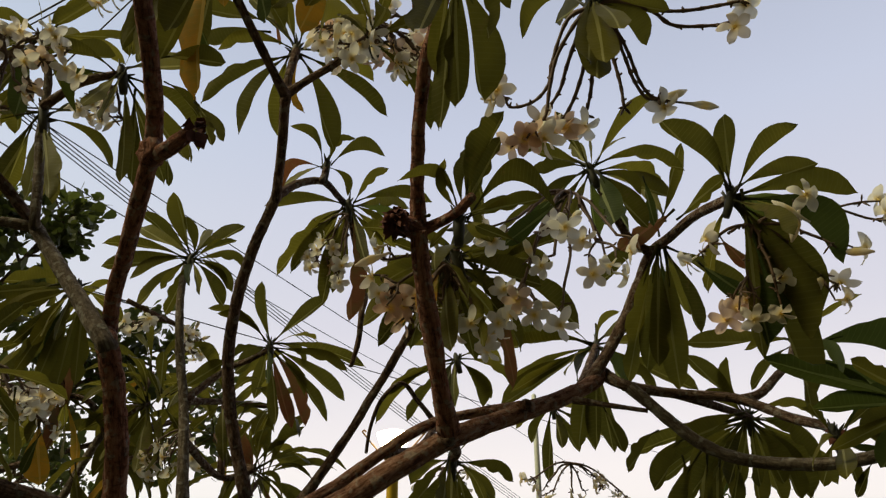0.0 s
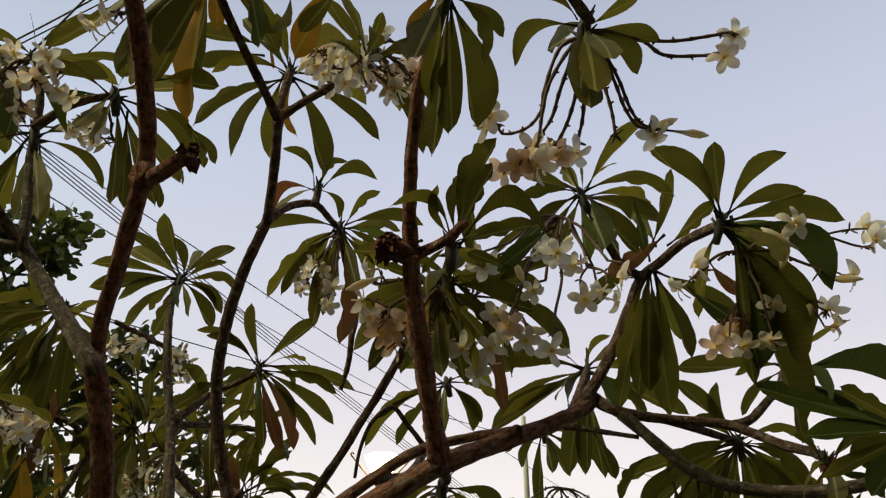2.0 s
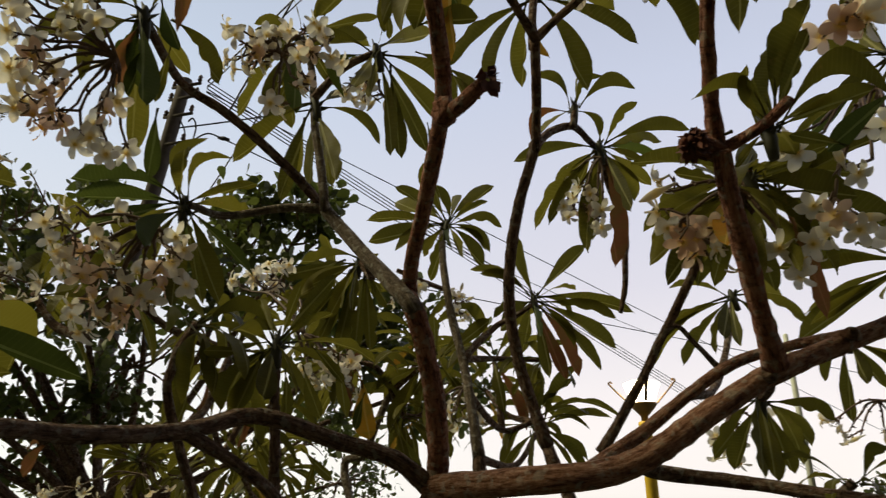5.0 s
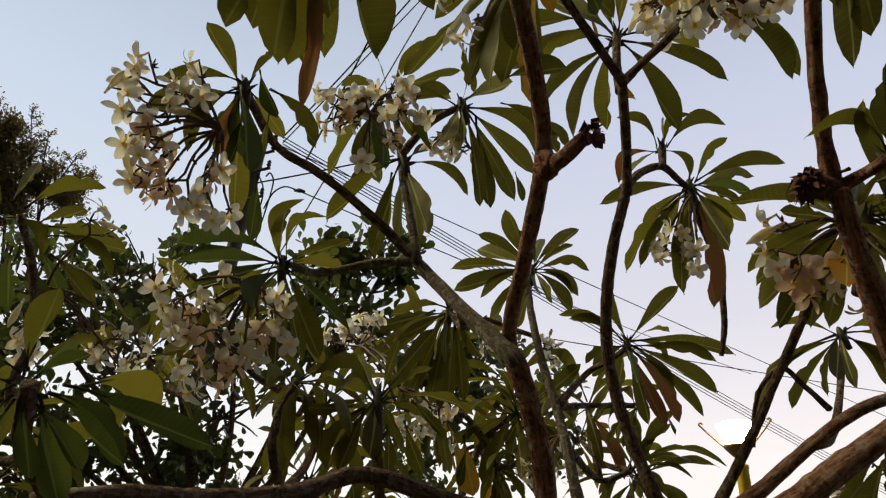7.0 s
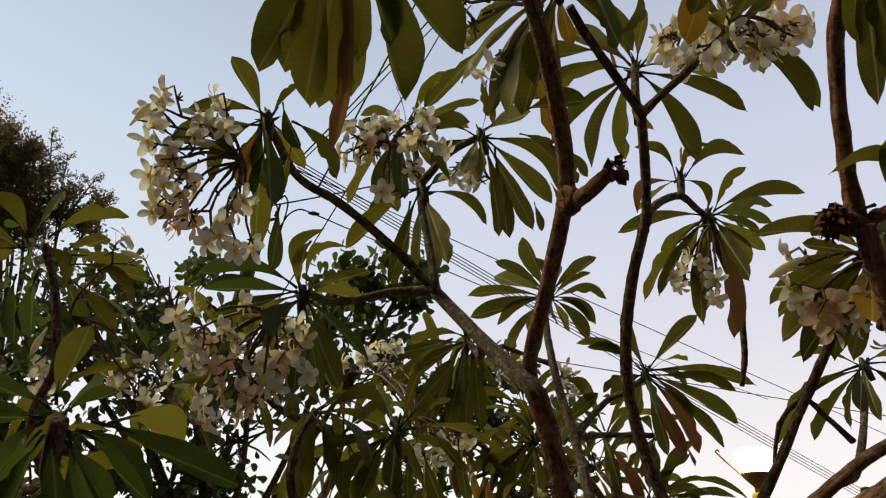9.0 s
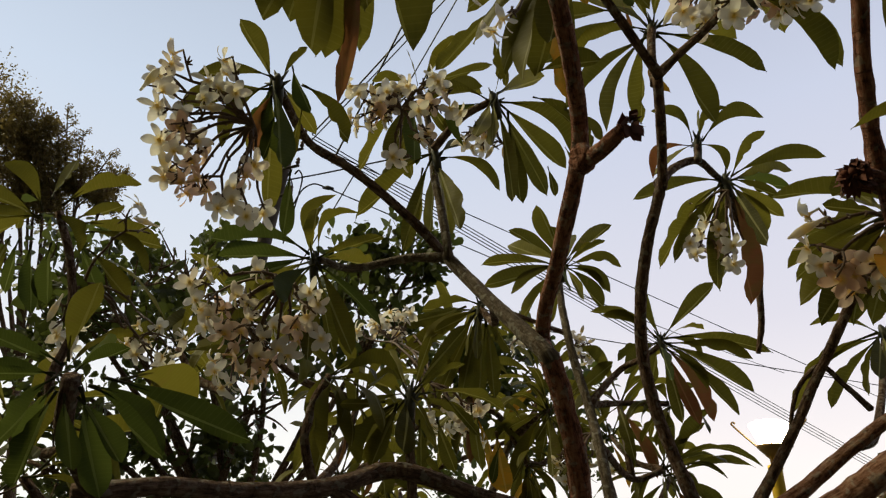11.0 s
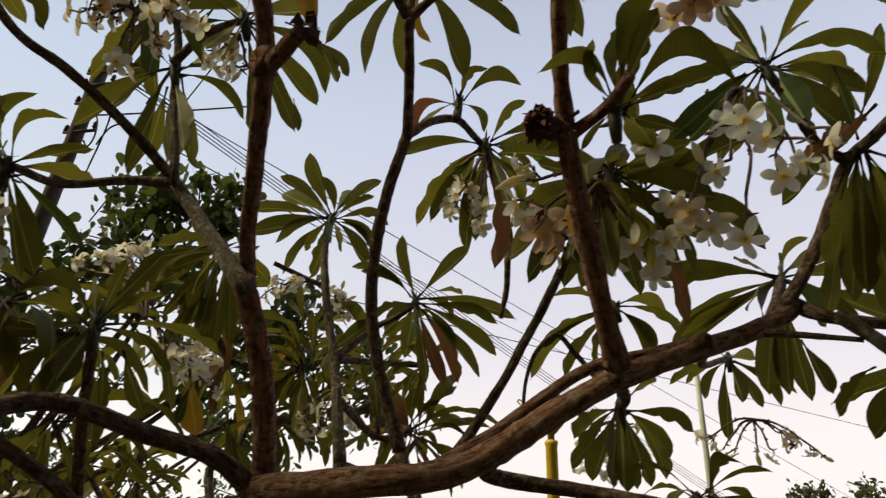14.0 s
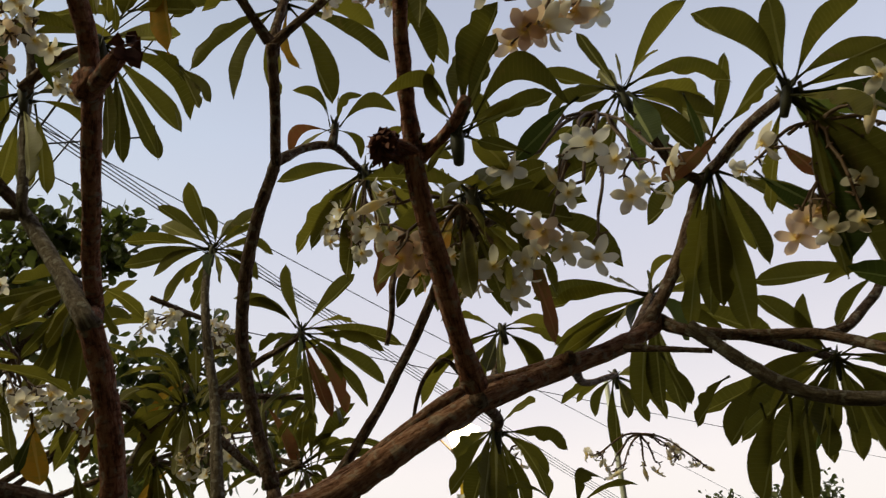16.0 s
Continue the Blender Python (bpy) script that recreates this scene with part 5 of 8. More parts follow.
foliage(centre_twig, (0.025, 0.979, 2.104), [(-0.025, -0.064, 0.067, -0.006, 0.002, -0.001, 15, 1.28), (0.026, -0.036, 0.114, -0.010, -0.001, 0.002, -30, 1.28), (0.073, -0.064, 0.156, -0.008, -0.002, 0.003, 10, 1.47), (0.070, -0.035, 0.126, -0.003, -0.002, 0.001, 12, 1.28), (0.151, -0.026, -0.001, -0.002, -0.014, 0.035, 10, 1.47), (0.086, -0.025, 0.020, 0.000, 0.001, 0.001, -29, 0.98), (0.131, -0.030, 0.017, -0.001, -0.001, 0.002, 26, 1.28), (-0.095, -0.039, 0.046, 0.011, -0.005, 0.017, -14, 1.47), (-0.047, 0.027, -0.042, -0.001, -0.000, 0.001, 16, 0.98), (0.066, 0.198, 0.048, -0.002, -0.002, 0.013, 18, 1.28)], leaf_green)
foliage(centre_twig, (0.131, 1.000, 2.059), [(-0.080, -0.010, 0.035, 0.000, 0.000, 0.000, -13, 1.28)], leaf_green)
foliage(centre_twig, (-0.013, 0.978, 2.108), [(-0.076, 0.195, 0.054, 0.001, -0.002, 0.010, 7, 1.28)], leaf_green)
foliage(centre_twig, (0.193, 0.964, 2.136), [(-0.094, 0.054, -0.062, 0.000, 0.000, 0.000, 10, 1.28)], leaf_deep)
ros_f2_twig = limb("twig", near_tree, [(0.007, 1.406, 2.068, 0.0104), (0.018, 1.328, 2.123, 0.0097), (0.027, 1.269, 2.183, 0.0090)], bark, rough=1.0)
foliage(ros_f2_twig, (0.026, 1.274, 2.172), [(-0.070, 0.244, -0.074, -0.003, 0.004, 0.015, 9, 1.28), (0.096, 0.075, -0.106, 0.007, -0.002, 0.005, -21, 1.28), (0.138, -0.025, 0.026, -0.001, -0.001, 0.003, 30, 1.28), (-0.195, 0.179, -0.017, -0.005, -0.003, 0.025, -19, 1.28), (0.021, 0.253, -0.072, 0.001, 0.003, 0.012, -11, 1.28)], leaf_green)
ros_i_twig = limb("twig", near_tree, [(0.007, 1.282, 1.812, 0.0104), (0.03, 1.542, 1.825, 0.0097), (0.023, 1.631, 1.823, 0.0090)], bark, rough=1.0)
foliage(ros_i_twig, (0.022, 1.631, 1.824), [(0.097, 0.090, -0.091, 0.011, -0.002, 0.010, 8, 1.28), (0.138, 0.039, -0.051, 0.006, -0.004, 0.012, -17, 1.28), (0.046, 0.072, -0.150, 0.004, 0.000, 0.001, 6, 1.28), (-0.009, -0.123, -0.172, 0.001, -0.004, 0.003, -19, 1.28), (-0.066, 0.080, -0.138, -0.006, -0.001, 0.002, -8, 1.28), (-0.109, 0.050, -0.115, -0.009, -0.004, 0.006, 24, 1.28), (-0.032, -0.141, -0.164, -0.003, -0.004, 0.004, -31, 1.28), (0.017, 0.043, -0.157, 0.001, 0.000, 0.000, -18, 1.28), (0.096, 0.270, -0.118, 0.006, 0.008, 0.023, 16, 1.28), (-0.100, 0.218, -0.036, -0.005, 0.001, 0.020, -10, 1.28), (0.087, 0.203, 0.086, -0.001, -0.004, 0.010, -13, 1.28)], leaf_green)
ros_m_twig = limb("twig", near_tree, [(0.524, 1.604, 2.324, 0.0104), (0.462, 1.561, 2.347, 0.0099), (0.412, 1.504, 2.400, 0.0095), (0.359, 1.443, 2.460, 0.0090)], bark, rough=1.0)
foliage(ros_m_twig, (0.355, 1.439, 2.469), [(0.161, -0.051, 0.181, -0.013, -0.005, 0.010, 23, 1.28), (0.078, -0.054, 0.056, -0.005, -0.000, 0.007, 70, 1.28), (0.238, 0.023, 0.017, -0.001, -0.012, 0.026, 12, 1.47), (-0.161, -0.006, -0.033, -0.003, -0.006, 0.017, 28, 1.28), (-0.174, -0.038, 0.047, 0.004, -0.004, 0.010, 15, 1.28), (-0.078, -0.044, 0.141, -0.001, 0.000, -0.000, -27, 1.28), (-0.009, -0.052, 0.062, -0.000, 0.000, -0.000, -70, 1.28), (-0.116, 0.006, -0.083, -0.004, -0.001, 0.005, 31, 1.28), (0.134, 0.043, -0.134, 0.010, -0.003, 0.009, 4, 1.47), (0.119, 0.028, -0.058, 0.010, -0.007, 0.016, 21, 1.28), (0.216, 0.186, 0.025, 0.011, -0.018, 0.034, 19, 1.28), (-0.011, 0.141, 0.173, 0.003, -0.004, 0.004, -9, 1.28)], leaf_green)
foliage(ros_m_twig, (0.355, 1.439, 2.469), [(-0.030, 0.230, -0.071, -0.002, 0.005, 0.016, 28, 1.28), (0.243, 0.150, 0.005, 0.001, -0.002, 0.019, -11, 1.28), (-0.080, 0.204, -0.099, -0.002, 0.004, 0.009, 30, 1.28), (-0.087, 0.166, 0.118, 0.003, -0.007, 0.011, -13, 1.28)], leaf_green)
foliage(ros_m_twig, (0.355, 1.439, 2.469), [(0.011, -0.123, -0.211, 0.004, -0.006, 0.004, -4, 1.84), (-0.139, 0.184, -0.052, 0.001, 0.004, 0.010, 5, 1.28), (0.063, 0.238, -0.067, 0.003, 0.003, 0.014, -29, 1.28)], leaf_deep)
foliage(ros_m_twig, (0.470, 1.439, 2.469), [(0.039, 0.052, -0.126, 0.000, 0.000, 0.000, 27, 1.28)], leaf_deep)
foliage(bend_limb, (0.584, 1.236, 2.287), [(-0.150, -0.079, 0.128, 0.012, -0.005, 0.012, -22, 1.47), (-0.022, -0.082, 0.139, 0.001, 0.000, 0.000, 7, 1.47), (0.127, -0.077, 0.116, -0.011, -0.003, 0.009, 13, 1.28), (0.182, -0.018, 0.064, -0.006, -0.008, 0.015, -26, 1.28), (0.267, 0.015, 0.005, 0.000, -0.011, 0.021, -5, 1.47), (0.128, 0.066, -0.289, 0.035, -0.000, 0.015, -4, 1.47), (0.174, 0.076, -0.219, 0.028, -0.007, 0.019, 14, 1.28), (0.023, -0.145, -0.165, 0.013, -0.009, 0.010, -9, 1.28), (0.004, 0.215, -0.132, -0.004, 0.007, 0.011, -13, 1.28), (0.137, 0.110, -0.384, 0.032, 0.001, 0.012, -22, 1.28), (0.268, 0.122, -0.037, 0.007, -0.008, 0.025, 31, 1.28)], leaf_green)
foliage(bend_limb, (0.469, 1.258, 2.240), [(0.102, -0.043, 0.077, 0.000, 0.000, 0.000, 20, 1.47)], leaf_green)
foliage(bend_limb, (0.511, 1.289, 2.172), [(0.113, 0.020, -0.088, 0.000, 0.000, 0.000, -17, 1.47)], leaf_deep)
foliage(bend_limb, (0.549, 1.268, 2.217), [(0.078, 0.032, -0.071, 0.000, 0.000, 0.000, 15, 1.47)], leaf_brown)
foliage(bend_limb, (0.615, 1.229, 2.303), [(0.009, 0.089, -0.340, 0.002, 0.004, 0.001, -18, 0.98)], leaf_green)
foliage(bend_limb, (0.584, 1.236, 2.287), [(0.052, 0.070, -0.296, 0.024, 0.000, 0.004, -13, 1.84), (0.192, 0.005, -0.154, 0.022, -0.006, 0.028, 4, 1.84), (0.249, 0.194, 0.055, -0.005, 0.003, 0.016, 13, 1.28), (0.158, 0.216, 0.008, 0.005, -0.005, 0.024, 20, 1.28)], leaf_deep)
foliage(bend_limb, (0.540, 1.557, 2.330), [(0.076, 0.037, -0.224, 0.014, -0.001, 0.005, -31, 1.28), (0.028, 0.092, -0.345, 0.005, 0.003, 0.001, -9, 1.47), (-0.026, 0.069, -0.296, -0.001, 0.004, 0.001, -17, 1.47), (-0.041, 0.112, -0.298, -0.007, -0.001, 0.001, 23, 1.28), (-0.091, 0.119, -0.325, -0.010, -0.001, 0.002, -18, 1.47), (-0.116, 0.200, -0.025, -0.004, 0.000, 0.017, 11, 1.28), (0.230, 0.070, -0.123, 0.006, -0.004, 0.009, -18, 1.47), (0.126, 0.224, -0.114, 0.011, 0.003, 0.018, -27, 1.28), (0.022, 0.236, -0.110, 0.001, 0.007, 0.015, 32, 1.28)], leaf_green)
foliage(bend_limb, (0.571, 1.518, 2.417), [(-0.140, 0.035, -0.115, 0.000, 0.000, 0.000, 13, 1.84)], leaf_brown)
foliage(bend_limb, (0.526, 1.540, 2.368), [(0.070, -0.071, 0.195, 0.010, 0.001, -0.003, 17, 1.28)], leaf_green)
foliage(bend_limb, (0.554, 1.540, 2.368), [(-0.014, 0.126, 0.206, 0.001, -0.005, 0.003, -23, 1.28)], leaf_green)
foliage(bend_limb, (0.533, 1.552, 2.343), [(0.054, 0.122, 0.214, -0.002, -0.005, 0.004, 20, 1.28)], leaf_deep)
foliage(bend_limb, (0.568, 1.552, 2.343), [(0.136, 0.154, 0.143, -0.004, -0.004, 0.008, 24, 1.28)], leaf_green)
foliage(bend_limb, (0.540, 1.557, 2.330), [(0.017, 0.088, -0.220, 0.003, -0.001, -0.000, -21, 1.28)], leaf_deep)
foliage(bend_limb, (0.470, 1.552, 2.343), [(-0.008, 0.135, 0.186, 0.000, -0.005, 0.004, -22, 1.28)], leaf_deep)
ros_o_twig = limb("twig", near_tree, [(0.694, 1.601, 1.950, 0.0112), (0.742, 1.613, 1.969, 0.0106), (0.800, 1.658, 2.012, 0.0101), (0.880, 1.726, 2.076, 0.0095), (0.941, 1.790, 2.146, 0.0090)], bark, rough=1.0)
foliage(ros_o_twig, (0.939, 1.786, 2.144), [(0.360, 0.001, -0.067, 0.004, -0.011, 0.024, -9, 1.84), (0.017, -0.145, -0.139, 0.019, -0.012, 0.014, 4, 1.84), (0.185, 0.037, -0.134, -0.000, -0.000, -0.000, 4, 1.84), (0.299, 0.042, -0.162, 0.000, -0.001, 0.000, -9, 1.84)], leaf_deep)
foliage(ros_o_twig, (0.939, 1.786, 2.144), [(-0.293, 0.001, 0.000, -0.000, -0.008, 0.018, 27, 1.28), (-0.130, 0.025, -0.121, -0.005, -0.001, 0.006, -8, 1.28), (-0.026, -0.057, -0.211, 0.005, -0.003, 0.000, -15, 1.28), (0.170, -0.064, 0.117, -0.005, -0.003, 0.006, 18, 1.28), (-0.145, -0.013, -0.023, -0.001, -0.004, 0.010, -12, 1.28)], leaf_green)
foliage(right_limb, (0.767, 1.387, 1.837), [(0.104, 0.030, -0.019, 0.004, -0.007, 0.013, 15, 1.15), (0.074, -0.014, 0.050, -0.003, -0.002, 0.003, -24, 1.15), (-0.060, -0.017, 0.049, 0.003, -0.002, 0.004, 30, 1.15), (0.150, 0.017, 0.012, -0.000, -0.004, 0.009, -20, 1.15), (-0.148, -0.180, -0.088, -0.005, -0.001, 0.010, 20, 1.15), (-0.091, -0.172, -0.105, -0.001, -0.003, 0.006, -17, 1.15)], leaf_green, (0.38, 0.68, 0.55))
foliage(right_limb, (0.768, 1.388, 1.835), [(0.133, -0.023, 0.068, -0.014, -0.012, 0.024, 21, 1.32), (0.183, 0.031, -0.008, 0.002, -0.008, 0.015, 11, 1.32), (0.103, 0.010, -0.069, 0.005, -0.003, 0.007, -6, 1.32)], leaf_deep, (0.38, 0.68, 0.55))
foliage(right_limb, (0.768, 1.388, 1.835), [(0.051, 0.047, -0.091, 0.004, -0.001, 0.002, -16, 1.32), (-0.017, 0.056, -0.090, -0.001, 0.000, 0.000, 12, 1.32), (-0.059, -0.041, 0.055, 0.002, -0.001, 0.002, 31, 1.15)], leaf_green, (0.38, 0.68, 0.55))
foliage(right_limb, (0.855, 1.407, 1.794), [(-0.046, 0.030, -0.070, 0.000, 0.000, 0.000, -20, 1.32)], leaf_green, (0.41, 0.67, 0.55))
ros_p_twig = limb("twig", near_tree, [(0.548, 1.613, 1.967, 0.0104), (0.815, 1.868, 1.964, 0.0090)], bark, rough=1.0)
foliage(ros_p_twig, (0.815, 1.868, 1.964), [(-0.233, 0.084, -0.155, -0.008, -0.005, 0.010, 16, 1.47), (-0.173, 0.108, -0.214, -0.014, -0.004, 0.009, -15, 1.47), (-0.110, 0.074, -0.217, -0.011, -0.003, 0.005, 15, 1.47), (-0.056, 0.038, -0.226, -0.006, 0.001, 0.002, -14, 1.47), (0.006, 0.038, -0.226, 0.004, 0.001, 0.000, -17, 1.47), (0.100, 0.112, -0.214, 0.013, -0.002, 0.005, -5, 1.47), (0.168, 0.106, -0.200, 0.020, -0.006, 0.014, 16, 1.47), (-0.314, 0.067, -0.090, -0.007, -0.009, 0.018, -21, 1.47), (-0.165, -0.058, 0.154, 0.005, -0.003, 0.004, 6, 1.47), (-0.052, -0.052, 0.149, -0.012, 0.001, -0.004, 17, 1.28), (-0.125, -0.041, 0.060, 0.003, -0.001, 0.005, 13, 1.47), (0.186, 0.017, 0.021, -0.001, -0.008, 0.017, 11, 1.47)], leaf_green)
foliage(ros_p_twig, (0.815, 1.868, 1.964), [(-0.054, 0.217, 0.006, -0.001, -0.001, 0.020, -30, 1.28), (-0.119, -0.093, -0.184, -0.009, -0.000, 0.006, 31, 1.28), (-0.121, 0.146, -0.175, -0.011, 0.004, 0.011, -12, 1.47), (0.132, 0.226, -0.167, 0.007, 0.007, 0.014, -10, 1.47), (0.175, 0.044, -0.156, 0.007, -0.003, 0.007, 12, 1.47), (0.267, 0.140, -0.161, 0.009, 0.001, 0.015, 7, 1.47), (-0.142, 0.179, -0.064, -0.004, 0.002, 0.015, -24, 1.28)], leaf_green)
foliage(ros_p_twig, (0.815, 1.868, 1.964), [(-0.023, 0.206, -0.184, -0.003, 0.007, 0.008, -20, 1.47), (0.126, 0.011, -0.031, 0.002, -0.004, 0.008, 30, 1.28)], leaf_deep)
foliage(ros_p_twig, (0.556, 1.564, 1.865), [(-0.102, 0.013, -0.115, -0.009, -0.005, 0.008, 14, 1.47)], leaf_green)
foliage(ros_p_twig, (0.575, 1.574, 1.848), [(-0.065, 0.078, -0.197, -0.010, -0.002, 0.002, -14, 1.47)], leaf_green)
foliage(ros_p_twig, (0.579, 1.578, 1.840), [(-0.009, 0.102, -0.210, 0.002, 0.000, 0.000, 14, 1.47)], leaf_green)
foliage(ros_p_twig, (0.609, 1.587, 1.830), [(-0.007, 0.066, -0.187, 0.002, 0.000, -0.000, 9, 1.47)], leaf_green)
foliage(ros_p_twig, (0.485, 1.546, 1.881), [(-0.092, 0.003, -0.095, -0.004, -0.001, 0.004, 12, 1.47)], leaf_green)
foliage(ros_p_twig, (0.665, 1.600, 1.819), [(-0.010, 0.063, -0.093, 0.002, 0.000, 0.000, 13, 1.47)], leaf_green)
foliage(ros_p_twig, (0.517, 1.572, 1.832), [(0.019, 0.069, -0.119, 0.002, 0.000, 0.000, -21, 1.47)], leaf_green)
foliage(ros_p_twig, (0.345, 1.507, 1.923), [(0.041, 0.026, -0.102, 0.004, 0.000, 0.002, -10, 1.47)], leaf_green)
foliage(ros_p_twig, (0.682, 1.564, 1.906), [(-0.175, 0.007, -0.062, -0.003, -0.005, 0.009, 19, 1.47), (-0.127, 0.056, -0.098, -0.005, -0.002, 0.005, -18, 1.47), (-0.077, 0.069, -0.132, -0.005, -0.001, 0.002, -22, 1.28), (-0.016, 0.085, -0.142, -0.000, -0.000, -0.000, 8, 1.28), (0.039, 0.093, -0.141, 0.002, -0.000, 0.000, -13, 1.28), (0.076, 0.054, -0.139, 0.006, -0.002, 0.003, 11, 1.47), (0.135, 0.081, -0.118, 0.006, -0.002, 0.005, -5, 1.47), (0.153, 0.019, -0.102, 0.007, -0.005, 0.010, -21, 1.47), (-0.149, 0.176, -0.096, -0.008, 0.003, 0.018, 6, 1.47), (0.191, 0.177, -0.158, 0.019, -0.000, 0.023, 5, 1.47)], leaf_green)
foliage(ros_p_twig, (0.735, 1.584, 1.865), [(0.062, 0.058, -0.130, 0.009, -0.002, 0.003, 16, 1.47)], leaf_green)
ros_s_twig = limb("twig", near_tree, [(0.014, 0.783, 2.445, 0.0104), (0.1, 0.752, 2.505, 0.0099), (0.193, 0.802, 2.49, 0.0095), (0.252, 0.847, 2.44, 0.0090)], bark, rough=1.0)
foliage(ros_s_twig, (0.242, 0.849, 2.436), [(-0.116, 0.023, -0.064, -0.012, -0.007, 0.018, -9, 1.28), (-0.037, -0.107, -0.247, -0.003, -0.001, 0.001, -12, 1.47), (-0.049, -0.115, -0.229, -0.010, -0.002, 0.003, -17, 1.28), (0.080, 0.021, -0.084, 0.008, -0.003, 0.007, -7, 1.47), (0.115, -0.009, -0.039, 0.002, -0.002, 0.008, 12, 1.28), (-0.027, 0.172, 0.105, -0.002, -0.008, 0.012, 28, 1.28), (-0.006, -0.134, -0.187, 0.004, -0.005, 0.004, -27, 1.28), (0.091, -0.022, 0.045, -0.000, -0.000, 0.001, 21, 1.28), (-0.093, -0.032, 0.034, 0.004, -0.003, 0.008, 24, 1.28), (-0.028, -0.116, -0.228, 0.007, -0.004, 0.001, -11, 1.28)], leaf_green)
ros_w_twig = limb("twig", near_tree, [(-0.369, 0.532, 2.309, 0.0104), (-0.441, 0.446, 2.325, 0.0097), (-0.492, 0.355, 2.219, 0.0090)], bark, rough=1.0)
foliage(ros_w_twig, (-0.492, 0.355, 2.219), [(-0.083, 0.010, -0.156, -0.008, -0.004, 0.004, 16, 1.32), (-0.077, 0.037, -0.138, -0.004, -0.003, 0.002, 15, 1.32), (-0.050, 0.044, -0.185, -0.006, -0.002, 0.001, 6, 1.32), (-0.054, 0.062, -0.172, 0.005, 0.003, -0.000, 11, 1.32), (-0.047, 0.085, -0.159, 0.002, 0.001, -0.000, 16, 1.32), (0.012, 0.119, -0.147, 0.016, 0.004, 0.004, 21, 1.32), (0.083, 0.104, -0.126, 0.010, 0.001, 0.008, 12, 1.32), (-0.015, 0.081, -0.114, 0.002, -0.000, -0.000, 14, 1.15), (-0.056, 0.008, -0.034, -0.001, -0.001, 0.001, 24, 1.15), (0.079, 0.068, -0.037, 0.002, -0.001, 0.003, -9, 1.15), (-0.106, 0.192, -0.045, -0.001, 0.003, 0.013, 26, 1.15)], leaf_green, (-0.49, 0.61, 0.55))
foliage(ros_w_twig, (-0.492, 0.355, 2.219), [(0.019, 0.085, -0.103, 0.008, 0.001, 0.002, -5, 1.15)], leaf_deep, (-0.49, 0.61, 0.55))
foliage(ros_w_twig, (-0.492, 0.355, 2.219), [(-0.047, 0.091, -0.209, 0.014, 0.007, -0.000, -20, 0.55)], leaf_brown, (-0.49, 0.61, 0.55))
ros_rr_twig = limb("twig", near_tree, [(0.08, 1.513, 1.599, 0.0104), (0.141, 1.505, 1.65, 0.0090)], bark, rough=1.0)
rosette(ros_rr_twig, (0.141, 1.505, 1.65), [(-0.123, 0.095, 0.04), (0.056, -0.151, 0.031), (-0.06, -0.119, -0.041), (0.019, -0.138, -0.052), (0.102, 0.12, -0.007), (-0.111, -0.08, -0.026), (0.127, 0.018, 0.036), (0.117, -0.019, -0.059), (-0.089, -0.059, -0.134), (0.041, -0.166, -0.08)], leaf_green)
ros_q2_twig = limb("twig", near_tree, [(0.911, 1.344, 1.807, 0.0104), (0.855, 1.198, 1.865, 0.0090)], bark, rough=1.0)
foliage(ros_q2_twig, (0.836, 1.200, 1.861), [(-0.183, 0.036, -0.008, -0.002, -0.007, 0.011, -7, 1.47), (-0.281, -0.022, 0.067, 0.000, -0.001, 0.001, -14, 1.15), (-0.076, 0.052, -0.106, -0.003, -0.001, 0.002, 6, 1.47)], leaf_deep, (0.45, 0.64, 0.55))
foliage(ros_q2_twig, (0.836, 1.200, 1.861), [(-0.156, 0.056, -0.077, -0.002, -0.001, 0.003, -9, 1.15), (-0.152, -0.055, 0.055, 0.002, -0.002, 0.005, 13, 1.15), (-0.108, 0.035, -0.042, -0.002, -0.002, 0.005, 17, 1.15)], leaf_green, (0.45, 0.64, 0.55))
# leaf rosettes of the far tree
foliage(far_stem, (-0.798, 2.014, 2.485), [(-0.049, -0.093, 0.194, -0.014, 0.002, -0.003, 13, 1.47), (-0.019, -0.054, 0.127, 0.011, -0.001, 0.001, 19, 1.28), (0.176, -0.064, 0.088, -0.009, -0.005, 0.014, -30, 1.28), (0.148, -0.035, 0.049, -0.004, -0.004, 0.010, 29, 1.28), (0.174, 0.043, -0.021, 0.006, -0.012, 0.024, -9, 1.28), (0.118, 0.038, -0.085, 0.013, -0.007, 0.016, 27, 1.28), (0.136, 0.032, -0.097, 0.014, -0.007, 0.018, -19, 1.28), (0.104, 0.060, -0.134, 0.013, -0.004, 0.008, -18, 1.47), (0.095, -0.140, -0.175, 0.007, -0.001, 0.004, -12, 1.28), (-0.086, 0.013, -0.095, -0.009, -0.001, 0.008, -26, 1.28), (-0.095, 0.095, -0.152, -0.006, -0.002, 0.002, -7, 1.28), (-0.190, 0.081, -0.138, -0.011, -0.007, 0.011, 25, 1.28)], leaf_green)
foliage(far_stem, (-0.798, 2.014, 2.485), [(-0.198, 0.027, -0.051, -0.004, -0.006, 0.014, 23, 1.28), (-0.168, -0.050, 0.147, 0.008, -0.004, 0.007, -17, 1.28), (-0.292, -0.005, 0.057, 0.005, -0.011, 0.024, -25, 1.28), (-0.292, 0.019, -0.012, -0.001, -0.008, 0.016, 8, 1.28), (-0.232, 0.099, 0.165, 0.004, -0.006, 0.009, 20, 1.28), (-0.010, 0.138, 0.178, 0.007, -0.010, 0.008, 7, 1.28)], leaf_green)
foliage(far_stem, (-0.798, 2.014, 2.485), [(0.064, -0.151, -0.151, -0.007, -0.008, 0.005, 17, 1.47)], leaf_deep)
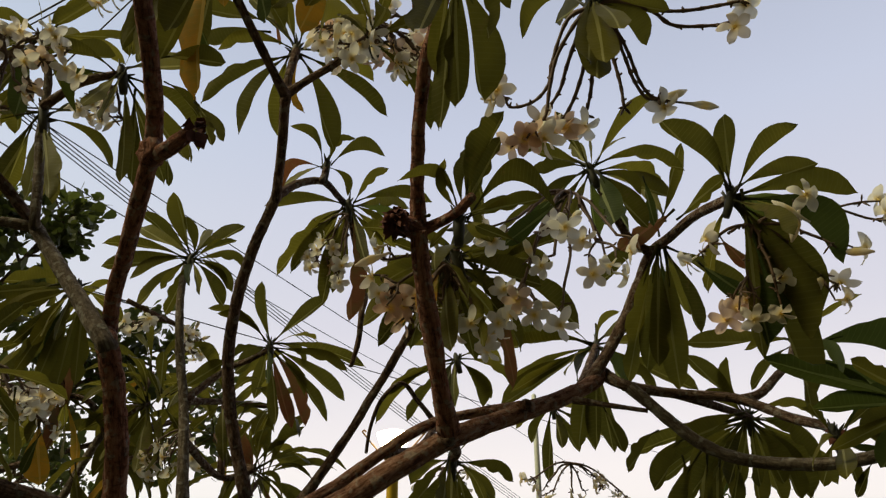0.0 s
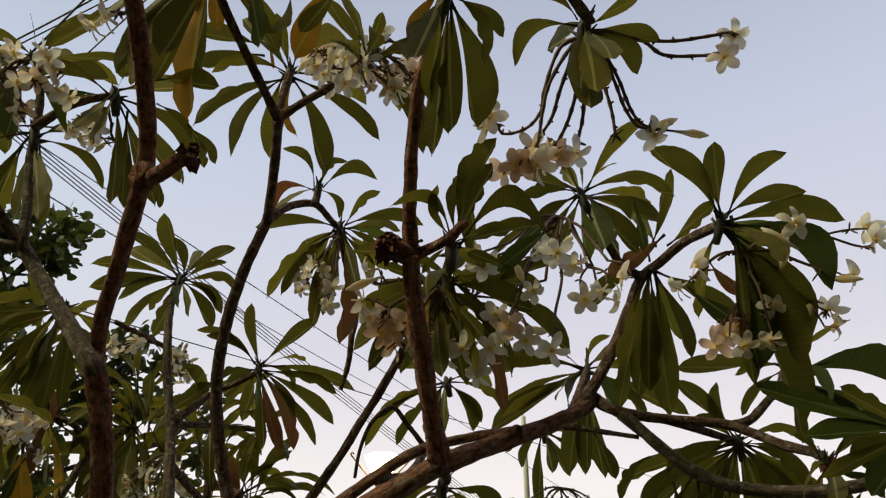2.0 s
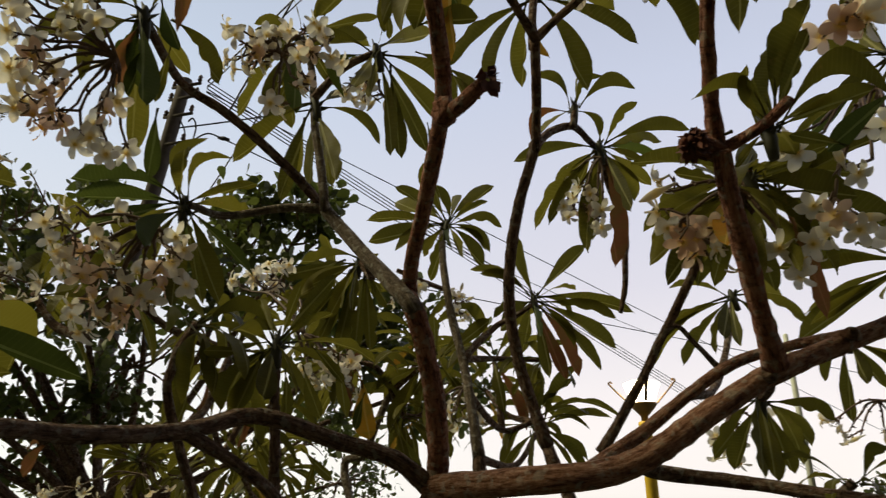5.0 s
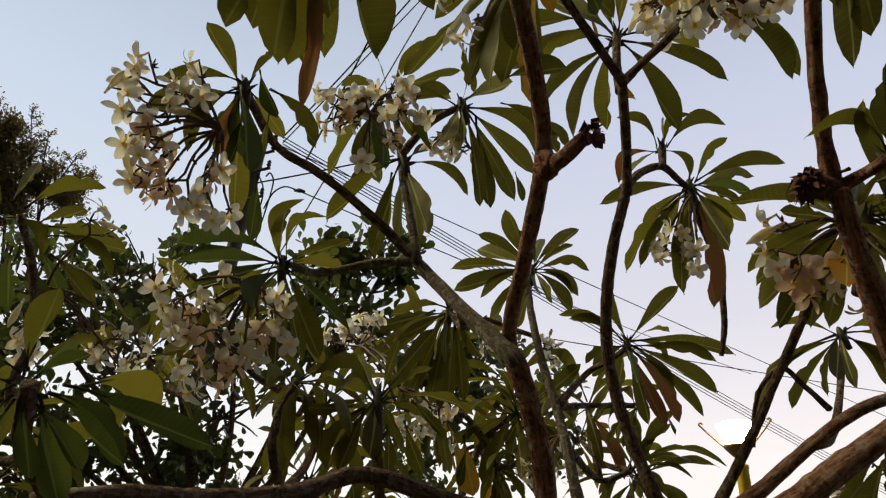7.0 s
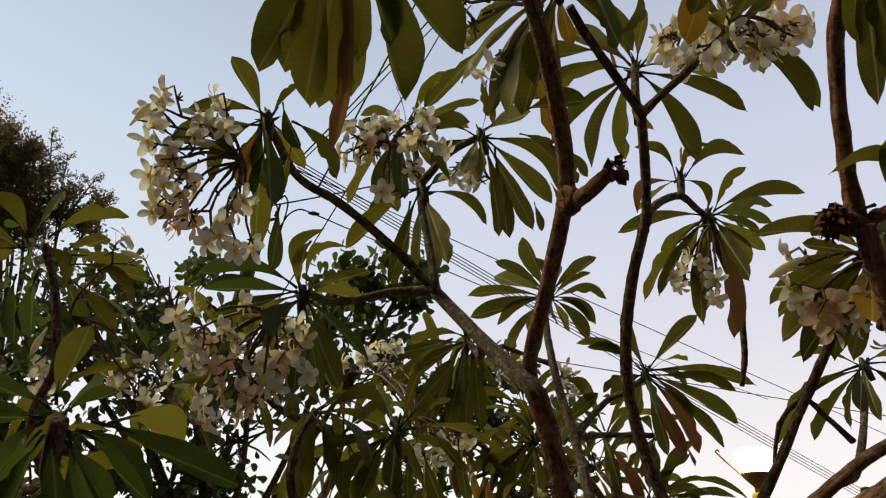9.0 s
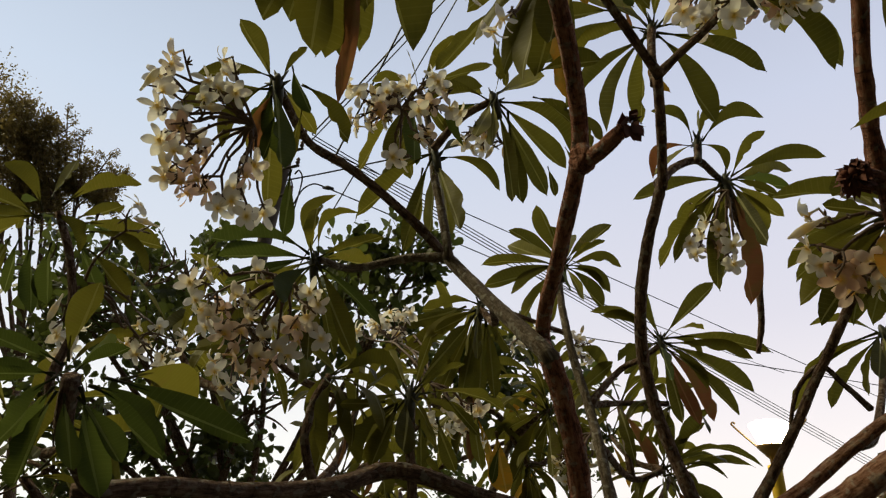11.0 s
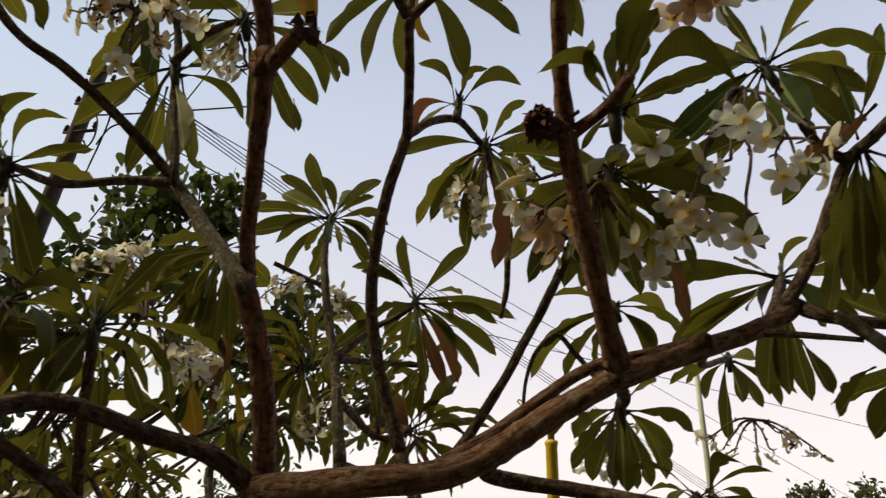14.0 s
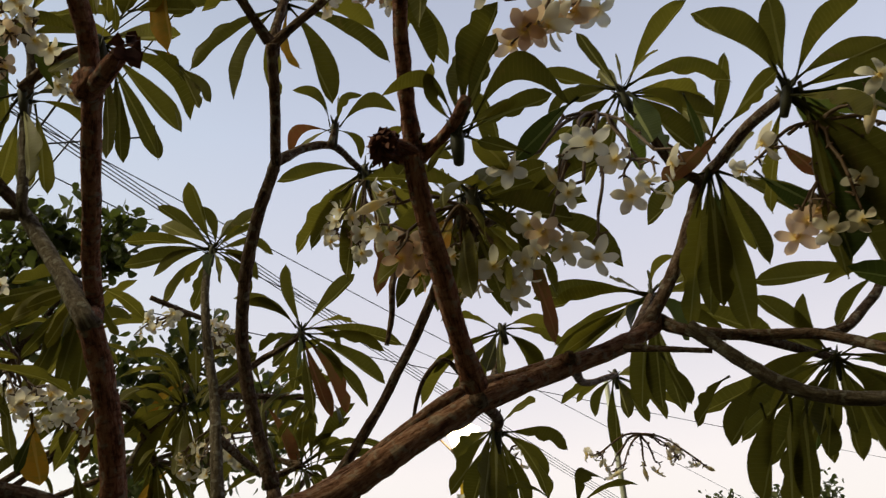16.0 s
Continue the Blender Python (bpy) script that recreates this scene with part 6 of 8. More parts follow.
foliage(far_arm, (-0.533, 2.069, 2.220), [(-0.016, -0.095, 0.177, -0.010, 0.001, -0.000, 7, 1.47), (0.180, -0.076, 0.129, -0.010, -0.004, 0.011, -30, 1.28), (0.295, 0.036, -0.058, 0.007, -0.013, 0.027, 25, 1.28), (0.240, 0.021, -0.079, 0.007, -0.007, 0.018, 7, 1.28), (0.224, 0.089, -0.155, 0.011, -0.006, 0.012, 10, 1.28), (0.177, 0.069, -0.219, 0.014, -0.003, 0.011, 30, 1.28), (0.109, 0.040, -0.057, 0.010, -0.007, 0.014, -29, 1.28), (0.103, 0.065, -0.143, 0.018, -0.005, 0.011, 6, 1.28), (0.030, 0.043, -0.237, -0.001, 0.004, 0.001, 16, 1.28), (-0.153, -0.068, 0.085, 0.010, -0.005, 0.015, 28, 1.28), (-0.190, -0.052, 0.105, 0.013, -0.009, 0.020, -29, 1.28), (-0.141, 0.047, -0.037, -0.006, -0.006, 0.016, -10, 1.28)], leaf_green)
foliage(far_arm, (-0.533, 2.069, 2.220), [(-0.170, 0.231, -0.025, -0.001, 0.001, 0.016, 10, 1.28), (-0.099, 0.251, -0.107, -0.007, 0.005, 0.017, -7, 1.28), (0.106, 0.184, 0.079, -0.002, -0.008, 0.021, 26, 1.28)], leaf_green)
foliage(far_arm, (-0.533, 2.069, 2.220), [(0.043, -0.149, -0.156, -0.001, -0.005, 0.005, -16, 1.47)], leaf_deep)
foliage(far_arm, (-0.533, 2.069, 2.220), [(0.070, 0.082, -0.239, 0.005, -0.000, 0.002, -21, 1.28), (0.104, 0.125, -0.222, 0.012, -0.003, 0.004, -22, 1.28)], leaf_brown)
ros_aa_twig = limb("twig", far_tree, [(-1.116, 2.341, 2.011, 0.0104), (-1.046, 2.32, 2.057, 0.0097), (-0.944, 2.224, 2.076, 0.0090)], bark, rough=1.0)
rosette(ros_aa_twig, (-0.944, 2.224, 2.076), [(-0.093, -0.222, -0.046), (0.011, -0.231, 0.091), (0.105, -0.096, -0.189), (-0.093, 0.16, -0.153), (-0.205, 0.128, -0.095), (0.069, 0.209, 0.075), (-0.05, -0.2, 0.041), (-0.119, 0.108, -0.116), (-0.066, -0.157, 0.02), (-0.194, 0.015, -0.079), (0.018, 0.021, -0.193), (-0.033, -0.129, 0.068), (-0.13, -0.006, -0.225), (-0.22, 0.03, -0.091), (0.04, -0.097, -0.224), (0.103, -0.037, -0.194), (0.079, -0.117, -0.223)], leaf_green)
ros_dd_twig = limb("twig", far_tree, [(-0.704, 1.929, 1.912, 0.0104), (-0.705, 2.301, 1.858, 0.0097), (-0.625, 2.396, 1.892, 0.0090)], bark, rough=1.0)
rosette(ros_dd_twig, (-0.625, 2.396, 1.892), [(0.215, -0.139, -0.005), (0.094, 0.17, 0.087), (0.131, -0.127, -0.112), (0.036, -0.157, -0.123), (-0.14, 0.154, -0.057), (0.287, 0.123, 0.015), (-0.127, 0.152, 0.08), (0.072, -0.192, 0.098), (0.059, -0.102, -0.087), (0.188, 0.033, -0.028), (0.135, 0.082, 0.159), (-0.119, 0.033, -0.145), (0.202, 0.03, 0.057), (0.138, 0.024, -0.209), (-0.209, -0.112, -0.102), (0.16, 0.068, -0.175), (0.009, -0.123, -0.184), (0.07, -0.104, -0.193)], leaf_green)
rosette(far_level, (-0.565, 2.307, 2.086), [(-0.098, 0.117, -0.094), (-0.047, 0.161, -0.125), (-0.068, -0.131, -0.101), (0.06, -0.135, 0.021), (0.112, -0.122, 0.006), (-0.019, -0.171, 0.013), (0.075, -0.092, 0.024), (-0.071, 0.095, -0.119), (-0.099, -0.003, -0.121), (-0.055, 0.064, -0.152), (0.123, -0.122, -0.125), (-0.016, -0.132, -0.119), (-0.108, -0.14, -0.075)], leaf_green)
ros_h_twig = limb("twig", near_tree, [(-0.12, 1.455, 1.813, 0.0104), (-0.06, 1.855, 1.882, 0.0099), (0.001, 2.13, 2.036, 0.0095), (0.044, 2.204, 2.195, 0.0090)], bark, rough=1.0)
foliage(ros_h_twig, (0.044, 2.195, 2.214), [(-0.215, 0.031, -0.116, -0.015, -0.011, 0.025, 18, 1.28), (-0.266, 0.075, -0.190, -0.021, -0.011, 0.025, -7, 1.28), (-0.158, 0.102, -0.185, -0.016, -0.005, 0.011, -6, 1.28), (-0.178, -0.041, 0.026, 0.005, -0.009, 0.023, -27, 1.28), (-0.009, -0.127, -0.185, -0.001, -0.003, 0.002, 28, 1.28), (0.116, 0.080, -0.111, 0.012, -0.004, 0.009, -11, 1.28), (-0.051, -0.146, -0.161, -0.006, -0.003, 0.005, 8, 1.28), (0.167, 0.199, 0.045, -0.001, -0.004, 0.021, -14, 1.28), (-0.069, 0.043, -0.164, -0.015, -0.002, 0.006, -25, 1.28), (0.216, 0.142, -0.068, 0.010, -0.003, 0.026, -12, 1.28), (0.083, 0.073, -0.144, 0.020, -0.004, 0.009, -8, 1.84)], leaf_green)
ros_j_twig = limb("twig", near_tree, [(0.169, 1.424, 1.901, 0.0104), (0.258, 2.098, 2.009, 0.0097), (0.416, 2.625, 2.151, 0.0090)], bark, rough=1.0)
foliage(ros_j_twig, (0.416, 2.625, 2.151), [(-0.198, 0.000, -0.090, -0.007, -0.009, 0.016, -15, 1.28), (-0.145, 0.027, -0.080, -0.007, -0.006, 0.010, -22, 1.28), (-0.089, 0.033, -0.130, -0.009, -0.004, 0.005, -9, 1.28), (-0.029, 0.048, -0.271, -0.004, 0.002, 0.001, -13, 1.47), (0.095, 0.061, -0.161, 0.012, -0.001, 0.007, -16, 1.28), (0.165, 0.117, -0.147, 0.020, -0.004, 0.018, 29, 1.28), (0.002, -0.135, -0.175, 0.007, -0.003, 0.003, -27, 1.28), (0.220, 0.111, -0.108, 0.007, -0.003, 0.011, 23, 1.28), (0.134, 0.232, 0.041, -0.001, -0.002, 0.016, -27, 1.28)], leaf_green)
ros_k_twig = limb("twig", near_tree, [(0.304, 1.546, 1.958, 0.0104), (0.337, 1.625, 2.013, 0.0097), (0.423, 1.857, 2.156, 0.0090)], bark, rough=1.0)
foliage(ros_k_twig, (0.423, 1.857, 2.156), [(-0.254, -0.004, -0.009, -0.001, -0.012, 0.026, -8, 1.28), (-0.242, 0.047, -0.088, -0.007, -0.007, 0.016, -27, 1.28), (-0.240, 0.027, -0.127, -0.004, -0.002, 0.007, -21, 1.28), (-0.261, 0.069, -0.149, -0.003, -0.002, 0.004, 20, 1.28), (-0.121, -0.163, -0.125, -0.009, 0.000, 0.009, -19, 1.28), (0.069, -0.023, 0.094, -0.013, -0.004, 0.008, 31, 1.28), (-0.006, -0.053, 0.048, -0.001, 0.001, 0.001, -70, 1.28), (0.168, 0.039, -0.117, 0.008, -0.004, 0.010, -6, 1.28), (0.289, 0.074, -0.109, 0.005, -0.005, 0.011, 13, 1.28), (-0.059, 0.055, -0.265, -0.012, 0.010, 0.005, -9, 1.47), (-0.010, 0.055, -0.265, -0.003, 0.010, 0.002, -7, 1.28), (-0.288, 0.005, 0.026, 0.002, -0.010, 0.019, 29, 1.28)], leaf_green)
foliage(ros_k_twig, (0.423, 1.857, 2.156), [(0.259, 0.107, 0.053, -0.004, -0.001, 0.020, -18, 1.28), (-0.068, 0.163, 0.124, 0.001, -0.005, 0.007, -29, 1.28), (0.174, 0.163, 0.124, -0.007, -0.005, 0.016, -14, 1.28), (0.053, 0.141, -0.267, 0.002, -0.002, -0.001, 16, 1.28)], leaf_green)
foliage(ros_k_twig, (0.423, 1.857, 2.156), [(-0.090, -0.158, -0.134, -0.015, -0.001, 0.011, 12, 1.47), (0.033, -0.146, -0.159, 0.008, -0.006, 0.007, 15, 1.47)], leaf_deep)
grey_stem = limb("stem", far_tree, [(-0.641, 1.96, 0.7, 0.0148), (-1.267, 2.333, 1.669, 0.0141), (-1.207, 2.328, 1.801, 0.0135), (-1.158, 2.35, 1.943, 0.0129), (-1.125, 2.359, 2.022, 0.0123)], bark_grey, rough=1.0)
ros_br_twig = limb("twig", far_tree, [(-1.125, 2.359, 2.022, 0.0104), (-1.132, 2.225, 2.079, 0.0097), (-1.212, 2.222, 2.104, 0.0090)], bark, rough=1.0)
rosette(ros_br_twig, (-1.212, 2.222, 2.104), [(0.004, 0.143, -0.247)], leaf_yellow)
rosette(ros_br_twig, (-1.212, 2.222, 2.104), [(0.043, -0.135, -0.205), (0.029, -0.165, -0.127)], leaf_brown)
rosette(ros_br_twig, (-1.212, 2.222, 2.104), [(-0.179, 0.077, -0.188), (0.026, -0.191, -0.185), (-0.055, -0.232, -0.152), (0.08, -0.093, -0.219), (0.045, 0.208, 0.05), (0.21, -0.104, -0.072), (-0.202, 0.089, 0.032), (-0.154, -0.101, -0.082), (0.045, -0.117, -0.181), (-0.115, -0.048, -0.159), (0.181, 0.061, -0.022), (-0.133, 0.233, -0.131), (-0.138, -0.133, -0.172), (-0.01, -0.204, -0.16), (0.18, 0.042, -0.218)], leaf_green)
foliage(ros_br_twig, (-0.942, 2.232, 2.081), [(-0.072, -0.055, 0.119, 0.000, 0.000, 0.000, -23, 1.28)], leaf_green)
foliage(ros_br_twig, (-0.915, 2.227, 2.093), [(0.016, -0.057, 0.139, 0.000, 0.000, 0.000, -5, 1.47)], leaf_green)
foliage(ros_br_twig, (-0.906, 2.227, 2.093), [(-0.037, -0.048, 0.080, 0.000, 0.000, 0.000, -14, 1.28), (0.107, -0.011, 0.076, -0.002, -0.002, 0.003, -13, 1.28)], leaf_green)
foliage(ros_br_twig, (-0.878, 2.223, 2.101), [(0.173, -0.035, 0.102, -0.004, -0.003, 0.005, -21, 1.47)], leaf_green)
foliage(ros_br_twig, (-0.947, 2.239, 2.068), [(-0.083, 0.010, 0.035, 0.000, 0.000, 0.000, -6, 1.28)], leaf_green)
foliage(ros_br_twig, (-0.942, 2.240, 2.065), [(-0.068, 0.037, -0.079, 0.000, 0.000, 0.000, 8, 1.47)], leaf_green)
foliage(ros_br_twig, (-0.897, 2.235, 2.076), [(0.077, 0.037, -0.109, 0.000, 0.000, 0.000, 9, 1.47)], leaf_green)
foliage(ros_br_twig, (-0.924, 2.242, 2.060), [(0.010, 0.054, -0.124, 0.000, 0.000, 0.000, -21, 1.47)], leaf_green)
ros_bl_twig = limb("twig", far_tree, [(-1.088, 2.265, 2.006, 0.0104), (-1.04, 2.261, 1.914, 0.0090)], bark, rough=1.0)
rosette(ros_bl_twig, (-1.04, 2.261, 1.914), [(-0.097, 0.117, -0.148), (-0.013, 0.102, -0.187), (-0.095, 0.135, -0.042), (0.013, 0.167, -0.048), (0.168, -0.074, -0.134), (0.001, 0.137, -0.167), (-0.011, 0.174, 0.037), (-0.003, 0.172, 0.005), (0.081, 0.042, -0.132), (-0.033, 0.064, -0.141), (-0.001, 0.067, -0.137), (-0.19, -0.004, -0.105), (0.197, 0.018, -0.11), (-0.071, 0.131, -0.17), (0.038, 0.163, -0.093)], leaf_green)
ros_ff_twig = limb("twig", left_tree, [(-2.606, 2.891, -0.03, 0.0104), (-2.564, 2.806, 1.63, 0.0097), (-2.526, 2.734, 1.836, 0.0090)], bark, rough=1.0)
rosette(ros_ff_twig, (-2.526, 2.734, 1.836), [(-0.229, -0.077, 0.038), (-0.21, -0.011, -0.034), (0.016, -0.203, 0.045), (0.206, -0.072, 0.05), (0.23, 0.023, 0.009), (0.176, -0.047, -0.068), (-0.133, 0.101, -0.105), (0.16, -0.089, -0.117), (-0.162, 0.055, -0.082), (-0.013, 0.017, -0.153), (0.186, -0.024, -0.034), (0.118, -0.014, -0.052), (-0.141, 0.013, -0.057), (-0.144, 0.103, -0.077), (0.169, -0.074, -0.086), (-0.069, -0.036, -0.232), (-0.135, 0.027, -0.196), (-0.08, -0.166, -0.091), (0.018, 0.198, -0.133)], leaf_green)
foliage(ros_ff_twig, (-2.526, 2.734, 1.836), [(-0.198, -0.109, 0.034, 0.000, 0.000, 0.000, 11, 1.32), (-0.167, -0.047, -0.074, 0.000, 0.000, 0.000, 21, 1.32)], leaf_green, (-0.52, 0.59, 0.55))
foliage(ros_ff_twig, (-2.527, 2.737, 1.829), [(-0.109, -0.009, -0.132, 0.000, 0.000, 0.000, -12, 1.32)], leaf_green, (-0.52, 0.59, 0.55))
foliage(ros_ff_twig, (-2.525, 2.731, 1.843), [(-0.053, -0.037, 0.109, 0.000, 0.000, 0.000, 18, 1.32), (-0.165, -0.101, 0.076, 0.000, 0.000, 0.000, 14, 1.32)], leaf_green, (-0.52, 0.58, 0.55))
foliage(ros_ff_twig, (-2.520, 2.733, 1.843), [(0.054, -0.024, 0.089, 0.000, 0.000, 0.000, -7, 1.32)], leaf_green, (-0.52, 0.59, 0.55))
foliage(ros_ff_twig, (-2.513, 2.738, 1.836), [(0.133, 0.017, 0.060, 0.000, 0.000, 0.000, 5, 1.32), (0.180, 0.084, 0.027, 0.000, 0.000, 0.000, 19, 1.32)], leaf_green, (-0.51, 0.59, 0.55))
foliage(ros_ff_twig, (-2.514, 2.741, 1.829), [(0.184, 0.053, -0.043, 0.000, 0.000, 0.000, -5, 1.32)], leaf_green, (-0.51, 0.59, 0.55))
foliage(ros_ff_twig, (-2.522, 2.740, 1.824), [(0.079, 0.043, -0.110, 0.000, 0.000, 0.000, 9, 1.32)], leaf_green, (-0.51, 0.59, 0.55))
foliage(ros_ff_twig, (-2.532, 2.737, 1.824), [(-0.046, 0.059, -0.158, 0.000, 0.000, 0.000, -12, 1.32)], leaf_green, (-0.52, 0.58, 0.55))
foliage(ros_ff_twig, (-2.527, 2.738, 1.824), [(0.001, 0.068, -0.145, 0.000, 0.000, 0.000, -7, 1.32)], leaf_green, (-0.52, 0.59, 0.55))
ros_fg_twig = limb("twig", left_tree, [(-1.612, 2.501, -0.03, 0.0104), (-1.618, 2.451, 1.622, 0.0097), (-1.623, 2.4, 1.741, 0.0090)], bark, rough=1.0)
rosette(ros_fg_twig, (-1.623, 2.4, 1.741), [(0.053, -0.177, 0.104), (0.177, -0.062, 0.013), (0.072, 0.222, -0.032), (-0.002, -0.196, 0.085), (-0.053, 0.153, 0.095), (-0.016, 0.175, 0.118), (-0.156, 0.094, -0.034), (-0.012, 0.022, 0.137), (0.085, 0.088, 0.095), (0.016, -0.156, 0.07), (0.171, 0.105, 0.001), (-0.029, 0.146, 0.092), (0.116, -0.027, -0.173), (-0.028, -0.057, -0.188), (-0.035, -0.175, -0.077), (0.021, 0.059, -0.181), (-0.097, -0.058, -0.167)], leaf_green)
ros_fh_twig = limb("twig", left_tree, [(-2.455, 3.058, -0.03, 0.0104), (-2.423, 2.966, 1.631, 0.0097), (-2.408, 2.92, 1.756, 0.0090)], bark, rough=1.0)
rosette(ros_fh_twig, (-2.408, 2.92, 1.756), [(0.017, -0.166, 0.115), (-0.053, 0.177, 0.118), (0.038, 0.201, 0.063), (-0.057, 0.18, -0.097), (0.084, -0.164, -0.104), (0.006, -0.191, -0.057), (-0.012, 0.102, -0.142), (0.029, -0.135, -0.061), (-0.014, 0.148, 0.075), (0.114, -0.047, -0.15), (-0.075, 0.004, -0.195), (-0.164, 0.112, -0.097), (0.037, -0.085, -0.176), (0.047, -0.083, -0.179)], leaf_green)
ros_fi_twig = limb("twig", left_tree, [(-1.626, 2.507, -0.03, 0.0104), (-1.627, 2.458, 1.698, 0.0097), (-1.63, 2.418, 1.787, 0.0090)], bark, rough=1.0)
rosette(ros_fi_twig, (-1.63, 2.418, 1.787), [(0.044, -0.196, 0.06), (-0.129, 0.115, -0.047), (-0.192, 0.079, -0.011), (-0.079, 0.158, 0.055), (0.027, 0.215, 0.04), (-0.017, 0.195, -0.022), (0.005, -0.209, 0.015), (-0.132, 0.111, -0.015), (-0.004, 0.119, 0.02), (0.02, -0.153, 0.056), (0.005, 0.134, -0.01), (-0.176, -0.048, 0.02), (-0.04, -0.078, -0.224), (0.062, 0.09, -0.195), (0.064, 0.137, -0.138), (-0.118, -0.125, -0.134), (-0.159, 0.069, -0.126)], leaf_green)
# fuller leaf tufts low down
tuft_0_twig = limb("twig", near_tree, [(0.018, 1.328, 2.123, 0.0107), (0.052, 1.359, 2.155, 0.0094), (0.081, 1.384, 2.181, 0.0082)], bark, rough=1.0)
tuft(tuft_0_twig, (0.081, 1.384, 2.181), 12, 0.26, 937, 1)
tuft_5_twig = limb("twig", left_tree, [(-1.106, 1.21, 1.743, 0.0107), (-1.171, 1.381, 1.828, 0.0094), (-1.223, 1.521, 1.987, 0.0082)], bark, rough=1.0)
tuft(tuft_5_twig, (-1.223, 1.521, 1.987), 12, 0.27, 300, 0)
tuft_6_twig = limb("twig", left_tree, [(-1.618, 2.451, 1.622, 0.0107), (-1.594, 2.262, 1.652, 0.0094), (-1.574, 2.108, 1.758, 0.0082)], bark, rough=1.0)
tuft(tuft_6_twig, (-1.574, 2.108, 1.758), 12, 0.27, 543, 1)
tuft_7_twig = limb("twig", left_tree, [(-1.574, 2.108, 1.758, 0.0107), (-1.535, 1.97, 1.777, 0.0094), (-1.504, 1.857, 1.852, 0.0082)], bark, rough=1.0)
tuft(tuft_7_twig, (-1.504, 1.857, 1.852), 12, 0.27, 606, 0)
tuft_8_twig = limb("twig", left_tree, [(-1.535, 1.97, 1.777, 0.0107), (-1.492, 2.001, 1.896, 0.0094), (-1.456, 2.027, 1.994, 0.0082)], bark, rough=1.0)
tuft(tuft_8_twig, (-1.456, 2.027, 1.994), 11, 0.27, 238, 1)
tuft_13_twig = limb("twig", left_tree, [(-1.223, 1.521, 1.987, 0.0107), (-1.372, 1.43, 2.052, 0.0094), (-1.493, 1.357, 2.186, 0.0082)], bark, rough=1.0)
tuft(tuft_13_twig, (-1.493, 1.357, 2.186), 12, 0.27, 985, 0)
tuft_20_twig = limb("twig", left_tree, [(-1.02, 1.5, 1.2, 0.0107), (-1.237, 1.109, 1.377, 0.0094), (-1.414, 0.79, 1.734, 0.0082)], bark, rough=1.0)
tuft(tuft_20_twig, (-1.414, 0.79, 1.734), 13, 0.27, 641, 0)
tuft_21_twig = limb("twig", left_tree, [(-1.538, 0.962, 1.808, 0.0107), (-1.688, 0.985, 1.813, 0.0094), (-1.81, 1.004, 1.879, 0.0082)], bark, rough=1.0)
tuft(tuft_21_twig, (-1.81, 1.004, 1.879), 12, 0.27, 505, 0)
tuft_26_twig = limb("twig", far_tree, [(-1.212, 2.222, 2.104, 0.0107), (-1.211, 2.138, 2.166, 0.0094), (-1.21, 2.069, 2.264, 0.0082)], bark, rough=1.0)
tuft(tuft_26_twig, (-1.21, 2.069, 2.264), 12, 0.28, 220, 1)
tuft_31_twig = limb("twig", left_tree, [(-1.341, 1.165, 1.95, 0.0107), (-1.44, 1.166, 1.99, 0.0094), (-1.52, 1.168, 2.071, 0.0082)], bark, rough=1.0)
tuft(tuft_31_twig, (-1.52, 1.168, 2.071), 12, 0.27, 897, 0)
tuft_32_twig = limb("twig", far_tree, [(-1.046, 2.32, 2.057, 0.0107), (-1.046, 2.396, 2.128, 0.0094), (-1.046, 2.459, 2.236, 0.0082)], bark, rough=1.0)
tuft(tuft_32_twig, (-1.046, 2.459, 2.236), 13, 0.28, 270, 1)
tuft_33_twig = limb("twig", far_tree, [(-1.04, 2.261, 1.914, 0.0107), (-1.012, 2.321, 1.917, 0.0094), (-0.99, 2.371, 1.946, 0.0082)], bark, rough=1.0)
tuft(tuft_33_twig, (-0.99, 2.371, 1.946), 13, 0.28, 192, 1)
tuft_34_twig = limb("twig", far_tree, [(-0.625, 2.396, 1.892, 0.0107), (-0.733, 2.482, 1.935, 0.0094), (-0.822, 2.552, 2.032, 0.0082)], bark, rough=1.0)
tuft(tuft_34_twig, (-0.822, 2.552, 2.032), 12, 0.26, 650, 1)
tuft_38_twig = limb("twig", far_tree, [(-0.671, 1.9, 1.737, 0.0107), (-0.643, 2.217, 1.742, 0.0094), (-0.619, 2.477, 1.876, 0.0082)], bark, rough=1.0)
tuft(tuft_38_twig, (-0.619, 2.477, 1.876), 11, 0.26, 809, 1)
tuft_41_twig = limb("twig", far_tree, [(-0.705, 2.301, 1.858, 0.0107), (-0.719, 2.31, 1.991, 0.0094), (-0.729, 2.317, 2.099, 0.0082)], bark, rough=1.0)
tuft(tuft_41_twig, (-0.729, 2.317, 2.099), 12, 0.27, 244, 1)
